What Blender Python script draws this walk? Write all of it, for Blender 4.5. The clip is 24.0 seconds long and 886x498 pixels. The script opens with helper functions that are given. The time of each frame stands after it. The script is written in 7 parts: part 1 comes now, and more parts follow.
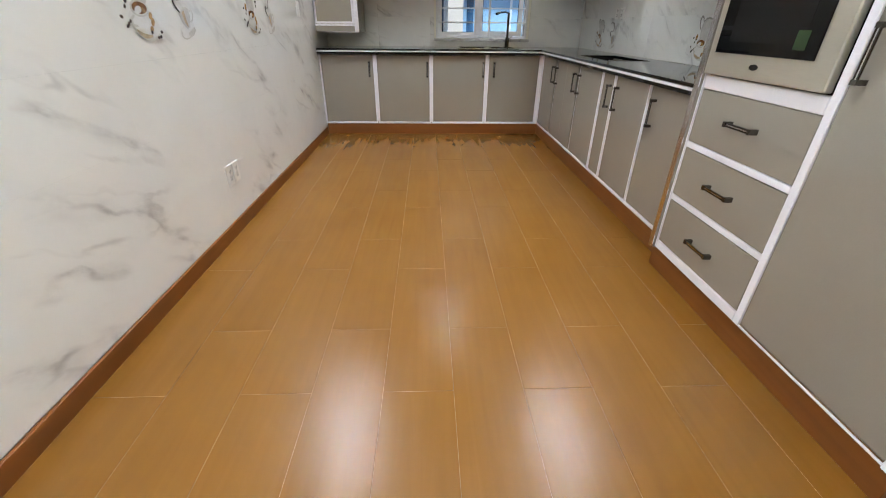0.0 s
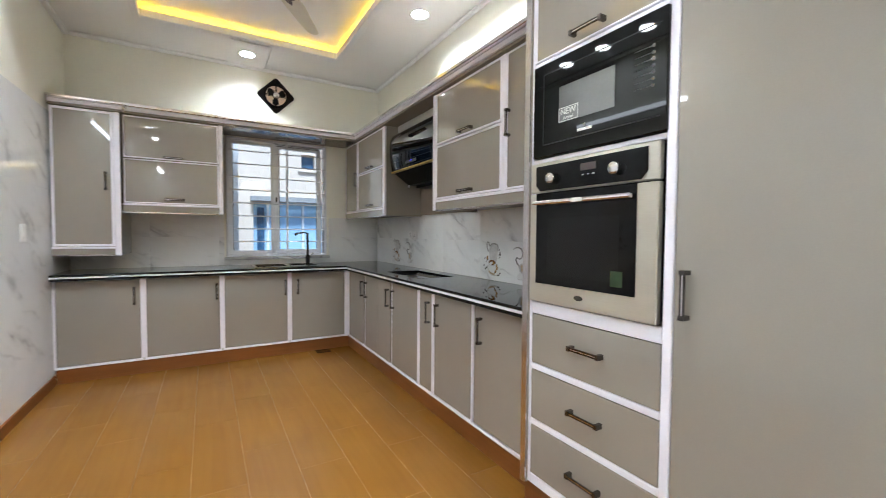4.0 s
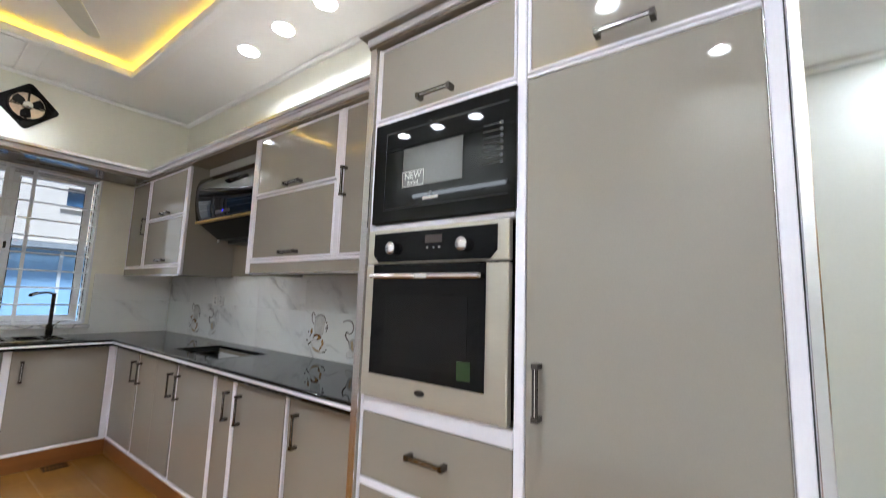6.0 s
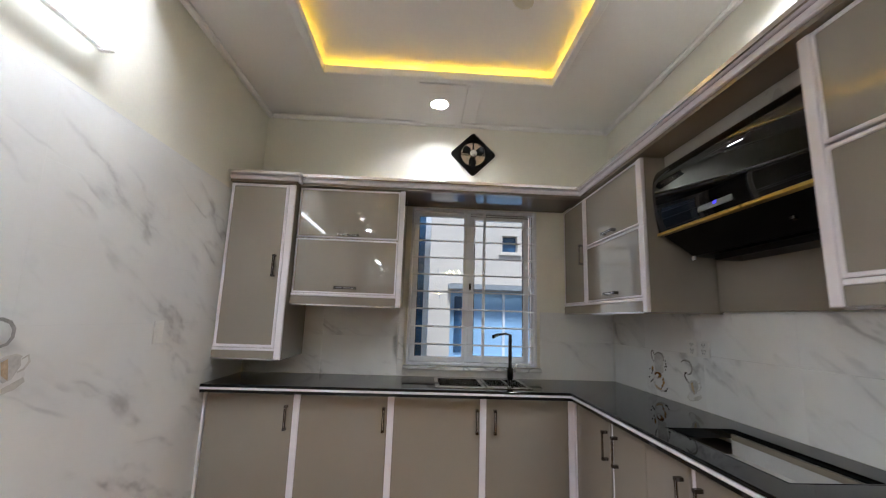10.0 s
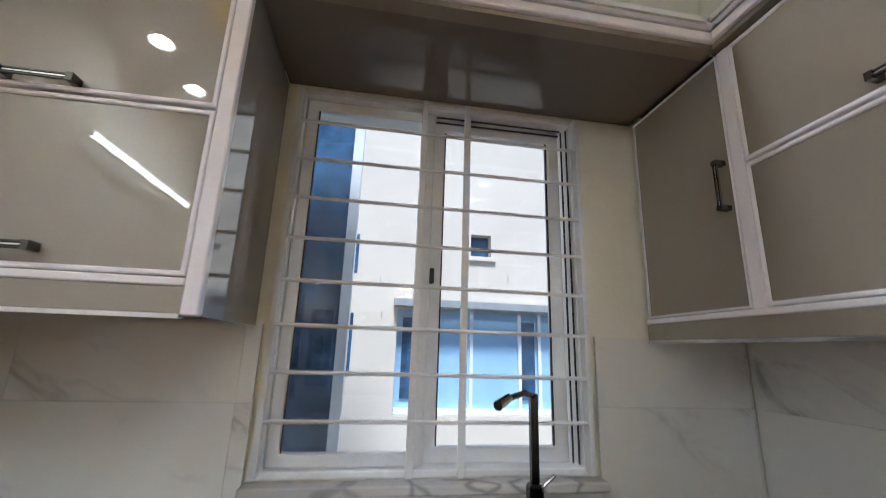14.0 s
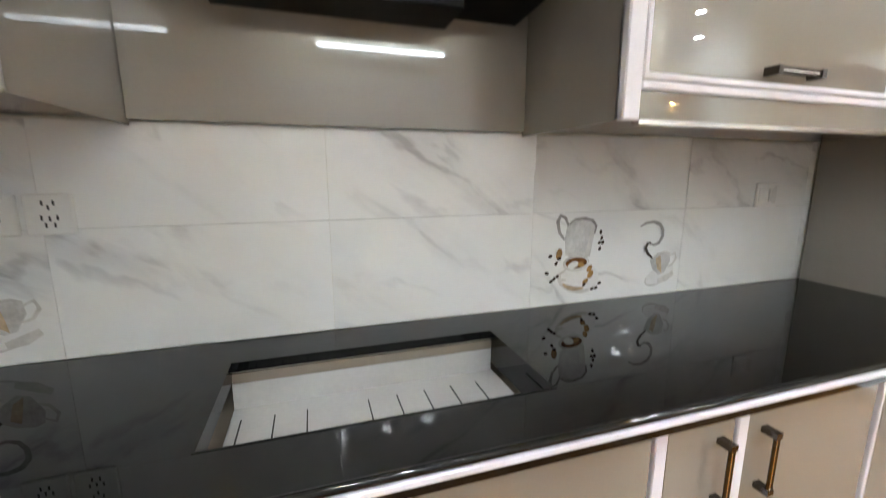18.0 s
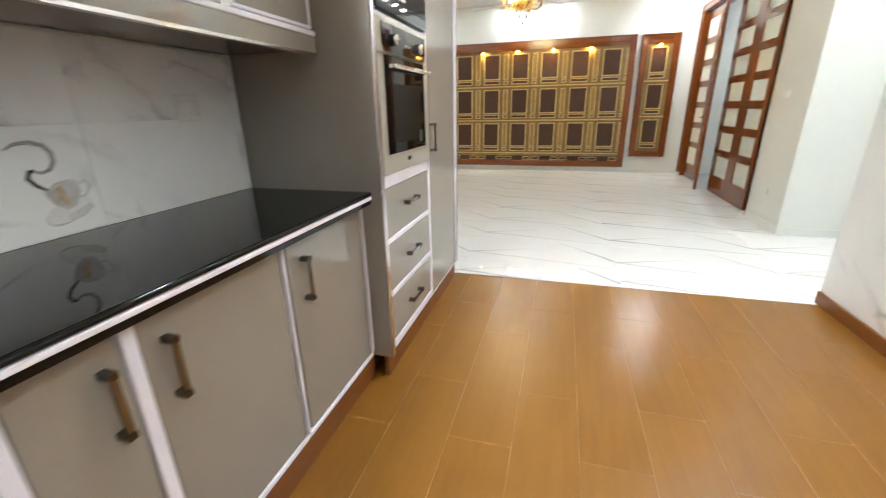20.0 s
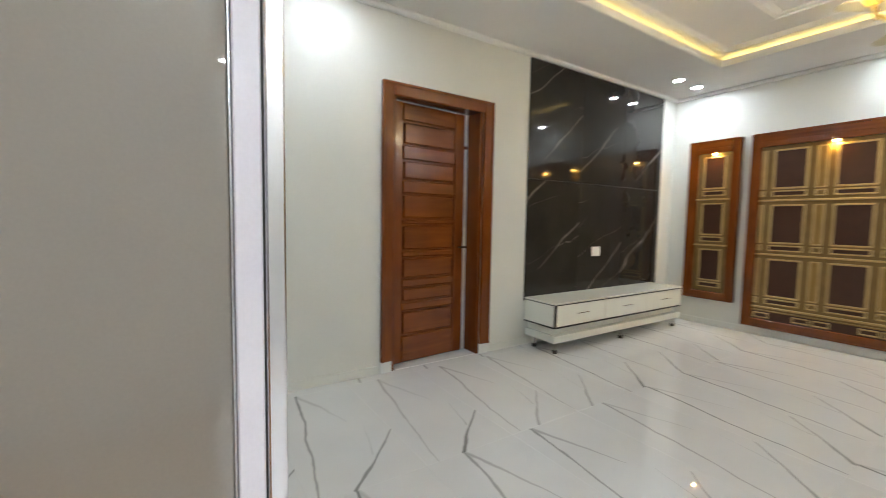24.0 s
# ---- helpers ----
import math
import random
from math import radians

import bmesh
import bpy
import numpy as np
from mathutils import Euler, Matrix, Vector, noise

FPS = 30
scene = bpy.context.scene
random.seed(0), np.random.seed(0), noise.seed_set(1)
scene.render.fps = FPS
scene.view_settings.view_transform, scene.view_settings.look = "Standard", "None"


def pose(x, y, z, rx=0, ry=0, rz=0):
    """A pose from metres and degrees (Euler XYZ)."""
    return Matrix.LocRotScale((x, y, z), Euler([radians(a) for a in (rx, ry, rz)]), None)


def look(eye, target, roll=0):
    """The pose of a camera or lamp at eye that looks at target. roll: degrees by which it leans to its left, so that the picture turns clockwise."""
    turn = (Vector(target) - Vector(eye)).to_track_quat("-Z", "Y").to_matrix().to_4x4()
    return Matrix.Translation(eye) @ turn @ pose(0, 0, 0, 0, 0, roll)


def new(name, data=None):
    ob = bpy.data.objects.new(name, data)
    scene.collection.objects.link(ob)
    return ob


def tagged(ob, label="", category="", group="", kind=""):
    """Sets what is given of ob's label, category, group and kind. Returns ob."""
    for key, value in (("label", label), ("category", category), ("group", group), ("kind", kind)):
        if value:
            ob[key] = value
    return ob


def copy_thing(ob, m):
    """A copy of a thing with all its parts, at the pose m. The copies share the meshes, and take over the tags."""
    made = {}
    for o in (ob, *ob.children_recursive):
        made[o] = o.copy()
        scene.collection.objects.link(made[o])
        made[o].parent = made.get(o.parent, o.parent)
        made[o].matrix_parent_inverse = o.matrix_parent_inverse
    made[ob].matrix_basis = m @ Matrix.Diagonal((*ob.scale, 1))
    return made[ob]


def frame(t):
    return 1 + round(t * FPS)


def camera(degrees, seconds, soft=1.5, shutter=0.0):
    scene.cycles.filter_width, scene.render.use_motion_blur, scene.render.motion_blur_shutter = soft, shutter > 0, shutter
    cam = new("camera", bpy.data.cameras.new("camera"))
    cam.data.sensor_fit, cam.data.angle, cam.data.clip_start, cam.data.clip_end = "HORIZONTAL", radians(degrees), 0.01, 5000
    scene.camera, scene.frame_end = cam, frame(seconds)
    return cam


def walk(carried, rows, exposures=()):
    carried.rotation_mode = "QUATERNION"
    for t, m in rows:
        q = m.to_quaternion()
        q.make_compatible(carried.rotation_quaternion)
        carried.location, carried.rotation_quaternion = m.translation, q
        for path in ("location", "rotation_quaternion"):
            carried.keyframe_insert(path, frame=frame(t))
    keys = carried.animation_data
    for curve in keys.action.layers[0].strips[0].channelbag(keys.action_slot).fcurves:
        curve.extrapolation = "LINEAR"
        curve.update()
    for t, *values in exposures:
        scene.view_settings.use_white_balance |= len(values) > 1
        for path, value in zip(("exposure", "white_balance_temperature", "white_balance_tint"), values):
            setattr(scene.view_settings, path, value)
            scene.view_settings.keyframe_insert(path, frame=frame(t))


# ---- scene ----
cam = camera(94.8, 24.0, soft=0.85, shutter=0.3)
PATH = [
    (0, (1.168, 0.098, 1.127), (1.236, 1.848, 0.162), 0.6),
    (0.5, (1.153, 0.267, 1.121), (1.231, 1.963, 0.064), -0.5),
    (1, (1.186, 0.444, 1.125), (1.239, 2.226, 0.217), 1.0),
    (1.5, (1.175, 0.523, 1.144), (1.269, 2.379, 0.407), 0.3),
    (3.5, (1.063, 0.554, 1.246), (1.746, 2.433, 1.16), 1.0),
    (4, (1.086, 0.55, 1.249), (2.089, 2.279, 1.176), 0.4),
    (4.5, (1.078, 0.545, 1.248), (2.315, 2.115, 1.185), 0.6),
    (5, (1.082, 0.578, 1.233), (2.559, 1.908, 1.009), -0.3),
    (5.5, (1.17, 0.687, 1.245), (2.723, 1.937, 1.084), -0.8),
    (6, (1.27, 0.782, 1.311), (2.863, 1.967, 1.553), 1.9),
    (6.5, (1.287, 0.843, 1.367), (2.811, 1.995, 1.958), 3.8),
    (7, (1.314, 1.014, 1.398), (2.787, 2.189, 2.067), 2.8),
    (7.5, (1.312, 1.173, 1.405), (2.594, 2.542, 2.1), 3.0),
    (8, (1.361, 1.363, 1.395), (2.39, 2.939, 2.071), 3.4),
    (8.5, (1.407, 1.548, 1.399), (2.141, 3.288, 2.057), 3.1),
    (9, (1.402, 1.701, 1.414), (1.884, 3.553, 1.994), 3.0),
    (9.5, (1.385, 1.921, 1.385), (1.608, 3.839, 1.906), 2.6),
    (10, (1.39, 2.127, 1.357), (1.478, 4.096, 1.693), 1.9),
    (10.5, (1.428, 2.359, 1.336), (1.348, 4.352, 1.48), 2.5),
    (12.5, (1.447, 3.403, 1.26), (1.413, 5.379, 0.954), 0.3),
    (13, (1.475, 3.666, 1.279), (1.762, 5.634, 1.07), 1.1),
    (13.5, (1.541, 3.938, 1.296), (1.905, 5.905, 1.33), 0.1),
    (14, (1.592, 4.128, 1.374), (1.897, 6.046, 1.852), 1.9),
    (14.5, (1.63, 4.247, 1.408), (2.442, 5.951, 2.068), 3.0),
    (15, (1.653, 4.234, 1.45), (3.153, 5.239, 2.31), 4.9),
    (15.5, (1.609, 4.158, 1.515), (3.383, 4.395, 2.409), 2.2),
    (16, (1.643, 4.059, 1.51), (3.388, 3.8, 2.451), 0.9),
    (16.5, (1.675, 3.915, 1.495), (3.4, 3.51, 2.423), 1.1),
    (17, (1.711, 3.825, 1.46), (3.571, 3.407, 2.064), 1.1),
    (17.5, (1.773, 3.802, 1.383), (3.731, 3.393, 1.425), 0.5),
    (18, (1.876, 3.851, 1.321), (3.749, 3.251, 0.955), -0.0),
    (18.5, (1.975, 3.901, 1.242), (3.617, 3.066, 0.464), -3.9),
    (19, (1.945, 3.861, 1.248), (3.319, 2.734, 0.329), -5.2),
    (19.5, (1.75, 3.708, 1.217), (2.694, 2.158, 0.376), -3.3),
    (21.5, (1.563, 2.584, 1.285), (1.577, 0.594, 1.087), 1.2),
    (22, (1.611, 2.182, 1.304), (1.656, 0.184, 1.234), -0.1),
    (22.5, (1.603, 1.782, 1.302), (1.975, -0.183, 1.272), 0.8),
    (23, (1.647, 1.401, 1.299), (2.448, -0.431, 1.259), 1.0),
    (23.5, (1.714, 1.063, 1.28), (2.949, -0.51, 1.227), 0.3),
    (24, (1.808, 0.774, 1.289), (3.484, -0.308, 1.148), 1.0),
]
EXPOSURES = [(0.0, 0.68, 6100, 8), (0.5, 0.95, 5900, 6), (1.0, 1.28, 5700, 5), (1.5, 1.08, 5800, 7), (3.5, 0.81, 5900, 9), (5.0, 0.71, 5950, 9), (6.0, 0.68, 5850, 10), (7.0, 0.54, 5900, 10), (8.0, 0.44, 5950, 10), (9.0, 0.18, 6050, 11), (10.0, 0.27, 6100, 12), (12.5, 0.57, 6250, 10), (13.0, 0.76, 6200, 10),
             (14.0, 0.62, 6100, 11), (16.0, 1.11, 6050, 8), (17.0, 1.24, 6050, 7), (18.0, 1.3, 6150, 9), (19.0, 1.36, 6150, 8), (21.5, -0.16, 6350, 10), (23.0, 0.06, 6200, 10), (24.0, 0.34, 6100, 10)]
walk(cam, [(t, look(eye, goal, roll)) for t, eye, goal, roll in PATH], EXPOSURES)

# ---- world and sun ----
world = bpy.data.worlds.new("world")
scene.world = world
world.use_nodes = True
wn = world.node_tree
sky = wn.nodes.new("ShaderNodeTexSky")
sky.sky_type = "NISHITA"
sky.sun_disc = False
sky.sun_elevation, sky.sun_rotation = radians(55), radians(200)
wn.links.new(sky.outputs[0], wn.nodes["Background"].inputs[0])
wn.nodes["Background"].inputs[1].default_value = 0.12
sun = new("sun", bpy.data.lights.new("sun", "SUN"))
sun.data.energy, sun.data.angle, sun.data.color = 3.8, radians(12), (1.0, 0.96, 0.9)
sun.matrix_world = look((0, 0, 20), (0.6, 8.0, 9.0))

# lamp strengths
TUBE_POWER, SPOT_POWER, COVE_POWER, LOUNGE_SPOT_POWER, BULB_POWER = 11.0, 380.0, 15.0, 265.0, 27.0


# ---- materials ----
def mat(name, color, rough=0.5, metal=0.0, vary=0.08, scale=6.0, fine=90.0, bump=0.0, coat=0.0, spec=0.5, tone=None, stretch=(1, 1, 1)):
    """A surface with a broad and a fine variation of its colour, uneven gloss and some relief."""
    m = bpy.data.materials.new(name)
    m.use_nodes = True
    nt = m.node_tree
    n, l = nt.nodes, nt.links
    p = n["Principled BSDF"]
    p.inputs["Roughness"].default_value = rough
    p.inputs["Metallic"].default_value = metal
    p.inputs["Specular IOR Level"].default_value = spec
    p.inputs["Coat Weight"].default_value = coat
    p.inputs["Coat Roughness"].default_value = 0.03
    geo = n.new("ShaderNodeNewGeometry")
    mp = n.new("ShaderNodeMapping")
    mp.inputs["Scale"].default_value = stretch
    l.new(geo.outputs["Position"], mp.inputs["Vector"])
    info = n.new("ShaderNodeObjectInfo")
    broad = n.new("ShaderNodeTexNoise")
    broad.inputs["Scale"].default_value, broad.inputs["Detail"].default_value = scale, 3
    grain = n.new("ShaderNodeTexNoise")
    grain.inputs["Scale"].default_value, grain.inputs["Detail"].default_value = fine, 2
    l.new(mp.outputs[0], broad.inputs["Vector"])
    l.new(mp.outputs[0], grain.inputs["Vector"])
    blend = n.new("ShaderNodeMix")
    blend.data_type = "FLOAT"
    blend.inputs[0].default_value = 0.35
    l.new(broad.outputs[0], blend.inputs[2])
    l.new(grain.outputs[0], blend.inputs[3])
    ramp = n.new("ShaderNodeValToRGB")
    dark = tone or [c * (1 - vary * 2) for c in color]
    light = [min(1.0, c * (1 + vary)) for c in color]
    ramp.color_ramp.elements[0].position, ramp.color_ramp.elements[1].position = 0.3, 0.7
    ramp.color_ramp.elements[0].color = (*dark, 1)
    ramp.color_ramp.elements[1].color = (*light, 1)
    l.new(blend.outputs[0], ramp.inputs[0])
    l.new(ramp.outputs[0], p.inputs["Base Color"])
    rr = n.new("ShaderNodeMapRange")
    rr.inputs["To Min"].default_value, rr.inputs["To Max"].default_value = rough * 0.8, min(1, rough * 1.2)
    l.new(broad.outputs[0], rr.inputs[0])
    l.new(rr.outputs[0], p.inputs["Roughness"])
    if bump:
        b = n.new("ShaderNodeBump")
        b.inputs["Strength"].default_value, b.inputs["Distance"].default_value = bump, 0.004
        l.new(blend.outputs[0], b.inputs["Height"])
        l.new(b.outputs[0], p.inputs["Normal"])
    return m


def marble(name, ground, vein, spread, turn, thin, rough, tile_shift=40.0, scale=1.0, soft=(0.35, 0.62)):
    """Polished stone: veins run one way, broken up by a mask, and differ from tile to tile."""
    m = bpy.data.materials.new(name)
    m.use_nodes = True
    nt = m.node_tree
    n, l = nt.nodes, nt.links
    p = n["Principled BSDF"]
    geo = n.new("ShaderNodeNewGeometry")
    info = n.new("ShaderNodeObjectInfo")
    mul = n.new("ShaderNodeMath")
    mul.operation = "MULTIPLY"
    mul.inputs[1].default_value = tile_shift
    l.new(info.outputs["Random"], mul.inputs[0])
    add = n.new("ShaderNodeVectorMath")
    add.operation = "ADD"
    l.new(geo.outputs["Position"], add.inputs[0])
    l.new(mul.outputs[0], add.inputs[1])
    warp = n.new("ShaderNodeTexNoise")
    warp.inputs["Scale"].default_value, warp.inputs["Detail"].default_value = 1.6 * scale, 4
    l.new(add.outputs[0], warp.inputs["Vector"])
    sub = n.new("ShaderNodeVectorMath")
    sub.operation = "SUBTRACT"
    sub.inputs[1].default_value = (0.5, 0.5, 0.5)
    l.new(warp.outputs[1], sub.inputs[0])
    sc = n.new("ShaderNodeVectorMath")
    sc.operation = "SCALE"
    sc.inputs["Scale"].default_value = 0.55
    l.new(sub.outputs[0], sc.inputs[0])
    bent = n.new("ShaderNodeVectorMath")
    bent.operation = "ADD"
    l.new(add.outputs[0], bent.inputs[0])
    l.new(sc.outputs[0], bent.inputs[1])
    mp = n.new("ShaderNodeMapping")
    mp.inputs["Rotation"].default_value = [radians(a) for a in turn]
    mp.inputs["Scale"].default_value = spread
    l.new(bent.outputs[0], mp.inputs["Vector"])
    vor = n.new("ShaderNodeTexVoronoi")
    vor.feature = "DISTANCE_TO_EDGE"
    vor.inputs["Scale"].default_value = scale
    l.new(mp.outputs[0], vor.inputs["Vector"])
    line = n.new("ShaderNodeMapRange")
    line.inputs["From Min"].default_value, line.inputs["From Max"].default_value = 0.0, thin
    line.inputs["To Min"].default_value, line.inputs["To Max"].default_value = 1.0, 0.0
    line.interpolation_type = "SMOOTHSTEP"
    l.new(vor.outputs["Distance"], line.inputs[0])
    mask = n.new("ShaderNodeTexNoise")
    mask.inputs["Scale"].default_value, mask.inputs["Detail"].default_value = 1.3 * scale, 3
    l.new(add.outputs[0], mask.inputs["Vector"])
    gate = n.new("ShaderNodeMapRange")
    gate.inputs["From Min"].default_value, gate.inputs["From Max"].default_value = soft
    l.new(mask.outputs[0], gate.inputs[0])
    amount = n.new("ShaderNodeMath")
    amount.operation = "MULTIPLY"
    l.new(line.outputs[0], amount.inputs[0])
    l.new(gate.outputs[0], amount.inputs[1])
    cloud = n.new("ShaderNodeTexNoise")
    cloud.inputs["Scale"].default_value, cloud.inputs["Detail"].default_value = 2.2 * scale, 5
    l.new(bent.outputs[0], cloud.inputs["Vector"])
    base = n.new("ShaderNodeValToRGB")
    base.color_ramp.elements[0].position, base.color_ramp.elements[1].position = 0.35, 0.6
    base.color_ramp.elements[0].color = (*[c * 0.9 for c in ground], 1)
    base.color_ramp.elements[1].color = (*ground, 1)
    l.new(cloud.outputs[0], base.inputs[0])
    mix = n.new("ShaderNodeMix")
    mix.data_type = "RGBA"
    l.new(amount.outputs[0], mix.inputs[0])
    l.new(base.outputs[0], mix.inputs[6])
    mix.inputs[7].default_value = (*vein, 1)
    l.new(mix.outputs[2], p.inputs["Base Color"])
    p.inputs["Roughness"].default_value = rough
    return m


def veined(name, ground, vein, axis, tilt, along, across, thin, soft, rough, gate=(0.5, 0.62), strength=0.9, wander=0.5, cloud=0.94, fine=3.0, sway=1.0, skew=12, patch=0.0, shuffle=37.0):
    """Polished stone with broken, slanting veins: the grain is turned about one axis and drawn out along it."""
    m = bpy.data.materials.new(name)
    m.use_nodes = True
    nt = m.node_tree
    n, l = nt.nodes, nt.links
    p = n["Principled BSDF"]

    def node(kind, **sets):
        q = n.new("ShaderNode" + kind)
        for k, v in sets.items():
            q.inputs[k].default_value = v
        return q

    geo, info = n.new("ShaderNodeNewGeometry"), n.new("ShaderNodeObjectInfo")
    mul = n.new("ShaderNodeMath")
    mul.operation = "MULTIPLY"
    mul.inputs[1].default_value = shuffle
    l.new(info.outputs["Random"], mul.inputs[0])
    add = n.new("ShaderNodeVectorMath")
    l.new(geo.outputs["Position"], add.inputs[0])
    l.new(mul.outputs[0], add.inputs[1])
    turn = node("Mapping", Rotation=[radians(tilt) if axis == k else 0.0 for k in "xyz"])
    l.new(add.outputs[0], turn.inputs["Vector"])
    sc = [across, across, across]
    sc[{"x": 1, "y": 0, "z": 0}[axis]] = along
    draw = node("Mapping", Scale=sc)
    l.new(turn.outputs[0], draw.inputs["Vector"])
    # bent parallel lines across the grain, in three families of their own spacing
    bend = node("TexNoise", Scale=0.9, Detail=fine, Roughness=0.55, Distortion=wander)
    l.new(draw.outputs[0], bend.inputs["Vector"])
    sep = n.new("ShaderNodeSeparateXYZ")
    l.new(draw.outputs[0], sep.inputs[0])
    cross = sep.outputs[{"x": 2, "y": 2, "z": 1}[axis]]
    turn2 = node("Mapping", Rotation=[radians(tilt + skew) if axis == k else 0.0 for k in "xyz"], Scale=sc)
    l.new(add.outputs[0], turn2.inputs["Vector"])
    sep2 = n.new("ShaderNodeSeparateXYZ")
    l.new(turn2.outputs[0], sep2.inputs[0])
    cross2 = sep2.outputs[{"x": 2, "y": 2, "z": 1}[axis]]
    total = None
    for k, (pace, bow, width, gain) in enumerate(((0.62, 1.5 * sway, thin, 1.0), (0.62, 1.5 * sway, soft, 0.4), (1.13, -1.9 * sway, thin * 0.8, 0.6))):
        q1 = n.new("ShaderNodeMath")
        q1.operation = "MULTIPLY"
        q1.inputs[1].default_value = bow
        l.new(bend.outputs[0], q1.inputs[0])
        q2 = n.new("ShaderNodeMath")
        q2.operation = "MULTIPLY_ADD"
        q2.inputs[1].default_value = pace
        l.new(cross2 if k == 2 else cross, q2.inputs[0])
        l.new(q1.outputs[0], q2.inputs[2])
        fr = n.new("ShaderNodeMath")
        fr.operation = "FRACT"
        l.new(q2.outputs[0], fr.inputs[0])
        d = n.new("ShaderNodeMath")
        d.operation = "SUBTRACT"
        d.inputs[1].default_value = 0.5
        l.new(fr.outputs[0], d.inputs[0])
        a = n.new("ShaderNodeMath")
        a.operation = "ABSOLUTE"
        l.new(d.outputs[0], a.inputs[0])
        r = node("MapRange")
        r.inputs["From Min"].default_value, r.inputs["From Max"].default_value = 0.0, width
        r.inputs["To Min"].default_value, r.inputs["To Max"].default_value = gain, 0.0
        r.interpolation_type = "SMOOTHSTEP"
        l.new(a.outputs[0], r.inputs[0])
        if total is None:
            total = r.outputs[0]
        else:
            mx = n.new("ShaderNodeMath")
            mx.operation = "MAXIMUM"
            l.new(total, mx.inputs[0])
            l.new(r.outputs[0], mx.inputs[1])
            total = mx.outputs[0]
    half = node("Mapping", Scale=[0.55 * c for c in sc], Location=(3, 5, 1))
    l.new(turn.outputs[0], half.inputs["Vector"])
    mask = node("TexNoise", Scale=1.0, Detail=3.0)
    l.new(half.outputs[0], mask.inputs["Vector"])
    g = node("MapRange")
    g.inputs["From Min"].default_value, g.inputs["From Max"].default_value = gate
    l.new(mask.outputs[0], g.inputs[0])
    am = n.new("ShaderNodeMath")
    am.operation = "MULTIPLY"
    l.new(total, am.inputs[0])
    l.new(g.outputs[0], am.inputs[1])
    am2 = n.new("ShaderNodeMath")
    am2.operation = "MULTIPLY"
    am2.inputs[1].default_value = strength
    l.new(am.outputs[0], am2.inputs[0])
    # short darker cores within each vein
    core = node("TexNoise", Scale=1.5, Detail=5.0, Roughness=0.62)
    l.new(draw.outputs[0], core.inputs["Vector"])
    pick = node("MapRange")
    pick.inputs["From Min"].default_value, pick.inputs["From Max"].default_value = 0.42, 0.60
    pick.inputs["To Min"].default_value, pick.inputs["To Max"].default_value = 1.0 - patch, 1.0
    l.new(core.outputs[0], pick.inputs[0])
    am3 = n.new("ShaderNodeMath")
    am3.operation = "MULTIPLY"
    l.new(am2.outputs[0], am3.inputs[0])
    l.new(pick.outputs[0], am3.inputs[1])
    cl = node("TexNoise", Scale=3.0, Detail=4.0)
    l.new(add.outputs[0], cl.inputs["Vector"])
    base = n.new("ShaderNodeValToRGB")
    base.color_ramp.elements[0].position, base.color_ramp.elements[1].position = 0.35, 0.6
    base.color_ramp.elements[0].color = (*[c * cloud for c in ground], 1)
    base.color_ramp.elements[1].color = (*ground, 1)
    l.new(cl.outputs[0], base.inputs[0])
    mix = n.new("ShaderNodeMix")
    mix.data_type = "RGBA"
    l.new(am3.outputs[0], mix.inputs[0])
    l.new(base.outputs[0], mix.inputs[6])
    mix.inputs[7].default_value = (*vein, 1)
    l.new(mix.outputs[2], p.inputs["Base Color"])
    p.inputs["Roughness"].default_value = rough
    return m


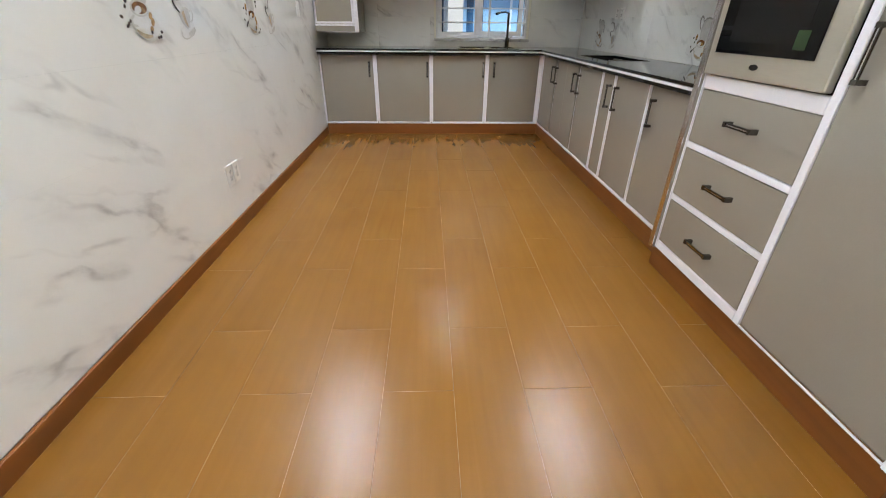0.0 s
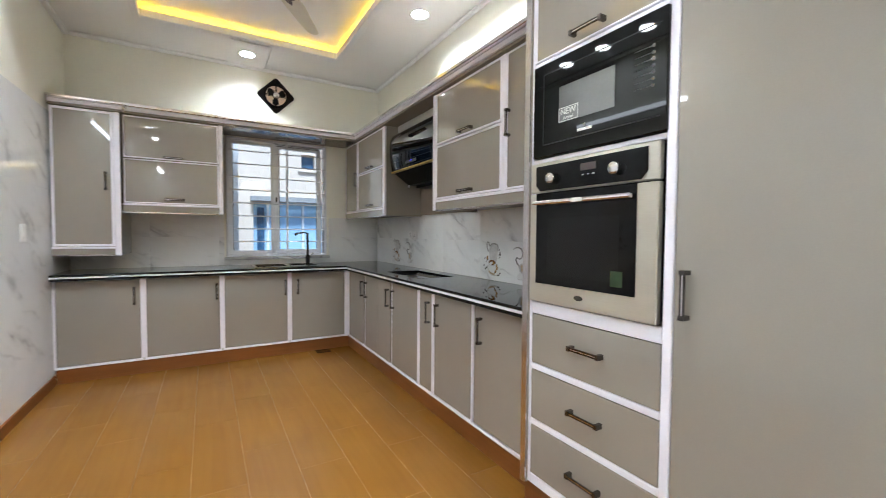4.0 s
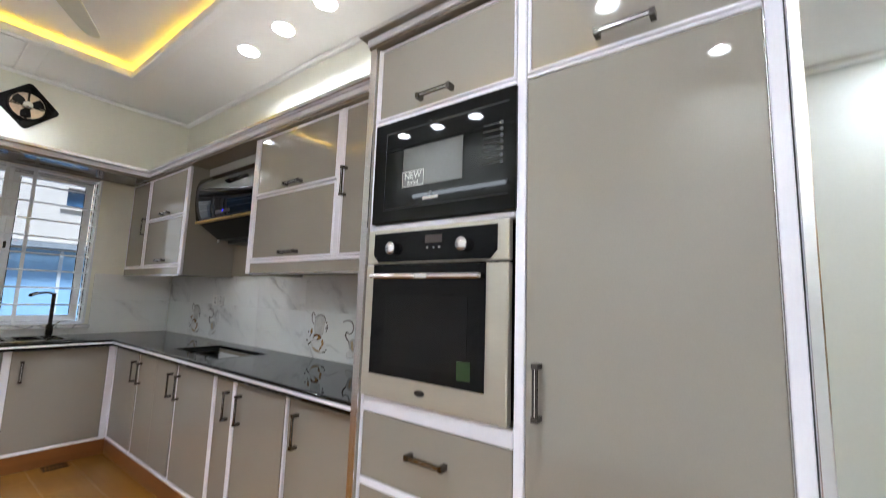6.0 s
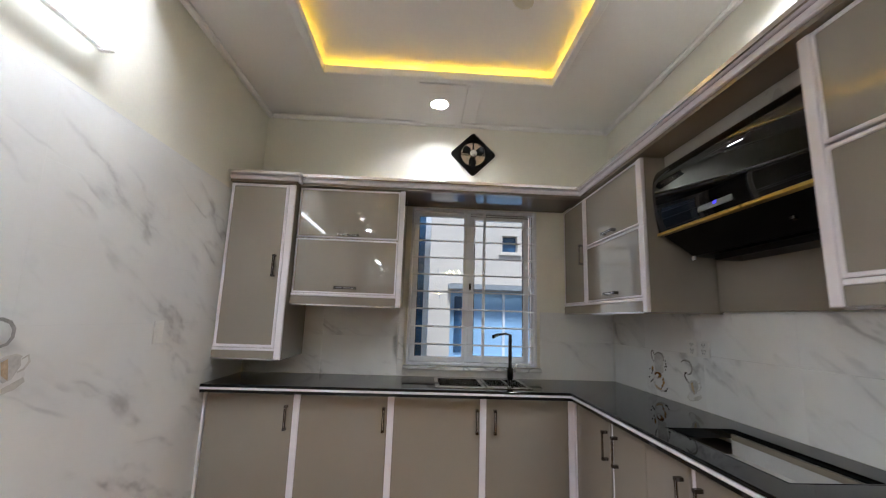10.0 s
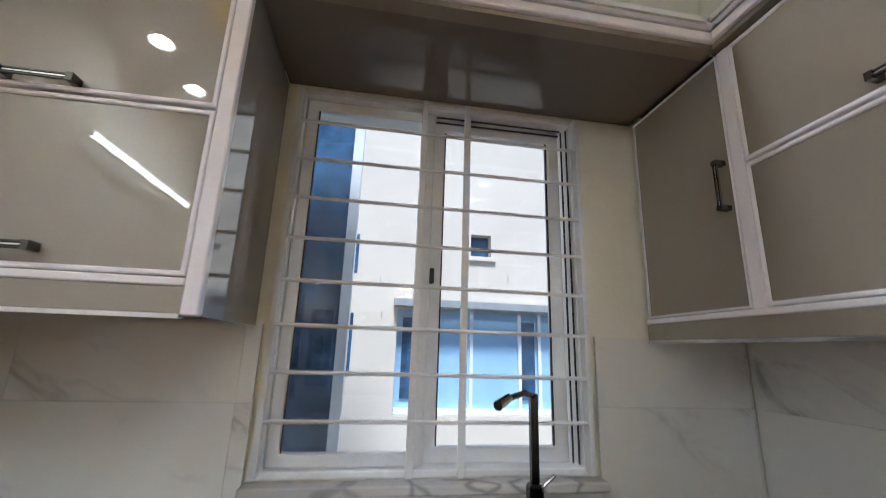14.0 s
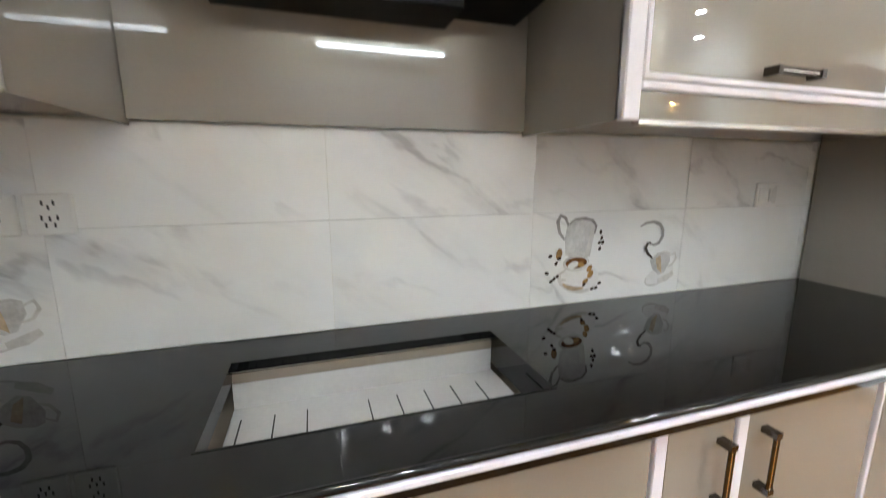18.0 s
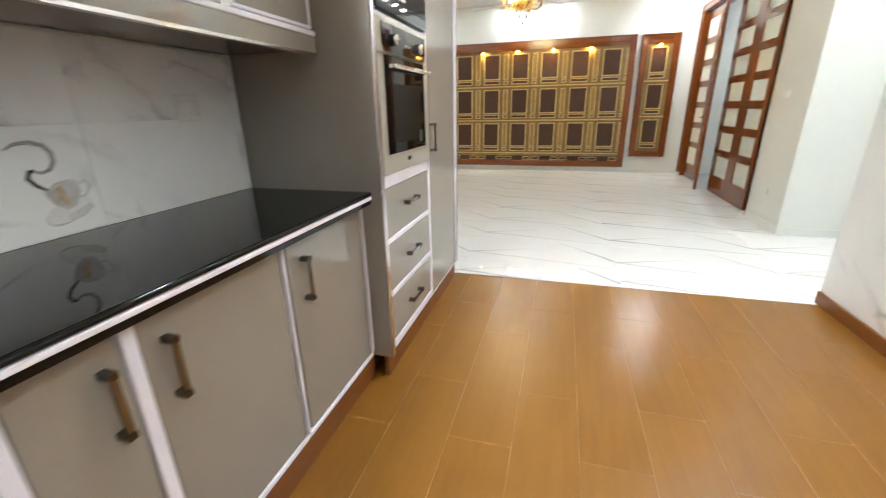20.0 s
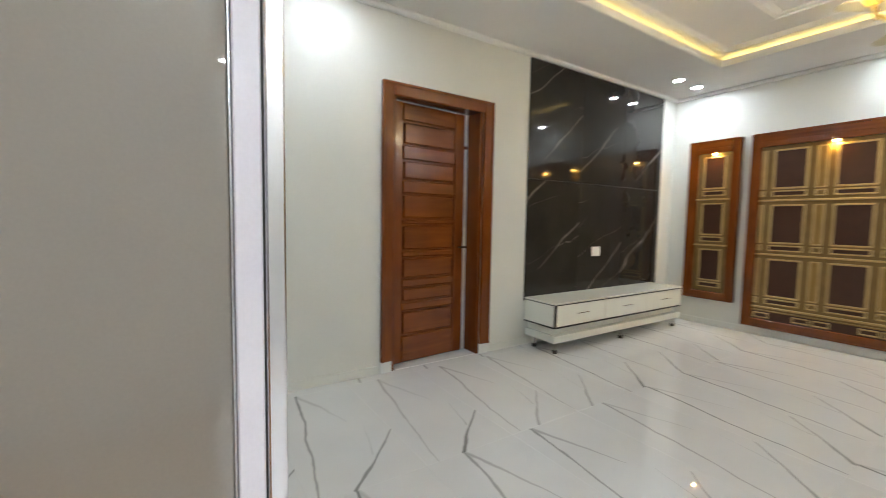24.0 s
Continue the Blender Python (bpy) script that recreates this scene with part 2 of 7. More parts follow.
def printed_marble(name, ground, vein, rough, strokes):
    """Polished floor tile: a few long strokes in the tile's own frame, each tapering from its first end, shifted and broken from tile to tile."""
    m = bpy.data.materials.new(name)
    m.use_nodes = True
    n, l = m.node_tree.nodes, m.node_tree.links
    p = n["Principled BSDF"]

    def put(socket, v):
        if isinstance(v, (int, float, tuple)):
            socket.default_value = v
        else:
            l.new(v, socket)

    def calc(op, a, b=0.0, c=0.0, clamp=False):
        q = n.new("ShaderNodeMath")
        q.operation, q.use_clamp = op, clamp
        for k, v in enumerate((a, b, c)):
            put(q.inputs[k], v)
        return q.outputs[0]

    def vec(op, a, b):
        q = n.new("ShaderNodeVectorMath")
        q.operation = op
        put(q.inputs[0], a)
        if op == "SCALE":
            q.inputs["Scale"].default_value = b
        else:
            put(q.inputs[1], b)
        return q.outputs[0]

    def noise(v, scale, detail):
        q = n.new("ShaderNodeTexNoise")
        q.inputs["Scale"].default_value, q.inputs["Detail"].default_value = scale, detail
        l.new(v, q.inputs["Vector"])
        return q

    geo, info = n.new("ShaderNodeNewGeometry"), n.new("ShaderNodeObjectInfo")
    chance = info.outputs["Random"]
    seeded = vec("ADD", geo.outputs["Position"], vec("SCALE", chance, 37.0))
    bend = vec("SCALE", vec("SUBTRACT", noise(seeded, 2.6, 3.0).outputs["Color"], (0.5, 0.5, 0.5)), 0.075)
    own = vec("ADD", vec("SUBTRACT", geo.outputs["Position"], info.outputs["Location"]), bend)
    sep = n.new("ShaderNodeSeparateXYZ")
    l.new(own, sep.inputs[0])
    px, py = sep.outputs[0], calc("ADD", sep.outputs[1], calc("MULTIPLY_ADD", chance, 0.10, -0.05))
    ragged = calc("MULTIPLY_ADD", noise(seeded, 9.0, 4.0).outputs[0], 1.5, 0.2)
    total = 0.0
    for k, (x0, y0, x1, y1, w0, w1, gain) in enumerate(strokes):
        dx, dy = x1 - x0, y1 - y0
        a, b = calc("SUBTRACT", px, x0), calc("SUBTRACT", py, y0)
        t = calc("ADD", calc("MULTIPLY", a, dx / (dx * dx + dy * dy)), calc("MULTIPLY", b, dy / (dx * dx + dy * dy)), clamp=True)
        ex, ey = calc("MULTIPLY_ADD", t, -dx, a), calc("MULTIPLY_ADD", t, -dy, b)
        dist = calc("SQRT", calc("ADD", calc("MULTIPLY", ex, ex), calc("MULTIPLY", ey, ey)))
        width = calc("MULTIPLY", calc("MULTIPLY_ADD", t, w1 - w0, w0), ragged)
        line = calc("SUBTRACT", 1.0, calc("DIVIDE", dist, width), clamp=True)
        own_gain = calc("MULTIPLY_ADD", calc("FRACT", calc("MULTIPLY", chance, 7.3 + 5.1 * k)), 0.55 * gain, 0.5 * gain)
        total = calc("MAXIMUM", total, calc("MULTIPLY", calc("SQRT", line), calc("MULTIPLY", own_gain, calc("MULTIPLY_ADD", t, -0.35, 1.0))))
    base = n.new("ShaderNodeValToRGB")
    base.color_ramp.elements[0].position, base.color_ramp.elements[1].position = 0.35, 0.62
    base.color_ramp.elements[0].color = (*[c * 0.955 for c in ground], 1)
    base.color_ramp.elements[1].color = (*ground, 1)
    l.new(noise(seeded, 2.4, 5.0).outputs[0], base.inputs[0])
    mix = n.new("ShaderNodeMix")
    mix.data_type = "RGBA"
    l.new(total, mix.inputs[0])
    l.new(base.outputs[0], mix.inputs[6])
    mix.inputs[7].default_value = (*vein, 1)
    l.new(mix.outputs[2], p.inputs["Base Color"])
    p.inputs["Roughness"].default_value = rough
    p.inputs["Specular IOR Level"].default_value = 0.65
    return m


def plank(name, dark, light, rough, along="Y", grain=26.0, coat=0.0, bump=0.12):
    """Wood grain that runs along one axis and shifts from piece to piece."""
    m = bpy.data.materials.new(name)
    m.use_nodes = True
    nt = m.node_tree
    n, l = nt.nodes, nt.links
    p = n["Principled BSDF"]
    geo = n.new("ShaderNodeNewGeometry")
    info = n.new("ShaderNodeObjectInfo")
    mul = n.new("ShaderNodeMath")
    mul.operation = "MULTIPLY"
    mul.inputs[1].default_value = 30.0
    l.new(info.outputs["Random"], mul.inputs[0])
    add = n.new("ShaderNodeVectorMath")
    add.operation = "ADD"
    l.new(geo.outputs["Position"], add.inputs[0])
    l.new(mul.outputs[0], add.inputs[1])
    mp = n.new("ShaderNodeMapping")
    mp.inputs["Scale"].default_value = {"X": (0.07, 1, 1), "Y": (1, 0.07, 1), "Z": (1, 1, 0.07)}[along]
    l.new(add.outputs[0], mp.inputs["Vector"])
    a = n.new("ShaderNodeTexNoise")
    a.inputs["Scale"].default_value, a.inputs["Detail"].default_value, a.inputs["Distortion"].default_value = grain, 5, 0.8
    l.new(mp.outputs[0], a.inputs["Vector"])
    b = n.new("ShaderNodeTexNoise")
    b.inputs["Scale"].default_value, b.inputs["Detail"].default_value = 2.5, 2
    l.new(add.outputs[0], b.inputs["Vector"])
    blend = n.new("ShaderNodeMix")
    blend.data_type = "FLOAT"
    blend.inputs[0].default_value = 0.45
    l.new(a.outputs[0], blend.inputs[2])
    l.new(b.outputs[0], blend.inputs[3])
    ramp = n.new("ShaderNodeValToRGB")
    ramp.color_ramp.elements[0].position, ramp.color_ramp.elements[1].position = 0.32, 0.68
    ramp.color_ramp.elements[0].color = (*dark, 1)
    ramp.color_ramp.elements[1].color = (*light, 1)
    l.new(blend.outputs[0], ramp.inputs[0])
    l.new(ramp.outputs[0], p.inputs["Base Color"])
    p.inputs["Roughness"].default_value = rough
    p.inputs["Coat Weight"].default_value = coat
    p.inputs["Coat Roughness"].default_value = 0.06
    if bump:
        bp = n.new("ShaderNodeBump")
        bp.inputs["Strength"].default_value, bp.inputs["Distance"].default_value = bump, 0.002
        l.new(a.outputs[0], bp.inputs["Height"])
        l.new(bp.outputs[0], p.inputs["Normal"])
    return m


def glow(name, color, strength):
    m = bpy.data.materials.new(name)
    m.use_nodes = True
    nt = m.node_tree
    e = nt.nodes.new("ShaderNodeEmission")
    e.inputs[0].default_value, e.inputs[1].default_value = (*color, 1), strength
    nt.links.new(e.outputs[0], nt.nodes["Material Output"].inputs[0])
    return m


def clear(name, color=(1, 1, 1), rough=0.0):
    """A thin pane: mostly see-through, with a gloss that grows at a slant."""
    m = bpy.data.materials.new(name)
    m.use_nodes = True
    nt = m.node_tree
    n, l = nt.nodes, nt.links
    t = n.new("ShaderNodeBsdfTransparent")
    t.inputs[0].default_value = (*color, 1)
    g = n.new("ShaderNodeBsdfGlossy")
    g.inputs["Roughness"].default_value = rough
    f = n.new("ShaderNodeFresnel")
    f.inputs[0].default_value = 1.5
    mx = n.new("ShaderNodeMixShader")
    l.new(f.outputs[0], mx.inputs[0])
    l.new(t.outputs[0], mx.inputs[1])
    l.new(g.outputs[0], mx.inputs[2])
    l.new(mx.outputs[0], n["Material Output"].inputs[0])
    return m


def lit_cup(name, color):
    """Thin coloured glass that passes the light of the bulb inside it."""
    m = bpy.data.materials.new(name)
    m.use_nodes = True
    n, l = m.node_tree.nodes, m.node_tree.links
    t = n.new("ShaderNodeBsdfTranslucent")
    t.inputs[0].default_value = (*color, 1)
    g = n.new("ShaderNodeBsdfTransparent")
    g.inputs[0].default_value = (*color, 1)
    mx = n.new("ShaderNodeMixShader")
    mx.inputs[0].default_value = 0.42
    l.new(t.outputs[0], mx.inputs[1])
    l.new(g.outputs[0], mx.inputs[2])
    add = n.new("ShaderNodeMixShader")
    add.inputs[0].default_value = 0.12
    sh = n.new("ShaderNodeBsdfGlossy")
    sh.inputs["Roughness"].default_value = 0.1
    l.new(mx.outputs[0], add.inputs[1])
    l.new(sh.outputs[0], add.inputs[2])
    l.new(add.outputs[0], n["Material Output"].inputs[0])
    return m


LAM = mat("greige_laminate", (0.272, 0.246, 0.208), 0.02, vary=0.03, scale=1.5, fine=240, spec=0.95)
LAM_IN = mat("cabinet_board", (0.22, 0.188, 0.15), 0.18, vary=0.04, scale=2, fine=150)
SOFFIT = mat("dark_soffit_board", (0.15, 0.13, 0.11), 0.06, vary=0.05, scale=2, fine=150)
STRIP = mat("lilac_white_profile", (0.80, 0.78, 0.84), 0.17, vary=0.03, scale=8, fine=200)
CHROME = mat("brushed_aluminium", (0.80, 0.78, 0.80), 0.22, 1.0, vary=0.05, scale=12, fine=300)
STEEL = mat("stainless_steel", (0.62, 0.60, 0.55), 0.24, 1.0, vary=0.06, scale=10, fine=260, stretch=(1, 0.1, 1))
SINK_STEEL = mat("bright_sink_steel", (0.80, 0.79, 0.76), 0.13, 1.0, vary=0.06, scale=10, fine=260)
OVEN_STEEL = mat("warm_oven_steel", (0.60, 0.57, 0.49), 0.34, 0.75, vary=0.04, scale=10, fine=260, stretch=(1, 0.1, 1))
POLISHED = mat("polished_chrome", (0.78, 0.77, 0.75), 0.08, 1.0, vary=0.03)
GUN = mat("dark_chrome", (0.10, 0.095, 0.09), 0.14, 1.0, vary=0.08)
BLACK = mat("black_glass", (0.003, 0.003, 0.0032), 0.03, vary=0.1, spec=0.16)
HOOD_GLASS = mat("hood_glass", (0.0015, 0.0015, 0.0018), 0.008, vary=0.1, spec=0.36)
HOOD_CASE = mat("matt_black_hood_case", (0.004, 0.004, 0.004), 0.35, vary=0.15, spec=0.08)
PALE_BOARD = mat("pale_edge_board", (0.42, 0.40, 0.36), 0.3, vary=0.05, scale=3)
DARK_STEEL = mat("smoked_steel", (0.13, 0.122, 0.115), 0.2, 1.0, vary=0.08)
BLACK2 = mat("black_enamel", (0.006, 0.0055, 0.0055), 0.16, vary=0.15, spec=0.2)
SCREEN = mat("grey_microwave_window", (0.115, 0.118, 0.115), 0.08, vary=0.05)
PALE = mat("pale_print", (0.55, 0.55, 0.52), 0.4, vary=0.02)
FAINT_BROWN = mat("dim_brown_display", (0.050, 0.036, 0.034), 0.2, vary=0.05)
FAINT = mat("faint_print", (0.12, 0.12, 0.12), 0.4, vary=0.02)
GREEN = mat("green_energy_label", (0.012, 0.034, 0.009), 0.4, vary=0.1)
GRANITE = mat("black_granite", (0.006, 0.006, 0.006), 0.022, vary=0.4, scale=60, fine=500, spec=0.33)
WALL_STONE, WALL_VEIN = (0.82, 0.83, 0.82), (0.45, 0.45, 0.455)
TILE = veined("white_wall_tile", WALL_STONE, WALL_VEIN, "x", 28, 2.4, 6.2, 0.20, 0.48, 0.055, (0.50, 0.60), 0.9, 0.3, 0.96, 2.6, 1.3, patch=0.8, shuffle=0.0)
TILE_R = veined("white_splashback_tile", WALL_STONE, WALL_VEIN, "x", -36, 1.8, 4.8, 0.13, 0.42, 0.055, (0.45, 0.56), 1.1, 0.3, 0.95, 4.5, 1.4, patch=0.85)
TILE_B = veined("white_window_wall_tile", WALL_STONE, WALL_VEIN, "y", -35, 2.4, 7.5, 0.14, 0.42, 0.055, (0.47, 0.60), 0.85, 0.3, 0.94, 4.0, 1.4, patch=0.7)
GRANITE_EDGE = mat("polished_granite_edge", (0.006, 0.006, 0.006), 0.03, vary=0.4, scale=60, fine=500, spec=0.33)
CARCASS = mat("pale_grey_carcass_board", (0.46, 0.46, 0.45), 0.45, vary=0.05, scale=5)
GROUT = mat("pale_grout", (0.74, 0.74, 0.73), 0.8, vary=0.04, bump=0.1)
MARBLE = printed_marble("white_marble_floor", (0.71, 0.72, 0.72), (0.14, 0.14, 0.14), 0.022, (
    (0.60, 0.10, -0.60, 0.275, 0.013, 0.006, 0.9), (0.60, 0.10, 0.06, -0.075, 0.020, 0.004, 0.5), (-0.60, 0.11, -0.17, -0.29, 0.014, 0.006, 0.95), (-0.36, -0.08, -0.05, -0.16, 0.006, 0.002, 0.4)))
DARK_MARBLE = veined("dark_grey_marble", (0.030, 0.028, 0.026), (0.30, 0.27, 0.24), "x", 42, 0.6, 2.6, 0.008, 0.03, 0.05, (0.46, 0.52), 0.85, 0.1, 0.8, 3.0, 0.5)
DARK_MARBLE.node_tree.nodes["Principled BSDF"].inputs["Specular IOR Level"].default_value = 0.42
WOOD_TILE = plank("orange_wood_tile", (0.170, 0.0715, 0.0090), (0.202, 0.0895, 0.0140), 0.27, "Y", 22, bump=0.0)
WOOD_TILE.node_tree.nodes["Principled BSDF"].inputs["Specular IOR Level"].default_value = 0.38
FLOOR_JOINT = mat("sandy_joint", (0.37, 0.205, 0.07), 0.7, vary=0.45, scale=5, fine=60)
SKIRT = plank("brown_skirting", (0.155, 0.050, 0.0090), (0.225, 0.078, 0.0150), 0.42, "Y", 18)
SKIRT_X = plank("brown_plinth", (0.155, 0.050, 0.0090), (0.225, 0.078, 0.0150), 0.42, "X", 18)
PAINT = mat("cream_wall_paint", (0.80, 0.79, 0.70), 0.55, vary=0.025, scale=2.5, fine=60, bump=0.05)
LOUNGE_PAINT = mat("pale_wall_paint", (0.74, 0.75, 0.71), 0.42, vary=0.02, scale=2.0, fine=60, bump=0.05)
CEIL = mat("white_ceiling_paint", (0.86, 0.86, 0.85), 0.6, vary=0.02, scale=2.0, fine=50, bump=0.04)
TRIM = mat("white_cornice_paint", (0.88, 0.88, 0.87), 0.5, vary=0.02)
PVC = mat("white_window_profile", (0.82, 0.85, 0.90), 0.25, vary=0.03, scale=10)
BAR = mat("white_bar_paint", (0.74, 0.76, 0.80), 0.3, vary=0.05)
SILL = marble("grey_sill_stone", (0.55, 0.55, 0.55), (0.25, 0.25, 0.26), (6, 6, 6), (10, 20, 30), 0.1, 0.1)
WOOD = plank("red_brown_wood", (0.110, 0.025, 0.0035), (0.225, 0.058, 0.0075), 0.18, "Z", 14, coat=0.22)
WOOD_H = plank("red_brown_rail", (0.110, 0.025, 0.0035), (0.225, 0.058, 0.0075), 0.18, "Y", 14, coat=0.22)
WOOD_X = plank("red_brown_frame", (0.110, 0.025, 0.0035), (0.225, 0.058, 0.0075), 0.18, "X", 14, coat=0.22)
BROWN = mat("dark_brown_panel", (0.060, 0.022, 0.011), 0.4, vary=0.1, scale=12, fine=200)
GOLD_PAINT = mat("antique_gold_moulding", (0.36, 0.235, 0.075), 0.36, 0.3, vary=0.12, scale=14, fine=180)
GOLD_EDGE = mat("pale_gold_edge", (0.62, 0.45, 0.19), 0.3, 0.3, vary=0.1, scale=14, fine=180)
OLIVE = mat("bronze_panel_ground", (0.235, 0.150, 0.048), 0.45, vary=0.12, scale=12, fine=160)
GOLD = mat("polished_gold", (0.85, 0.60, 0.22), 0.15, 1.0, vary=0.05)
BRASS = mat("rosy_brass", (0.78, 0.64, 0.50), 0.22, 1.0, vary=0.1, scale=20)
GOLD_LINE = mat("gold_trim", (0.56, 0.37, 0.07), 0.3, 0.6, vary=0.05)
AMBER = lit_cup("amber_glass_cup", (1.0, 0.84, 0.42))
CREAM = mat("cream_fan_enamel", (0.68, 0.65, 0.50), 0.3, vary=0.05, scale=8)
FAN_BROWN = mat("dark_fan_ornament", (0.055, 0.028, 0.022), 0.35, vary=0.3, scale=40)
WHITE = mat("white_plastic", (0.76, 0.76, 0.74), 0.3, vary=0.02)
FURN = mat("white_lacquer", (0.84, 0.85, 0.77), 0.12, vary=0.02, scale=3)
FROST = mat("frosted_door_glass", (0.66, 0.72, 0.68), 0.35, vary=0.03, scale=3)
PRINT_WHITE = mat("printed_white", (0.76, 0.76, 0.75), 0.1, vary=0.05, scale=14)
PRINT_GREY = mat("printed_pale_grey", (0.60, 0.595, 0.585), 0.1, vary=0.16, scale=16)
PRINT_TAN = mat("printed_tan_shade", (0.52, 0.41, 0.28), 0.1, vary=0.2, scale=30)
PORCELAIN = mat("printed_porcelain", (0.62, 0.61, 0.58), 0.1, vary=0.12, scale=20)
PORCELAIN_D = mat("printed_grey_shade", (0.34, 0.33, 0.32), 0.1, vary=0.2, scale=24)
COFFEE = mat("printed_coffee", (0.20, 0.09, 0.03), 0.1, vary=0.35, scale=50)
BEAN = mat("printed_bean", (0.05, 0.035, 0.028), 0.1, vary=0.3, scale=60)
BISCUIT = mat("printed_biscuit", (0.42, 0.25, 0.09), 0.1, vary=0.3, scale=50)
SCALE_A = mat("mid_grey_scale_tile", (0.15, 0.143, 0.130), 0.24, vary=0.25, scale=14)
SCALE_B = mat("dark_grey_scale_tile", (0.060, 0.056, 0.050), 0.24, vary=0.3, scale=14)
SCALE_C = mat("light_grey_scale_tile", (0.30, 0.288, 0.262), 0.24, vary=0.2, scale=14)
SCALE_D = mat("ash_grey_scale_tile", (0.105, 0.099, 0.090), 0.24, vary=0.3, scale=14)
SCALE_JOINT = mat("pale_scale_rim", (0.34, 0.33, 0.30), 0.4, vary=0.12, scale=20)
CRYSTAL = clear("crystal", (0.97, 0.97, 0.98))
GLASS = clear("window_glass", (0.88, 0.93, 0.98))
TINT = mat("blue_tinted_glass", (0.05, 0.12, 0.23), 0.12, vary=0.35, scale=3.5, fine=14)
OUT_WALL = mat("cream_outer_wall", (0.72, 0.64, 0.55), 0.85, vary=0.06, scale=1.5, fine=30, bump=0.2)
OUT_BLUE = mat("pale_blue_panel", (0.36, 0.58, 0.82), 0.4, vary=0.06, scale=2)
OUT_GREY = mat("grey_ledge", (0.34, 0.36, 0.37), 0.8, vary=0.1)
GROUND = mat("concrete_ground", (0.30, 0.29, 0.27), 0.9, vary=0.1, bump=0.3)
RUBBER = mat("black_rubber", (0.02, 0.02, 0.02), 0.6)
LED = glow("led_tube_light", (0.95, 0.985, 1.0), TUBE_POWER)
SPOT = glow("led_panel_light", (0.97, 0.99, 1.0), SPOT_POWER)
SPOT_L = glow("lounge_led_light", (0.94, 0.985, 1.0), LOUNGE_SPOT_POWER)
COVE = glow("yellow_led_strip", (1.0, 0.57, 0.035), COVE_POWER)
COVE_L = glow("lounge_led_strip", (1.0, 0.66, 0.16), COVE_POWER * 0.68)
WARM = glow("warm_niche_lamp", (1.0, 0.6, 0.12), BULB_POWER * 20.0)
BULB = glow("candle_bulb_light", (1.0, 0.78, 0.42), BULB_POWER * 4.2)
BLUE_LED = glow("blue_display_digits", (0.06, 0.05, 1.0), 1.6)


# ---- builders ----
def cube(bm, x0, x1, y0, y1, z0, z1, bevel=0.0, seg=1):
    g = bmesh.ops.create_cube(bm, size=1, matrix=Matrix.LocRotScale(((x0 + x1) / 2, (y0 + y1) / 2, (z0 + z1) / 2), None, (abs(x1 - x0), abs(y1 - y0), abs(z1 - z0))))
    if bevel:
        es = list({e for v in g["verts"] for e in v.link_edges})
        bmesh.ops.bevel(bm, geom=es, offset=bevel, segments=seg, affect="EDGES", profile=0.5)
    return bm


def boxes(*rows, bevel=0.0):
    bm = bmesh.new()
    for r in rows:
        cube(bm, *r, bevel=bevel)
    return bm


def rod(bm, a, b, r0, r1=None, seg=12):
    a, b = Vector(a), Vector(b)
    d = b - a
    m = Matrix.Translation((a + b) / 2) @ d.to_track_quat("Z", "Y").to_matrix().to_4x4()
    bmesh.ops.create_cone(bm, cap_ends=True, segments=seg, radius1=r0, radius2=r0 if r1 is None else r1, depth=d.length, matrix=m)
    return bm


def lathe(bm, profile, seg=24, at=(0, 0, 0)):
    """Turns (radius, height) pairs round the vertical."""
    rings = []
    for r, z in profile:
        rings.append([bm.verts.new((at[0] + r * math.cos(2 * math.pi * i / seg), at[1] + r * math.sin(2 * math.pi * i / seg), at[2] + z)) for i in range(seg)])
    for p, q in zip(rings, rings[1:]):
        for i in range(seg):
            bm.faces.new((p[i], p[(i + 1) % seg], q[(i + 1) % seg], q[i]))
    bm.faces.new(list(reversed(rings[0])))
    bm.faces.new(rings[-1])
    return bm


def prism(bm, outline, depth, m=None):
    """A flat outline in (u, v), given thickness along w."""
    m = m or Matrix()
    lo = [bm.verts.new(m @ Vector((u, v, 0))) for u, v in outline]
    hi = [bm.verts.new(m @ Vector((u, v, depth))) for u, v in outline]
    k = len(outline)
    for i in range(k):
        bm.faces.new((lo[i], lo[(i + 1) % k], hi[(i + 1) % k], hi[i]))
    bm.faces.new(list(reversed(lo)))
    bm.faces.new(hi)
    return bm


def tube(bm, points, r, seg=8):
    """A round bar that follows the points."""
    for a, b in zip(points, points[1:]):
        rod(bm, a, b, r, r, seg)
    for q in points[1:-1]:
        bmesh.ops.create_icosphere(bm, subdivisions=1, radius=r * 1.02, matrix=Matrix.Translation(q))
    return bm


def mesh_of(name, bm, material, smooth=False):
    bmesh.ops.recalc_face_normals(bm, faces=bm.faces[:])
    me = bpy.data.meshes.new(name)
    bm.to_mesh(me)
    bm.free()
    me.materials.append(material)
    if smooth:
        for f in me.polygons:
            f.use_smooth = True
    return me


def part(name, bm, material, parent, label="", smooth=False):
    ob = new(name, mesh_of(name, bm, material, smooth))
    if parent is not None:
        ob.parent = parent
        ob.matrix_parent_inverse = parent.matrix_basis.inverted()
    if label:
        ob["label"] = label
    return ob


def thing(name, label, category, group="", at=(0, 0, 0)):
    ob = new(name)
    ob.matrix_basis = Matrix.Translation(at)
    ob.empty_display_size = 0.05
    return tagged(ob, label, category, group)


def structure(name, bm, material, label="", category=""):
    return tagged(part(name, bm, material, None), label, category, kind="structure")


def piece(name, me, parent, m):
    """One of many alike pieces on a shared mesh."""
    ob = new(name, me)
    ob.parent = parent
    ob.matrix_parent_inverse = parent.matrix_basis.inverted()
    ob.matrix_basis = m
    return ob


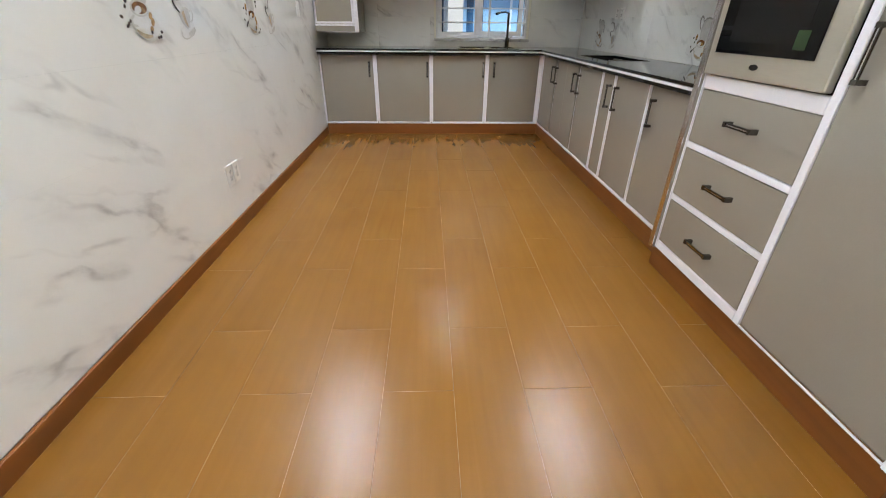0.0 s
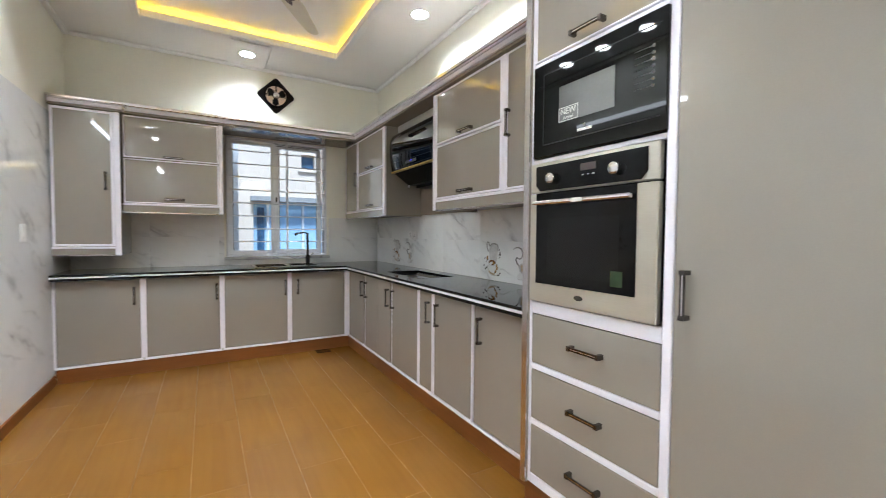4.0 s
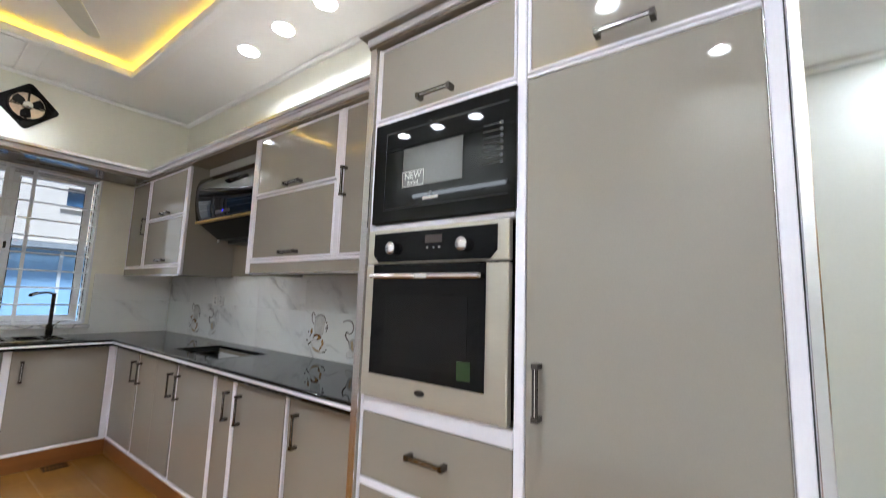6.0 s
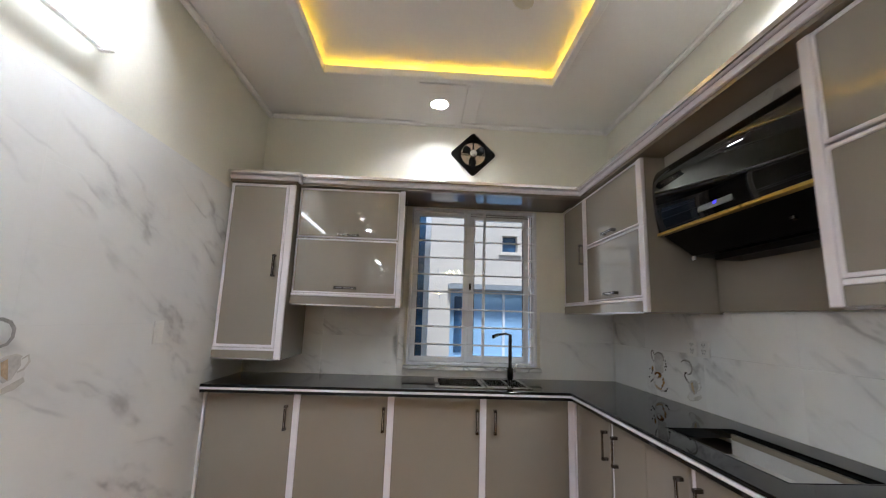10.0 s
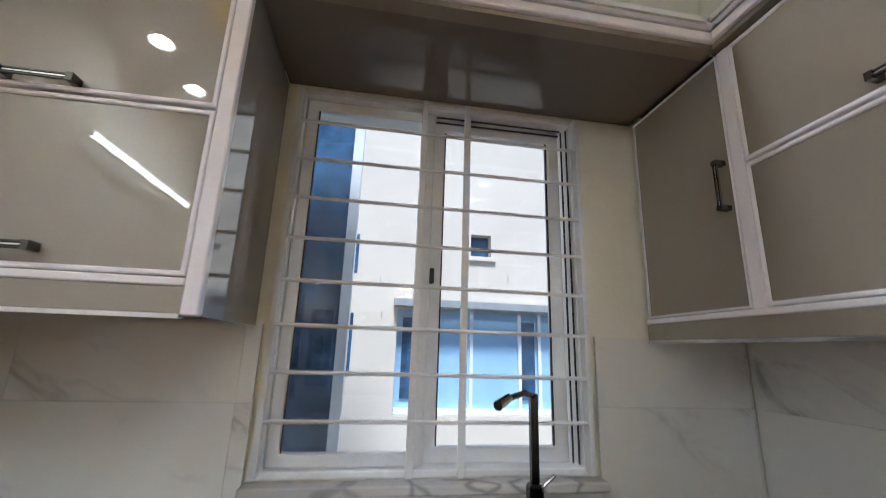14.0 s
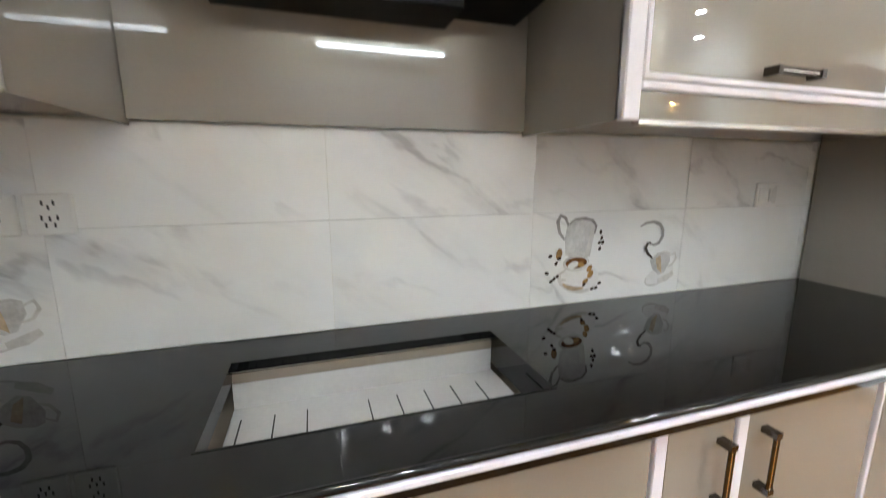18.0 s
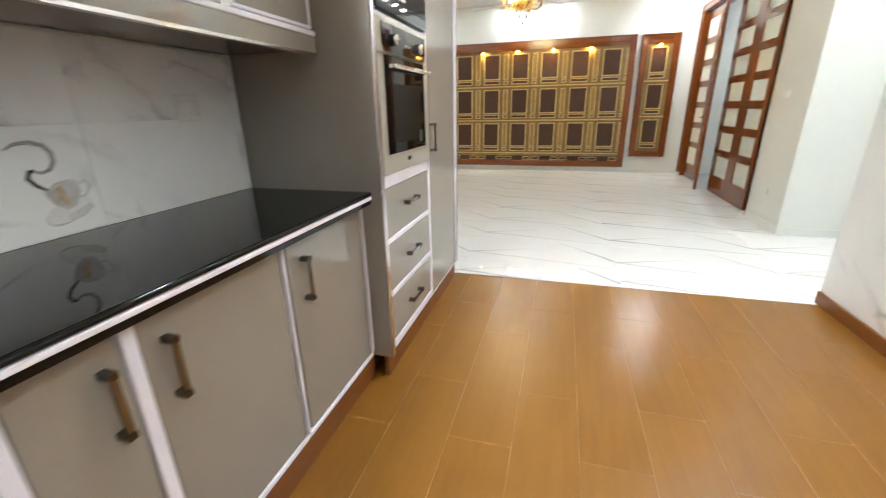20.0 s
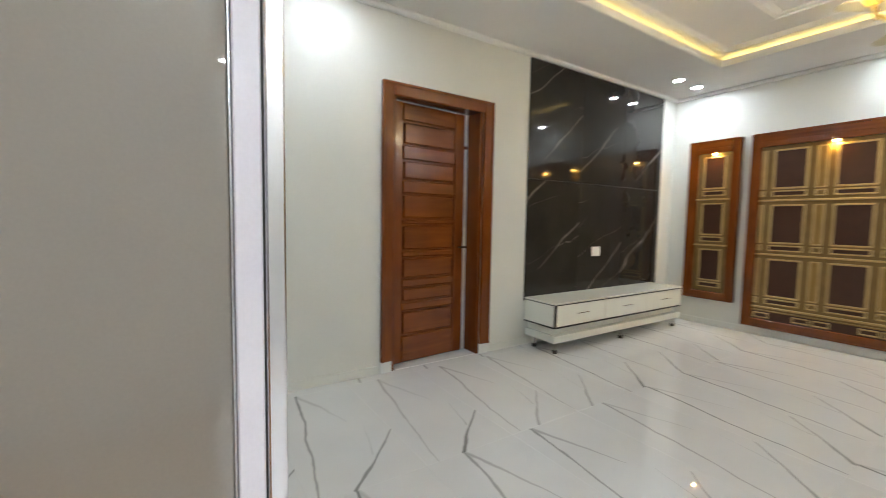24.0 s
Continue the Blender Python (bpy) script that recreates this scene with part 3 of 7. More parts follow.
def grip(parent, c, along, out, length=0.15):
    """A bar handle: three slim dark bars between two chrome ends, standing off along out."""
    c, a, o = Vector(c), Vector(along), Vector(out)
    s = a.cross(o)
    bm = bmesh.new()
    h = length / 2
    for k in (-1, 1):
        rod(bm, c + a * -h + o * 0.028 + s * 0.0055 * k, c + a * h + o * 0.028 + s * 0.0055 * k, 0.0034, seg=6)
    ob = part("handle", bm, GUN, parent, "dark chrome bar handle with three ribs")
    part("handle_core", rod(bmesh.new(), c + a * -h + o * 0.027, c + a * h + o * 0.027, 0.0034, seg=6), CHROME, ob, "bright middle rib")
    for e in (-1, 1):
        b2 = bmesh.new()
        m = Matrix((a, s, o)).transposed().to_4x4()
        m.translation = c + a * (h - 0.006) * e + o * 0.016
        bmesh.ops.create_cube(b2, size=1, matrix=m @ Matrix.Diagonal((0.014, 0.019, 0.034, 1)))
        part("handle_post", b2, DARK_STEEL, ob, "smoked chrome end")
    return ob


def frame_rect(bm, axis, pos, depth, u0, u1, v0, v1, w, bevel=0.002):
    """One ring round a rectangle. axis x: u is y; axis y: u is x; v is z."""
    def p(u, v, d):
        return bm.verts.new((pos + d, u, v) if axis == "x" else (u, pos + d, v))
    loops = [[p(*c, d) for c in ((a, b), (e, b), (e, f), (a, f))] for d in (0.0, depth) for a, e, b, f in ((u0, u1, v0, v1), (u0 + w, u1 - w, v0 + w, v1 - w))]
    o0, i0, o1, i1 = loops
    fresh = []
    for k in range(4):
        j = (k + 1) % 4
        fresh += [bm.faces.new((o0[k], o0[j], i0[j], i0[k])), bm.faces.new((o1[k], i1[k], i1[j], o1[j])), bm.faces.new((o0[k], o1[k], o1[j], o0[j])), bm.faces.new((i0[k], i0[j], i1[j], i1[k]))]
    if bevel:
        bmesh.ops.recalc_face_normals(bm, faces=fresh)
        es = {e for f in fresh for e in f.edges if e.calc_face_angle(0) > 0.5}
        bmesh.ops.bevel(bm, geom=list(es), offset=min(bevel, w * 0.3), segments=1, affect="EDGES", profile=0.5)
    return bm


def sheet(xs, ys, inside, z0, z1):
    """A flat board on a grid of cells, with its openings cut out."""
    bm = bmesh.new()
    vs = {}

    def v(i, j, z):
        if (i, j, z) not in vs:
            vs[i, j, z] = bm.verts.new((xs[i], ys[j], z))
        return vs[i, j, z]
    full = {(i, j) for i in range(len(xs) - 1) for j in range(len(ys) - 1) if inside((xs[i] + xs[i + 1]) / 2, (ys[j] + ys[j + 1]) / 2)}
    for i, j in full:
        ring = ((i, j), (i + 1, j), (i + 1, j + 1), (i, j + 1))
        bm.faces.new([v(*c, z1) for c in ring])
        bm.faces.new([v(*c, z0) for c in reversed(ring)])
        for k, (di, dj) in enumerate(((0, -1), (1, 0), (0, 1), (-1, 0))):
            if (i + di, j + dj) not in full:
                a, b = ring[k], ring[(k + 1) % 4]
                bm.faces.new((v(*a, z0), v(*b, z0), v(*b, z1), v(*a, z1)))
    return bm


def smooth_where(me, test):
    """Round shading on the faces that pass, with a crisp edge to all others."""
    count = {}
    for f in me.polygons:
        f.use_smooth = test(f)
        if f.use_smooth:
            for k in f.edge_keys:
                count[k] = count.get(k, 0) + 1
    for e in me.edges:
        e.use_edge_sharp = count.get(e.key) == 1


# ---- structure: kitchen ----
KC, LC = 3.06, 2.97          # ceiling heights of kitchen and lounge
TX0, TX1, TY0, TY1 = 0.625, 2.265, 1.50, 4.79   # kitchen ceiling tray
LX0, LX1, LY0, LY1 = 0.46, 3.96, -4.08, -0.35  # lounge ceiling tray

floor_kitchen = structure("floor_kitchen", boxes((-0.1, 2.99, 0.626, 5.5, -0.12, -0.0010)), FLOOR_JOINT, "orange wood-look tiled kitchen floor", "floor")
floor_lounge = structure("floor_lounge", boxes((-2.6, 4.9, -5.0, 0.626, -0.12, -0.003), (2.99, 4.9, 0.626, 2.5, -0.12, -0.003)), GROUT, "white marble lounge floor with grey veins", "floor")
wall_left = structure("wall_left", boxes((-0.20, -0.014, 0.60, 5.505, 0, 3.3)), PAINT, "kitchen wall clad in white marble tiles below cream paint", "wall")
wall_right = structure("wall_right", boxes((2.989, 3.11, 0.690, 5.505, 0, 3.3)), PAINT, "cream kitchen wall with marble splashback", "wall")
wall_back = structure("wall_back", boxes((-0.20, 1.27, 5.505, 5.72, 0, 3.3), (2.33, 3.11, 5.505, 5.72, 0, 3.3), (1.27, 2.33, 5.505, 5.72, 0, 0.985), (1.27, 2.33, 5.505, 5.72, 2.285, 3.3)), PAINT, "cream window wall with marble tiles above the worktop", "wall")
structure("beam_opening", boxes((-0.20, 3.11, 0.60, 0.66, 2.965, 3.3)), PAINT, "cream ceiling step at the kitchen opening", "beam")

LAMP_R = 0.070
LAMPS_RIGHT, LAMPS_LEFT = [(2.632, 2.737), (2.632, 3.180), (2.632, 3.622)], [(0.25, 0.85), (0.25, 2.79), (0.25, 3.25), (0.25, 3.71)]
LAMPS_MIDDLE = [(1.46, 5.14), (1.12, 1.36), (1.67, 1.36)]


def holed(bm, x0, x1, y0, y1, z0, z1, holes, r):
    """A strip of board with round holes for sunk lamps."""
    q, y, n = r + 0.03, y0, 24
    for hx, hy in holes:
        cube(bm, x0, x1, y, hy - q, z0, z1)
        cube(bm, x0, hx - q, hy - q, hy + q, z0, z1)
        cube(bm, hx + q, x1, hy - q, hy + q, z0, z1)
        rim, out = [], []
        for k in range(n):
            c, d = math.cos(2 * math.pi * k / n), math.sin(2 * math.pi * k / n)
            w = q / max(abs(c), abs(d))
            rim.append([bm.verts.new((hx + r * c, hy + r * d, z)) for z in (z0, z1)])
            out.append([bm.verts.new((hx + w * c, hy + w * d, z)) for z in (z0, z1)])
        for k in range(n):
            a, b = k, (k + 1) % n
            bm.faces.new((rim[a][0], rim[b][0], out[b][0], out[a][0]))
            bm.faces.new((out[a][1], out[b][1], rim[b][1], rim[a][1]))
            bm.faces.new((rim[a][0], rim[a][1], rim[b][1], rim[b][0]))
            bm.faces.new((out[a][0], out[b][0], out[b][1], out[a][1]))
        y = hy + q
    cube(bm, x0, x1, y, y1, z0, z1)


bm = boxes((0.2, 2.66, 1.1, 5.2, 3.156, 3.3), (-0.02, 0.2, 0.60, 5.51, 3.171, 3.3), (2.66, 3.0, 0.60, 5.51, 3.171, 3.3), (0.2, 2.66, 0.60, 1.1, 3.171, 3.3), (0.2, 2.66, 5.2, 5.51, 3.171, 3.3),
           (0.40, 0.44, 1.24, 5.0, 3.101, 3.155), (2.42, 2.46, 1.24, 5.0, 3.101, 3.155), (0.44, 2.42, 1.24, 1.28, 3.101, 3.155), (0.44, 2.42, 4.96, 5.0, 3.101, 3.155),
           (0.50, 2.36, 2.58, 3.72, 3.135, 3.155))
holed(bm, -0.02, TX0, 0.60, 5.51, KC, 3.10, LAMPS_LEFT, LAMP_R)
holed(bm, TX1, 3.0, 0.60, 5.51, KC, 3.10, LAMPS_RIGHT, LAMP_R)
holed(bm, TX0, 1.395, 0.60, TY0, KC, 3.10, [LAMPS_MIDDLE[1]], LAMP_R)
holed(bm, 1.395, TX1, 0.60, TY0, KC, 3.10, [LAMPS_MIDDLE[2]], LAMP_R)
holed(bm, TX0, TX1, TY1, 5.51, KC, 3.10, [LAMPS_MIDDLE[0]], LAMP_R)
cube(bm, 0.98, 1.88, 2.78, 3.52, 3.126, 3.14, 0.004)
# trim round the tray
for r in ((TX0 - 0.05, TX0 + 0.004, TY0 - 0.05, TY1 + 0.05), (TX1 - 0.004, TX1 + 0.05, TY0 - 0.05, TY1 + 0.05), (TX0 + 0.004, TX1 - 0.004, TY0 - 0.05, TY0 + 0.004), (TX0 + 0.004, TX1 - 0.004, TY1 - 0.004, TY1 + 0.05)):
    cube(bm, *r, KC - 0.022, KC + 0.03, 0.006)
# box panel with the lamp by the window wall
holed(bm, 1.30, 1.64, 4.86, 5.46, KC - 0.02, KC - 0.0005, [LAMPS_MIDDLE[0]], LAMP_R)
cube(bm, 1.66, 1.78, 4.86, 5.46, KC - 0.012, KC + 0.01, 0.004)
structure("ceiling_kitchen", bm, CEIL, "white plaster ceiling with a recessed glowing tray", "ceiling")
bm = bmesh.new()
cube(bm, -0.014, 0.030, 0.66, 5.505, KC - 0.036, KC - 0.002, 0.010)
cube(bm, 2.945, 2.989, 0.69, 5.505, KC - 0.036, KC - 0.002, 0.010)
cube(bm, 0.031, 2.944, 5.461, 5.505, KC - 0.036, KC - 0.002, 0.010)
structure("cornice_kitchen", bm, TRIM, "slim white plaster cornice", "cornice")

# ---- structure: lounge ----
structure("wall_far", boxes((-0.7, 5.08, -5.16, -4.96, 0, 3.3)), LOUNGE_PAINT, "pale lounge wall behind the gold panels", "wall")
structure("wall_television", boxes((4.88, 5.08, -4.96, -1.64, 0, 3.3), (4.88, 5.08, -0.70, 0.80, 0, 3.3), (4.88, 5.08, -1.64, -0.70, 2.33, 3.3), (4.88, 5.08, 1.72, 2.6, 0, 3.3), (4.88, 5.08, 0.80, 1.72, 2.33, 3.3)), LOUNGE_PAINT, "pale lounge wall with the black slab", "wall")
structure("wall_glass_doors", boxes((-0.57, -0.41, -4.96, -4.72, 0, 3.3), (-0.57, -0.41, -1.84, -1.01, 0, 3.3), (-0.57, -0.41, -4.72, -1.84, 2.60, 3.3)), LOUNGE_PAINT, "pale wall round the glazed folding doors", "wall")
structure("wall_niche", boxes((-1.03, -0.57, -1.17, -1.01, 0, 3.3), (-2.6, -1.95, -1.17, -1.01, 0, 3.3), (-1.95, -1.03, -1.17, -1.01, 0, 0.19), (-1.95, -1.03, -1.17, -1.01, 2.285, 3.3), (-1.95, -1.03, -1.17, -1.056, 0.19, 2.285)), LOUNGE_PAINT, "pale wall with a framed tiled niche", "wall")
structure("wall_passage", boxes((-2.6, -0.20, 0.60, 0.75, 0, 3.3), (-2.75, -2.6, -1.2, 0.75, 0, 3.3)), LOUNGE_PAINT, "pale passage wall", "wall")
structure("wall_hall", boxes((3.11, 4.88, 2.4, 2.6, 0, 3.3)), LOUNGE_PAINT, "pale end wall of the hall", "wall")
structure("wall_next_room", boxes((-2.4, -2.3, -5.1, -1.17, 0, 3.3), (-2.3, -0.57, -5.1, -4.96, 0, 3.3)), LOUNGE_PAINT, "white wall of the room behind the glazed doors", "wall")

bm = boxes((-2.6, LX0, -5.0, 0.60, LC, 3.02), (LX1, 4.9, -5.0, 0.60, LC, 3.02), (LX0, LX1, -5.0, LY0, LC, 3.02), (LX0, LX1, LY1, 0.60, LC, 3.02), (3.11, 4.9, 0.60, 2.5, LC, 3.02),
           (LX0 - 0.5, LX1 + 0.5, LY0 - 0.5, LY1 + 0.5, 3.115, 3.3), (LX0 - 0.3, LX0 + 0.07, LY0 - 0.3, LY1 + 0.3, 3.066, 3.116), (LX1 - 0.07, LX1 + 0.3, LY0 - 0.3, LY1 + 0.3, 3.066, 3.116), (LX0 + 0.07, LX1 - 0.07, LY0 - 0.3, LY0 + 0.07, 3.066, 3.116), (LX0 + 0.07, LX1 - 0.07, LY1 - 0.07, LY1 + 0.3, 3.066, 3.116), (-2.6, LX0 - 0.18, -5.0, 0.60, 3.03, 3.3), (LX1 + 0.18, 4.9, -5.0, 2.5, 3.03, 3.3), (LX0 - 0.18, LX1 + 0.18, -5.0, LY0 - 0.18, 3.03, 3.3), (LX0 - 0.18, LX1 + 0.18, LY1 + 0.18, 0.60, 3.03, 3.3))
for r in ((LX0 - 0.11, LX0 + 0.004, LY0 - 0.11, LY1 + 0.11), (LX1 - 0.004, LX1 + 0.11, LY0 - 0.11, LY1 + 0.11), (LX0 + 0.004, LX1 - 0.004, LY0 - 0.11, LY0 + 0.004), (LX0 + 0.004, LX1 - 0.004, LY1 - 0.004, LY1 + 0.11)):
    cube(bm, *r, LC - 0.02, LC + 0.045, 0.006)
# inner mouldings: a stepped rectangle and a lattice of slanting ribs
for x0, x1, y0, y1, w, z in ((1.14, 3.46, -3.75, -0.97, 0.17, 3.098), (1.19, 3.41, -3.70, -1.02, 0.07, 3.082)):
    for r in ((x0, x1, y0, y0 + w), (x0, x1, y1 - w, y1), (x0, x0 + w, y0 + w, y1 - w), (x1 - w, x1, y0 + w, y1 - w)):
        cube(bm, *r, z, 3.118, 0.007)
GC = Vector((2.26, -2.40, 3.1115))


def rib(ax, ay, bx, by, w=0.034):
    a, b = GC + Vector((ax, ay, 0)), GC + Vector((bx, by, 0))
    d = b - a
    bmesh.ops.create_cube(bm, size=1, matrix=Matrix.Translation((a + b) / 2) @ Matrix.Rotation(math.atan2(d.y, d.x), 4, "Z") @ Matrix.Diagonal((d.length, w, 0.009, 1)))


# a slanting square cut off by the inner moulding, and a cross inside it
cut, far = 0.95, 1.20
for sx in (-1, 1):
    for sy in (-1, 1):
        rib(sx * cut, sy * (far - cut), 0, sy * far)
rib(-0.81, -0.39, 0.39, 0.81)
rib(0.81, -0.39, -0.39, 0.81)
structure("ceiling_lounge", bm, CEIL, "white lounge ceiling with a glowing tray and slanting ribs", "ceiling")
bm = bmesh.new()
cube(bm, -0.41, 4.88, -4.96, -4.90, LC - 0.042, LC - 0.002, 0.012)
cube(bm, 4.82, 4.88, -4.90, 2.4, LC - 0.042, LC - 0.002, 0.012)
cube(bm, -0.41, -0.35, -4.90, -0.95, LC - 0.042, LC - 0.002, 0.012)
cube(bm, -2.6, -0.41, -1.01, -0.95, LC - 0.042, LC - 0.002, 0.012)
structure("cornice_lounge", bm, TRIM, "white plaster cornice", "cornice")
bm = boxes((-0.41, 4.88, -4.96, -4.952, 0, 0.07), (4.872, 4.88, -4.95, -1.76, 0, 0.07), (4.872, 4.88, -0.58, 0.68, 0, 0.07), (-0.41, -0.402, -1.74, -1.01, 0, 0.07), (-2.6, -0.41, -1.01, -1.002, 0, 0.07))
structure("skirting_lounge", bm, LOUNGE_PAINT, "low white skirting", "skirting")

# brown skirting and plinths of the kitchen
structure("skirting_left", boxes((0.0, 0.014, 0.60, 4.95, 0, 0.080), bevel=0.002), SKIRT, "brown wood-look skirting", "skirting")
structure("skirting_end", boxes((-0.20, 0.014, 0.588, 0.60, 0, 0.080), bevel=0.002), SKIRT_X, "brown wood-look skirting", "skirting")

# window
win = structure("window_1", boxes((1.25, 2.36, 5.44, 5.70, 0.955, 0.984), bevel=0.004), SILL, "white sliding window with security bars over a stone sill", "window")
bm = bmesh.new()
frame_rect(bm, "y", 5.50, 0.10, 1.272, 2.328, 0.987, 2.283, 0.024, 0.004)
part("window_frame", bm, PVC, win)
for x0, x1, y, sw in ((1.296, 1.770, 5.525, 0.040), (1.764, 2.284, 5.562, 0.050)):
    bm = bmesh.new()
    frame_rect(bm, "y", y, 0.034, x0, x1, 1.012, 2.256, sw, 0.004)
    s = part("sash", bm, PVC, win)
    pane = part("pane", boxes((x0 + sw - 0.003, x1 - sw + 0.003, y + 0.014, y + 0.019, 1.012 + sw - 0.003, 2.256 - sw + 0.003)), GLASS, s, "clear window glass")
    pane.visible_shadow = False
    part("gasket", boxes((x0 + sw, x0 + sw + 0.005, y + 0.004, y + 0.012, 1.012 + sw, 2.256 - sw), (x1 - sw - 0.005, x1 - sw, y + 0.004, y + 0.012, 1.012 + sw, 2.256 - sw)), RUBBER, s)
part("latch", boxes((1.772, 1.789, 5.545, 5.563, 1.60, 1.655), bevel=0.003), RUBBER, win, "black window latch")
part("track", boxes((2.2865, 2.2900, 5.540, 5.548, 1.015, 2.25), (2.2985, 2.3015, 5.520, 5.528, 1.015, 2.25), (1.775, 2.28, 5.545, 5.553, 2.234, 2.238), (1.775, 2.28, 5.530, 5.538, 2.247, 2.250)), RUBBER, win)
for k in range(8):
    z = 1.152 + 0.1405 * k
    part("bar", rod(bmesh.new(), (1.283, 5.472, z), (2.317, 5.472, z), 0.0065, seg=8), BAR, win)
for x in (1.725, 1.886):
    part("bar", boxes((x - 0.012, x + 0.012, 5.477, 5.485, 0.99, 2.28), bevel=0.002), BAR, win)
part("bar_bracket", boxes((1.274, 1.290, 5.464, 5.50, 1.0, 2.27), (2.310, 2.326, 5.464, 5.50, 1.0, 2.27)), BAR, win)

# floor drain
drain = thing("floor_drain", "small square brown floor drain in the kitchen corner", "drain")
part("frame", boxes((2.07, 2.21, 4.83, 4.845, 0.0, 0.004), (2.07, 2.21, 4.925, 4.94, 0.0, 0.004), (2.07, 2.085, 4.845, 4.925, 0.0, 0.004), (2.195, 2.21, 4.845, 4.925, 0.0, 0.004)), GUN, drain)
for k in range(5):
    part("slat", boxes((2.095 + 0.021 * k, 2.107 + 0.021 * k, 4.845, 4.925, 0.0, 0.003)), GUN, drain)


# ---- kitchen cabinets ----
YF, XF, XU, XT = 4.95, 2.43, 2.568, 2.354
LBL_BASE = "glossy greige base cabinet under the black worktop"


def base_back(x0, x1, hx, label):
    c = thing("base_cabinet", label, "cabinet", "base cabinets", ((x0 + x1) / 2, 5.2, 0))
    part("body", boxes((x0, x1, YF + 0.024, 5.49, 0.118, 0.72)), LAM_IN, c)
    d = part("door", boxes((x0 + 0.025, x1 - 0.022, YF + 0.002, YF + 0.022, 0.142, 0.838), bevel=0.002), LAM, c)
    for e in (x0 + 0.0235, x1 - 0.0215):
        part("door_edge", boxes((e, e + 0.001, YF + 0.003, YF + 0.022, 0.142, 0.838)), CHROME, d)
    grip(d, (hx, YF + 0.002, 0.695), (0, 0, 1), (0, -1, 0))
    part("face_strip", boxes((x1 - 0.02, x1 + 0.023, YF - 0.003, YF + 0.02, 0.14, 0.846), bevel=0.003), STRIP, c, "lilac-white upright strip")
    part("bottom_rail", boxes((x0 + 0.003, x1 - 0.003, YF - 0.002, YF + 0.02, 0.118, 0.138), bevel=0.003), STRIP, c)
    return c


for x0, x1, hx in ((0.0, 0.596, 0.535), (0.596, 1.206, 1.163), (1.206, 1.817, 1.777), (1.817, 2.41, 1.896)):
    base_back(x0, x1, hx, LBL_BASE + " along the window wall")
part("edge_strip", boxes((0.002, 0.018, YF - 0.003, YF + 0.02, 0.14, 0.846), bevel=0.002), STRIP, bpy.data.objects["base_cabinet"])
structure("plinth_back", boxes((0.014, 2.445, 4.957, 4.98, 0, 0.116), bevel=0.002), SKIRT_X, "brown wood-look plinth", "plinth")


def base_right(y0, y1, hys, strip, split=None, deep=0.0, label=LBL_BASE + " along the hob wall"):
    """y0 is the end by the window wall."""
    c = thing("base_cabinet", label, "cabinet", "base cabinets", (2.7, (y0 + y1) / 2, 0))
    part("body", boxes((XF + 0.024, 2.972, y1, y0, 0.118, 0.785)), LAM_IN, c)
    ends = [y0, y1] if split is None else [y0, split, y1]
    for k, (a, b) in enumerate(zip(ends, ends[1:])):
        lo = 0.02 if k == 0 else 0.002
        hi = 0.02 if b == y1 else 0.002
        d = part("door", boxes((XF + 0.002, XF + 0.022, b + hi, a - lo, 0.142, 0.838), bevel=0.002), LAM, c)
        for hy in hys:
            if b < hy < a:
                grip(d, (XF + 0.002, hy, 0.70), (0, 0, 1), (-1, 0, 0))
    w = 0.016 if strip else 0.006
    part("face_strip", boxes((XF - 0.003 + deep, XF + 0.02, y1 - w, y1 + w, 0.14, 0.846), bevel=0.003), STRIP, c, "lilac-white upright strip")
    part("bottom_rail", boxes((XF - 0.002, XF + 0.02, y1 + 0.003, y0 - 0.003, 0.118, 0.138), bevel=0.003), STRIP, c)
    return c


base_right(4.93, 4.41, [4.462], True, deep=0.014)
base_right(4.41, 3.74, [4.345, 3.80], True, split=4.07, deep=0.014)
base_right(3.74, 3.222, [3.686], True)
base_right(3.222, 3.0, [3.06], True, label="narrow glossy greige base cabinet under the black worktop")
base_right(3.0, 2.52, [2.93], False)
base_right(2.52, 1.99, [2.43], False)
corner = thing("corner_post", "lilac-white corner post between the base cabinets", "trim", at=(2.43, 4.95, 0))
part("post", boxes((XF - 0.035, XF, YF - 0.004, YF + 0.02, 0.118, 0.846), (XF, XF + 0.02, YF - 0.02, YF + 0.016, 0.118, 0.846), bevel=0.003), STRIP, corner)
structure("plinth_right", boxes((XF + 0.006, XF + 0.03, 1.98, 4.957, 0, 0.116), bevel=0.002), SKIRT, "brown wood-look plinth", "plinth")
structure("plinth_tall", boxes((XT + 0.012, XT + 0.03, 0.69, 1.975, 0, 0.116), bevel=0.002), SKIRT, "brown wood-look plinth under the tall units", "plinth")

# worktop with cut-outs for sink and hob
top = thing("worktop", "polished black granite worktop with a white inlay in its edge", "worktop", at=(1.5, 5.2, 0.9))
SX0, SX1, SY0, SY1 = 1.497, 2.16, 4.98, 5.42
HX0, HX1, HY0, HY1 = 2.52, 2.84, 3.405, 4.048
WT = 0.899          # top of the worktop
part("slab", sheet([0.001, SX0, SX1, 2.394, HX0, HX1, 2.974], [1.978, HY0, HY1, 4.894, SY0, SY1, 5.489],
                   lambda x, y: (y > 4.894 or x > 2.394) and not (SX0 < x < SX1 and SY0 < y < SY1) and not (HX0 < x < HX1 and HY0 < y < HY1), WT - 0.018, WT), GRANITE, top)
nose = [(0.009 * math.cos(radians(a)), 0.009 * math.sin(radians(a))) for a in range(-90, 91, 15)]
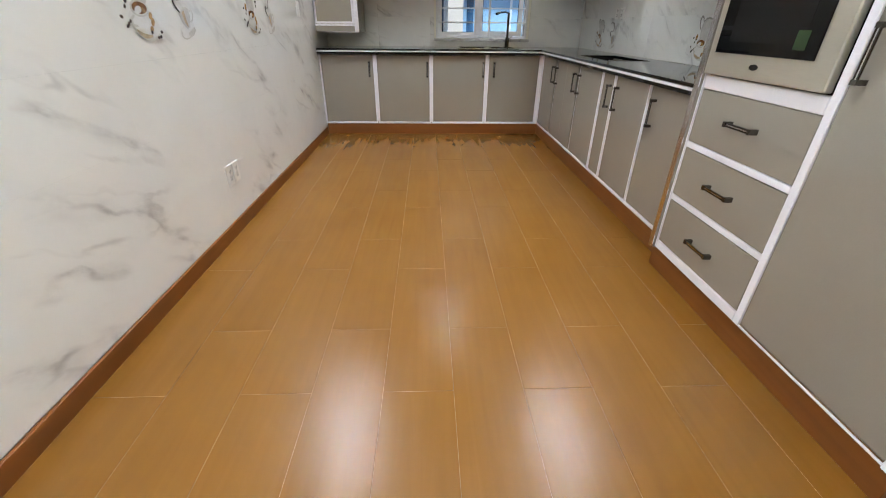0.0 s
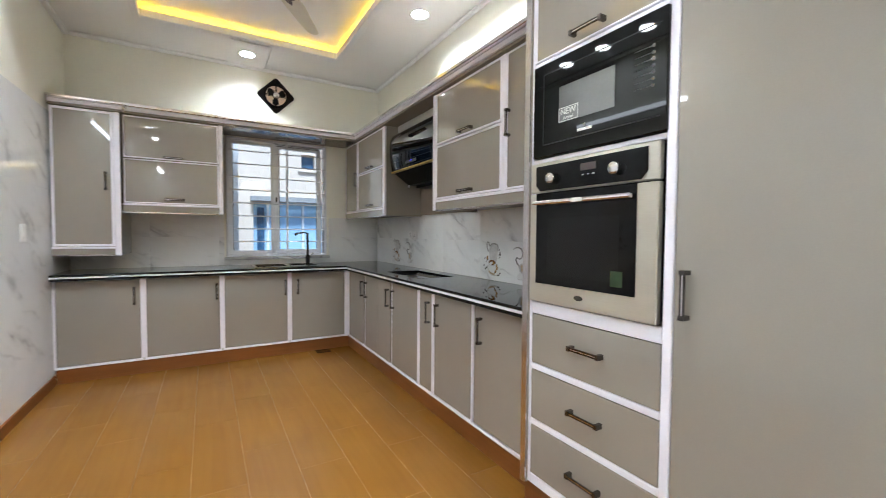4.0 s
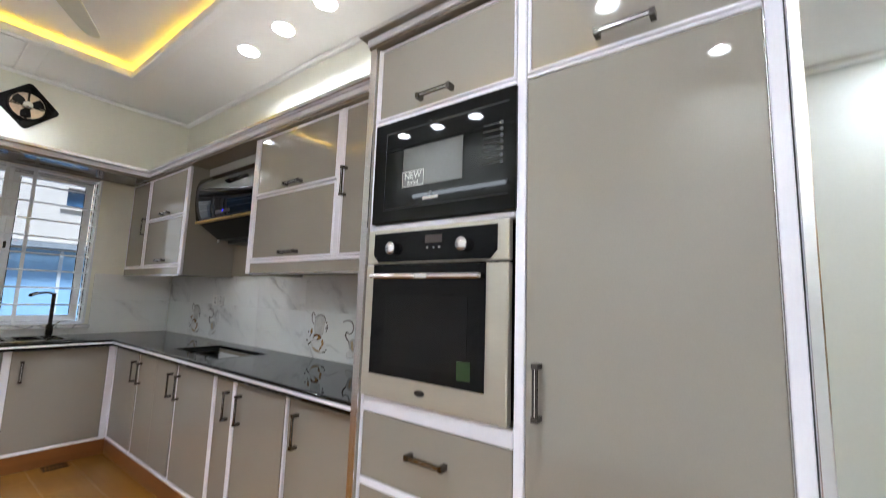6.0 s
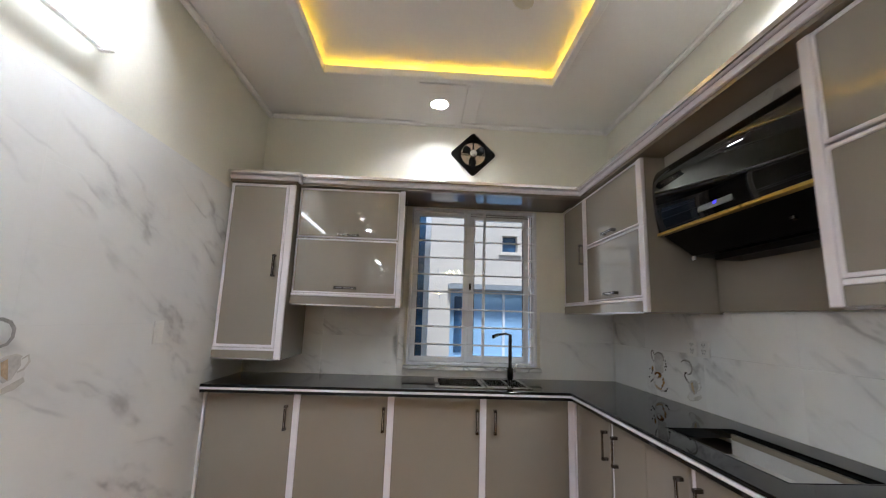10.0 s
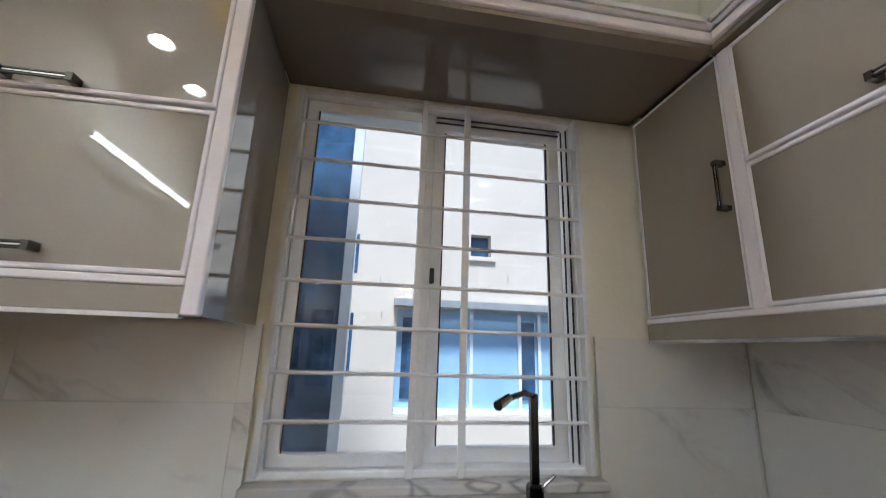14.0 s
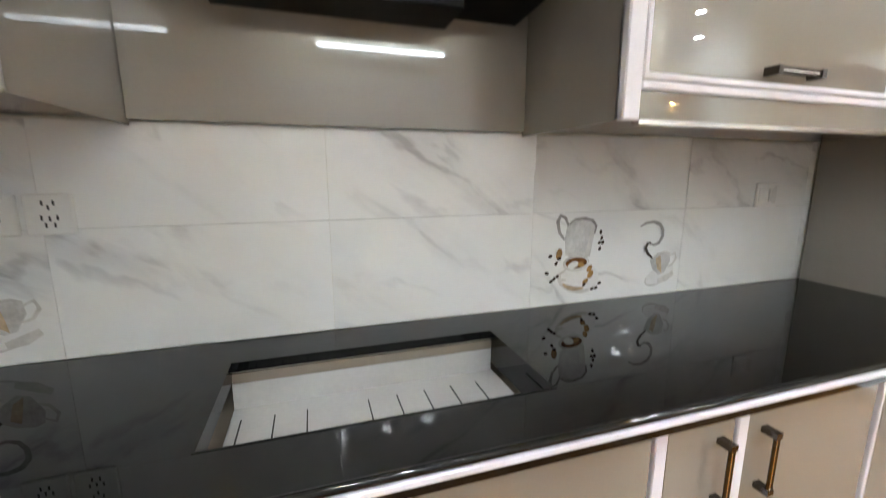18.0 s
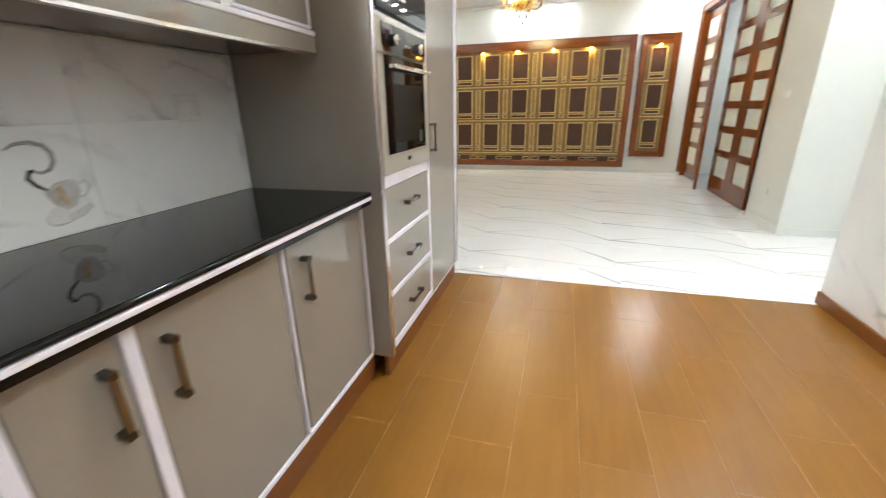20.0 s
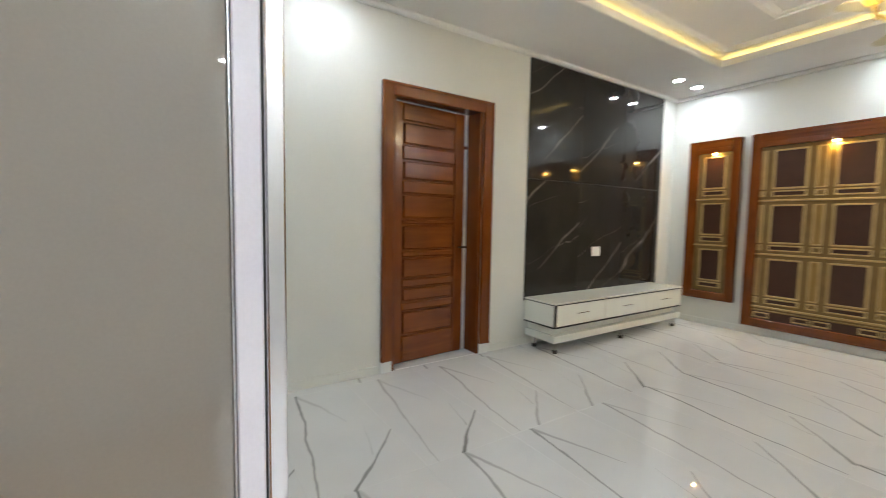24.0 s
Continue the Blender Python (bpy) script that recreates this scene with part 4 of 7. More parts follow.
edge = part("front_edge", prism(bmesh.new(), nose, 2.393, Matrix(((0, 0, 1, 0.001), (-1, 0, 0, 4.894), (0, 1, 0, WT - 0.009), (0, 0, 0, 1)))), GRANITE_EDGE, top, "rounded polished edge")
smooth_where(edge.data, lambda f: abs(f.normal.x) < 0.5)
edge = part("front_edge", prism(bmesh.new(), nose, 2.916, Matrix(((-1, 0, 0, 2.394), (0, 0, 1, 1.978), (0, 1, 0, WT - 0.009), (0, 0, 0, 1)))), GRANITE_EDGE, top, "rounded polished edge")
smooth_where(edge.data, lambda f: abs(f.normal.y) < 0.5)
part("lower_edge", boxes((0.001, 2.40, 4.889, 4.93, 0.848, 0.8665), (2.389, 2.43, 1.978, 4.93, 0.848, 0.8665), bevel=0.002), GRANITE_EDGE, top)
part("inlay", boxes((0.001, 2.322, 4.886, 4.93, 0.867, 0.8805), (2.325, 2.388, 4.886, 4.93, 0.867, 0.8805), (2.385, 2.43, 1.978, 4.8855, 0.867, 0.8805), bevel=0.002), STRIP, top, "white inlay strip")

# hob recess and hob tray
hob = thing("hob_recess", "sunken pale hob opening with a black rim in the worktop", "hob", at=(2.69, 3.74, 0.8))
part("floor", boxes((HX0 + 0.002, HX1 - 0.002, HY0 + 0.002, HY1 - 0.002, 0.786, 0.791)), CARCASS, hob, "white carcass board seen through the opening")
part("rim", boxes((HX0, HX0 + 0.004, HY0, HY1, WT - 0.04, WT + 0.001), (HX1 - 0.004, HX1, HY0, HY1, WT - 0.022, WT + 0.001), (HX0 + 0.004, HX1 - 0.004, HY0, HY0 + 0.004, WT - 0.085, WT + 0.001), (HX0 + 0.004, HX1 - 0.004, HY1 - 0.004, HY1, WT - 0.04, WT + 0.001)), GRANITE, hob)
part("back_rail", boxes((HX1 - 0.014, HX1 - 0.0045, HY0 + 0.004, HY1 - 0.004, WT - 0.046, WT - 0.0225)), LAM_IN, hob, "brown edge of the carcass rail")
part("wall_board", boxes((HX1 - 0.012, HX1 - 0.001, HY0 + 0.004, HY1 - 0.002, 0.791, WT - 0.047)), CARCASS, hob)
part("ledge", boxes((HX0 + 0.085, HX0 + 0.243, HY0 + 0.006, HY1 - 0.006, 0.7905, 0.800), bevel=0.003), CARCASS, hob, "raised board edge along the front")
for k in (0, 1, 2, 3, 4, 6, 7, 8):
    y = HY0 + 0.075 + 0.0675 * k
    part("slot", boxes((HX0 + 0.12, HX0 + 0.240, y, y + 0.003, 0.799, 0.8015)), RUBBER, hob, "dark slot in the board edge")

# sink
sink = thing("kitchen_sink", "double-bowl stainless steel sink set in the worktop", "sink", at=(1.81, 5.12, 0.9))
SB0, SB1, SM = SY0 + 0.05, SY1 - 0.045, 1.835       # bowls from front to back, and the bridge between them
part("rim", boxes((SX0, SX1, SY0, SB0, WT - 0.003, WT + 0.006), (SX0, SX1, SB1, SY1, WT - 0.003, WT + 0.006), (SX0, SX0 + 0.03, SB0, SB1, WT - 0.003, WT + 0.006), (SX1 - 0.03, SX1, SB0, SB1, WT - 0.003, WT + 0.006), (SM - 0.014, SM + 0.014, SB0, SB1, WT - 0.012, WT + 0.005), bevel=0.002), POLISHED, sink)
for x0, x1, deep in ((SX0 + 0.03, SM - 0.014, 0.15), (SM + 0.014, SX1 - 0.03, 0.18)):
    z = WT - deep
    b = part("bowl", boxes((x0, x1, SB0, SB1, z - 0.004, z), (x0 - 0.003, x0, SB0, SB1, z, WT - 0.003), (x1, x1 + 0.003, SB0, SB1, z, WT - 0.003), (x0, x1, SB0 - 0.003, SB0, z, WT - 0.003), (x0, x1, SB1, SB1 + 0.003, z, WT - 0.003)), SINK_STEEL, sink)
    part("waste", lathe(bmesh.new(), [(0.045, 0), (0.045, 0.004), (0.03, 0.005), (0.028, 0.002), (0.004, 0.002)], 20, ((x0 + x1) / 2, (SB0 + SB1) / 2, z)), POLISHED, b)
basket = thing("colander", "dark slotted colander across the sink bowl", "colander", at=(1.95, 5.2, WT))
BX0, BX1 = SM + 0.02, SM + 0.19
part("tray", boxes((BX0, BX1, SB0 + 0.004, SB0 + 0.018, WT - 0.02, WT + 0.008), (BX0, BX1, SB1 - 0.020, SB1 - 0.004, WT - 0.02, WT + 0.008), (BX0, BX0 + 0.014, SB0 + 0.018, SB1 - 0.020, WT - 0.02, WT + 0.008), (BX1 - 0.014, BX1, SB0 + 0.018, SB1 - 0.020, WT - 0.02, WT + 0.008), bevel=0.003), POLISHED, basket)
part("base", boxes((BX0 + 0.014, BX1 - 0.014, SB0 + 0.018, SB1 - 0.020, WT - 0.062, WT - 0.058)), BLACK2, basket, "dark slotted base")
for k in range(9):
    x = BX0 + 0.021 + 0.0148 * k
    part("slat", boxes((x, x + 0.008, SB0 + 0.018, SB1 - 0.024, WT - 0.057, WT - 0.050)), STEEL, basket)
    part("slat", boxes((x, x + 0.007, SB1 - 0.0265, SB1 - 0.0235, WT - 0.056, WT - 0.018)), SINK_STEEL, basket)
part("back", boxes((BX0 + 0.014, BX1 - 0.014, SB1 - 0.023, SB1 - 0.0205, WT - 0.060, WT - 0.016)), BLACK2, basket, "dark slotted back")
tap = thing("kitchen_tap", "square black and chrome kitchen tap behind the sink", "tap", at=(2.092, 5.397, WT))
part("base", boxes((2.070, 2.114, 5.376, 5.420, WT + 0.006, WT + 0.10), bevel=0.008), GUN, tap)
part("riser", boxes((2.080, 2.104, 5.386, 5.410, WT + 0.10, 1.250), bevel=0.003), DARK_STEEL, tap, "smoked steel square riser")
bm = bmesh.new()
tube(bm, [(2.092, 5.398, 1.243), (2.047, 5.348, 1.256), (1.972, 5.273, 1.248)], 0.009, 8)
part("spout", bm, GUN, tap)
part("spray_head", rod(bmesh.new(), (1.972, 5.273, 1.250), (1.927, 5.228, 1.234), 0.012, 0.014, 10), POLISHED, tap)
part("lever", rod(bmesh.new(), (2.114, 5.398, 0.985), (2.150, 5.385, 1.022), 0.006, 0.005, 8), POLISHED, tap)


# ---- wall cabinets ----
def flap(parent, axis, pos, u0, u1, z0, z1, hu=None, hz=None, vertical=False, w=0.016):
    """A glossy front with a slim white profile round it."""
    if axis == "x":
        d = part("door", boxes((pos + 0.002, pos + 0.02, u0 + w, u1 - w, z0 + w, z1 - w)), LAM, parent)
        part("door_profile", frame_rect(bmesh.new(), "x", pos - 0.004, 0.024, u0, u1, z0, z1, w, 0.003), STRIP, d)
        if hu is not None:
            grip(d, (pos + 0.002, hu, hz), (0, 0, 1) if vertical else (0, 1, 0), (-1, 0, 0))
    else:
        d = part("door", boxes((u0 + w, u1 - w, pos + 0.002, pos + 0.02, z0 + w, z1 - w)), LAM, parent)
        part("door_profile", frame_rect(bmesh.new(), "y", pos - 0.004, 0.024, u0, u1, z0, z1, w, 0.003), STRIP, d)
        if hu is not None:
            grip(d, (hu, pos + 0.002, hz), (0, 0, 1) if vertical else (1, 0, 0), (0, -1, 0))
    return d


GLBL = "glossy greige wall cabinet with lift-up doors"
c = thing("wall_cabinet", GLBL + " beside the window", "cabinet", "wall cabinets", (2.75, 4.85, 1.42))
part("body", boxes((XU + 0.022, 2.972, 4.227, 5.488, 1.44, 2.28)), LAM_IN, c)
part("side_panel", boxes((XU + 0.012, 2.972, 4.224, 4.227, 1.425, 2.28)), LAM, c)
flap(c, "x", XU, 5.055, 5.47, 1.505, 2.275, 5.085, 1.86, True, 0.007)
flap(c, "x", XU, 4.268, 5.012, 1.905, 2.275, 4.625, 1.937, w=0.012)
flap(c, "x", XU, 4.268, 5.012, 1.505, 1.897, 4.62, 1.545, w=0.012)
for row in ((XU - 0.003, XU + 0.02, 5.014, 5.053, 1.50, 2.278), (XU - 0.005, XU + 0.02, 4.224, 4.266, 1.425, 2.278)):
    part("face_strip", boxes(row, bevel=0.003), STRIP, c, "lilac-white upright strip")
part("bottom_rail", boxes((XU - 0.003, XU + 0.02, 4.267, 5.487, 1.485, 1.503), bevel=0.003), STRIP, c)
part("fascia", boxes((XU, XU + 0.02, 4.267, 5.487, 1.428, 1.484), bevel=0.001), LAM, c)
part("lower_edge", boxes((XU - 0.003, XU + 0.02, 4.267, 5.487, 1.418, 1.4275)), CHROME, c)

c = thing("wall_cabinet", GLBL + " between hood and tall units", "cabinet", "wall cabinets", (2.75, 2.6, 1.42))
part("body", boxes((XU + 0.022, 2.972, 1.978, 3.257, 1.44, 2.28)), LAM_IN, c)
part("side_panel", boxes((XU + 0.012, 2.972, 3.257, 3.26, 1.425, 2.28)), LAM, c)
flap(c, "x", XU, 2.44, 3.216, 1.905, 2.275, 2.815, 1.937, w=0.014)
flap(c, "x", XU, 2.44, 3.216, 1.505, 1.897, 2.81, 1.54, w=0.014)
flap(c, "x", XU, 2.0, 2.398, 1.505, 2.275, 2.372, 1.878, True, w=0.012)
for row in ((XU - 0.005, XU + 0.02, 3.218, 3.26, 1.425, 2.278), (XU - 0.003, XU + 0.02, 2.40, 2.438, 1.50, 2.278)):
    part("face_strip", boxes(row, bevel=0.003), STRIP, c, "lilac-white upright strip")
part("bottom_rail", boxes((XU - 0.003, XU + 0.02, 1.978, 3.217, 1.485, 1.503), bevel=0.003), STRIP, c)
part("fascia", boxes((XU, XU + 0.02, 1.978, 3.217, 1.428, 1.484), bevel=0.001), LAM, c)
part("lower_edge", boxes((XU - 0.003, XU + 0.02, 1.978, 3.217, 1.418, 1.4275)), CHROME, c)

YU = 5.054
c = thing("wall_cabinet", GLBL + " over the window-wall worktop", "cabinet", "wall cabinets", (0.84, 5.3, 1.42))
part("body", boxes((0.454, 1.226, YU + 0.022, 5.488, 1.44, 2.28)), LAM_IN, c)
part("side_panel", boxes((1.226, 1.229, YU + 0.012, 5.488, 1.425, 2.28)), LAM, c)
flap(c, "y", YU, 0.462, 1.192, 1.905, 2.27, 0.83, 1.925, w=0.012)
flap(c, "y", YU, 0.462, 1.192, 1.505, 1.897, 0.836, 1.547, w=0.012)
part("face_strip", boxes((1.194, 1.23, YU - 0.005, YU + 0.02, 1.425, 2.278), bevel=0.003), STRIP, c, "lilac-white upright strip")
part("bottom_rail", boxes((0.455, 1.193, YU - 0.003, YU + 0.02, 1.485, 1.503), bevel=0.003), STRIP, c)
part("fascia", boxes((0.455, 1.193, YU, YU + 0.02, 1.428, 1.484), bevel=0.001), LAM, c)
part("lower_edge", boxes((0.455, 1.193, YU - 0.003, YU + 0.02, 1.418, 1.4275)), CHROME, c)

YL = 4.972
c = thing("wall_cabinet", "tall narrow glossy greige wall cabinet in the corner above the worktop", "cabinet", "wall cabinets", (0.22, 5.2, 1.05))
part("body", boxes((0.003, 0.449, YL + 0.022, 5.488, 1.06, 2.265)), LAM_IN, c)
part("side_panel", boxes((0.449, 0.452, YL + 0.012, 5.488, 1.048, 2.265)), LAM, c)
flap(c, "y", YL, 0.008, 0.408, 1.125, 2.26, 0.355, 1.677, True, w=0.02)
part("face_strip", boxes((0.41, 0.453, YL - 0.005, YL + 0.02, 1.048, 2.263), bevel=0.003), STRIP, c, "lilac-white upright strip")
part("bottom_rail", boxes((0.003, 0.409, YL - 0.003, YL + 0.02, 1.105, 1.122), bevel=0.003), STRIP, c)
part("fascia", boxes((0.003, 0.409, YL, YL + 0.02, 1.055, 1.104), bevel=0.001), LAM, c)
part("lower_edge", boxes((0.003, 0.409, YL - 0.003, YL + 0.02, 1.046, 1.0545)), CHROME, c)

# crown mouldings and the dark board over the window
crown = thing("crown_moulding", "silver stepped crown moulding along the wall cabinets", "moulding", at=(2.54, 3.5, 2.3))
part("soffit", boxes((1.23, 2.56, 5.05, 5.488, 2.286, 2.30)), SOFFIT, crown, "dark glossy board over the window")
part("soffit", boxes((2.56, 2.972, 3.26, 4.225, 2.286, 2.30)), LAM_IN, crown)
for row in ((2.545, 2.60, 1.978, 5.06, 2.282, 2.30), (0.455, 2.545, 5.04, 5.09, 2.282, 2.30)):
    part("lower_band", boxes(row), LAM_IN, crown)
part("middle_band", boxes((2.53, 2.60, 1.978, 5.025, 2.301, 2.333), (0.455, 2.60, 5.025, 5.09, 2.301, 2.333), bevel=0.004), STRIP, crown)
part("top_band", boxes((2.505, 2.60, 1.978, 5.0, 2.334, 2.362), (0.455, 2.60, 5.0, 5.09, 2.334, 2.362), bevel=0.005), CHROME, crown)
part("cover", boxes((2.60, 2.985, 1.978, 5.50, 2.340, 2.352), (0.455, 2.60, 5.09, 5.50, 2.340, 2.352)), LAM_IN, crown)
crown = thing("crown_moulding", "silver stepped crown on the corner cabinet", "moulding", at=(0.22, 5.1, 2.27))
part("lower_band", boxes((0.0, 0.465, 4.955, 5.02, 2.266, 2.284)), LAM_IN, crown)
part("middle_band", boxes((0.0, 0.48, 4.94, 5.02, 2.285, 2.313), (0.465, 0.48, 5.02, 5.03, 2.285, 2.313), bevel=0.003), STRIP, crown)
part("top_band", boxes((0.0, 0.50, 4.90, 5.02, 2.314, 2.336), bevel=0.004), CHROME, crown)
part("cover", boxes((0.0, 0.452, 5.02, 5.50, 2.314, 2.33)), LAM_IN, crown)

# ---- tall units ----
t = thing("oven_housing", "tall glossy greige appliance unit with three drawers", "cabinet", at=(2.65, 1.63, 0))
part("body", boxes((XT + 0.022, 2.972, 1.31, 1.944, 0.118, 0.94), (2.9, 2.972, 1.31, 1.944, 0.94, 2.0), (XT + 0.022, 2.972, 1.31, 1.944, 2.0, 2.31), (XT + 0.022, 2.9, 1.31, 1.322, 0.94, 2.0), (XT + 0.022, 2.9, 1.936, 1.944, 0.94, 2.0), (XT + 0.022, 2.9, 1.322, 1.936, 1.559, 1.577)), LAM_IN, t)
part("side_panel", boxes((XT - 0.012, 2.972, 1.945, 1.976, 0.112, 2.315), bevel=0.002), LAM, t)
part("side_edge", boxes((XT - 0.017, XT - 0.0125, 1.944, 1.977, 0.112, 2.315)), CHROME, t)
for z0, z1, hz in ((0.675, 0.895, 0.796), (0.42, 0.643, 0.535), (0.165, 0.388, 0.277)):
    d = part("drawer_front", boxes((XT, XT + 0.02, 1.325, 1.928, z0, z1), bevel=0.002), LAM, t)
    grip(d, (XT, 1.62, hz), (0, 1, 0), (-1, 0, 0))
for row in ((XT - 0.003, XT + 0.02, 1.29, 1.322, 0.118, 2.31), (XT - 0.003, XT + 0.02, 1.932, 1.944, 0.118, 2.31)):
    part("face_strip", boxes(row, bevel=0.003), STRIP, t, "lilac-white upright strip")
for row in ((XT - 0.002, XT + 0.02, 1.323, 1.931, 0.898, 0.952), (XT - 0.002, XT + 0.02, 1.323, 1.931, 0.646, 0.672), (XT - 0.002, XT + 0.02, 1.323, 1.931, 0.391, 0.417), (XT - 0.002, XT + 0.02, 1.323, 1.931, 0.118, 0.162), (XT - 0.002, XT + 0.02, 1.323, 1.931, 1.558, 1.578), (XT - 0.002, XT + 0.02, 1.323, 1.931, 1.975, 1.995)):
    part("cross_rail", boxes(row, bevel=0.003), STRIP, t)
flap(t, "x", XT, 1.324, 1.93, 1.998, 2.303, 1.64, 2.04, w=0.01)

t = thing("tall_cabinet", "tall glossy greige larder unit with one full-height door", "cabinet", at=(2.65, 1.0, 0))
part("body", boxes((XT + 0.022, 2.972, 0.69, 1.309, 0.118, 2.31)), LAM_IN, t)
d = part("door", boxes((XT, XT + 0.02, 0.724, 1.287, 0.135, 1.982), bevel=0.002), LAM, t)
grip(d, (XT, 1.247, 1.068), (0, 0, 1), (-1, 0, 0))
for row in ((XT - 0.001, XT + 0.02, 0.7215, 0.7235, 0.135, 1.982), (XT - 0.001, XT + 0.02, 0.724, 1.287, 0.130, 0.1345)):
    part("door_edge", boxes(row), CHROME, t)
flap(t, "x", XT, 0.724, 1.288, 1.998, 2.303, 1.008, 2.045, w=0.012)
part("face_strip", boxes((XT - 0.009, XT + 0.02, 0.689, 0.720, 0.118, 2.31), bevel=0.002), STRIP, t, "lilac-white upright strip")
# solid black bar, its colour stands for the shade in the narrow gap
part("gap_shade", boxes((XT - 0.006, XT + 0.05, 0.6865, 0.6885, 0.118, 2.31)), RUBBER, t, "black bar for the shade in the gap")
part("end_panel", boxes((XT - 0.010, XT + 0.03, 0.662, 0.686, 0.118, 2.31), bevel=0.003), CHROME, t, "brushed aluminium end profile")
part("end_panel", boxes((XT + 0.03, 3.112, 0.668, 0.685, 0.002, 2.31)), LAM, t)
for row in ((XT - 0.002, XT + 0.02, 0.722, 1.289, 1.984, 1.996), (XT - 0.002, XT + 0.02, 0.722, 1.289, 0.118, 0.129)):
    part("cross_rail", boxes(row, bevel=0.002), STRIP, t)
crown = thing("crown_moulding", "silver stepped crown moulding on the tall units", "moulding", at=(2.6, 1.3, 2.32))
part("lower_band", boxes((XT - 0.022, 2.972, 0.66, 1.985, 2.316, 2.33), bevel=0.002), LAM_IN, crown)
part("middle_band", boxes((XT - 0.03, XT + 0.04, 0.655, 1.99, 2.331, 2.357), (XT + 0.04, 2.972, 1.94, 1.99, 2.331, 2.357), bevel=0.003), STRIP, crown)
part("top_band", boxes((XT - 0.055, 2.985, 0.64, 2.012, 2.358, 2.378), bevel=0.004), LAM_IN, crown)
part("top_edge", boxes((XT - 0.058, XT - 0.0555, 0.64, 2.012, 2.360, 2.376)), CHROME, crown)

# ---- appliances ----
mw = thing("microwave", "built-in black glass microwave oven", "microwave", at=(2.5, 1.62, 1.58))
part("body", boxes((XT + 0.01, 2.80, 1.33, 1.91, 1.59, 1.965)), BLACK2, mw)
f = part("front", boxes((XT - 0.016, XT + 0.01, 1.317, 1.921, 1.581, 1.973), bevel=0.003), BLACK, mw)
for row in ((XT - 0.0172, XT - 0.016, 1.34, 1.86, 1.924, 1.927), (XT - 0.0172, XT - 0.016, 1.34, 1.86, 1.630, 1.633), (XT - 0.0172, XT - 0.016, 1.8575, 1.86, 1.633, 1.924)):
    part("door_groove", boxes(row), RUBBER, f)
part("door_window", boxes((XT - 0.0175, XT - 0.016, 1.508, 1.77, 1.704, 1.85)), SCREEN, f, "grey mesh window")
for k in range(7):
    z = 1.86 - k * 0.021
    part("button_mark", boxes((XT - 0.0172, XT - 0.016, 1.372, 1.432, z, z + 0.0018)), FAINT, f)
    part("button_dot", rod(bmesh.new(), (XT - 0.016, 1.365, z + 0.001), (XT - 0.0172, 1.365, z + 0.001), 0.006, seg=10), FAINT, f)
part("brand_plate", boxes((XT - 0.0175, XT - 0.016, 1.605, 1.673, 1.651, 1.661)), PALE, f, "pale maker's mark")
part("brand_dot", rod(bmesh.new(), (XT - 0.016, 1.639, 1.671), (XT - 0.0175, 1.639, 1.671), 0.007, seg=12), FAINT, f)
st = thing("sticker", "grey new-arrival sticker on the microwave door", "sticker", at=(XT - 0.018, 1.72, 1.71))
part("backing", boxes((XT - 0.0186, XT - 0.0176, 1.670, 1.770, 1.706, 1.762)), FAINT, st)
part("border", frame_rect(bmesh.new(), "x", XT - 0.0192, 0.0006, 1.670, 1.770, 1.706, 1.762, 0.0025, 0), PALE, st)


def writing(text, size, m, material, parent, name="lettering"):
    cu = bpy.data.curves.new(name, "FONT")
    cu.body, cu.size, cu.extrude, cu.align_x, cu.align_y = text, size, 0.0004, "CENTER", "CENTER"
    tmp = bpy.data.objects.new(name, cu)
    me = bpy.data.meshes.new_from_object(tmp)
    bpy.data.objects.remove(tmp)
    me.materials.append(material)
    ob = new(name, me)
    ob.matrix_basis = m
    ob.parent = parent
    ob.matrix_parent_inverse = parent.matrix_basis.inverted()
    return ob


face_minus_x = Matrix(((0, 0, -1, 0), (-1, 0, 0, 0), (0, 1, 0, 0), (0, 0, 0, 1)))
writing("NEW", 0.034, Matrix.Translation((XT - 0.0194, 1.72, 1.743)) @ face_minus_x, PALE, st)
writing("Arrival", 0.019, Matrix.Translation((XT - 0.0194, 1.72, 1.719)) @ face_minus_x, PALE, st)

ov = thing("oven", "built-in oven with warm steel frame and black glass door", "oven", at=(2.6, 1.63, 0.96))
part("body", boxes((XT + 0.01, 2.88, 1.345, 1.92, 0.965, 1.55)), BLACK2, ov)
part("control_panel", boxes((XT - 0.018, XT + 0.01, 1.334, 1.930, 1.431, 1.556), bevel=0.004), OVEN_STEEL, ov)
cp = part("control_glass", prism(bmesh.new(), [(-1.892, 1.541), (-1.372, 1.541), (-1.372, 1.462), (-1.396, 1.436), (-1.868, 1.436), (-1.892, 1.462)], 0.004, Matrix(((0, 0, -1, XT - 0.018), (-1, 0, 0, 0), (0, 1, 0, 0), (0, 0, 0, 1)))), BLACK, ov, "black control panel")
for y in (1.792, 1.488):
    k = part("knob", lathe(bmesh.new(), [(0.022, 0), (0.022, 0.022), (0.020, 0.025), (0.001, 0.0255)], 28), CHROME, ov, "polished control knob", True)
    k.matrix_basis = Matrix.Translation((XT - 0.022, y, 1.484)) @ Matrix.Rotation(radians(-90), 4, "Y")
part("display", boxes((XT - 0.0232, XT - 0.022, 1.577, 1.649, 1.496, 1.523)), FAINT_BROWN, ov, "small grey-brown display")
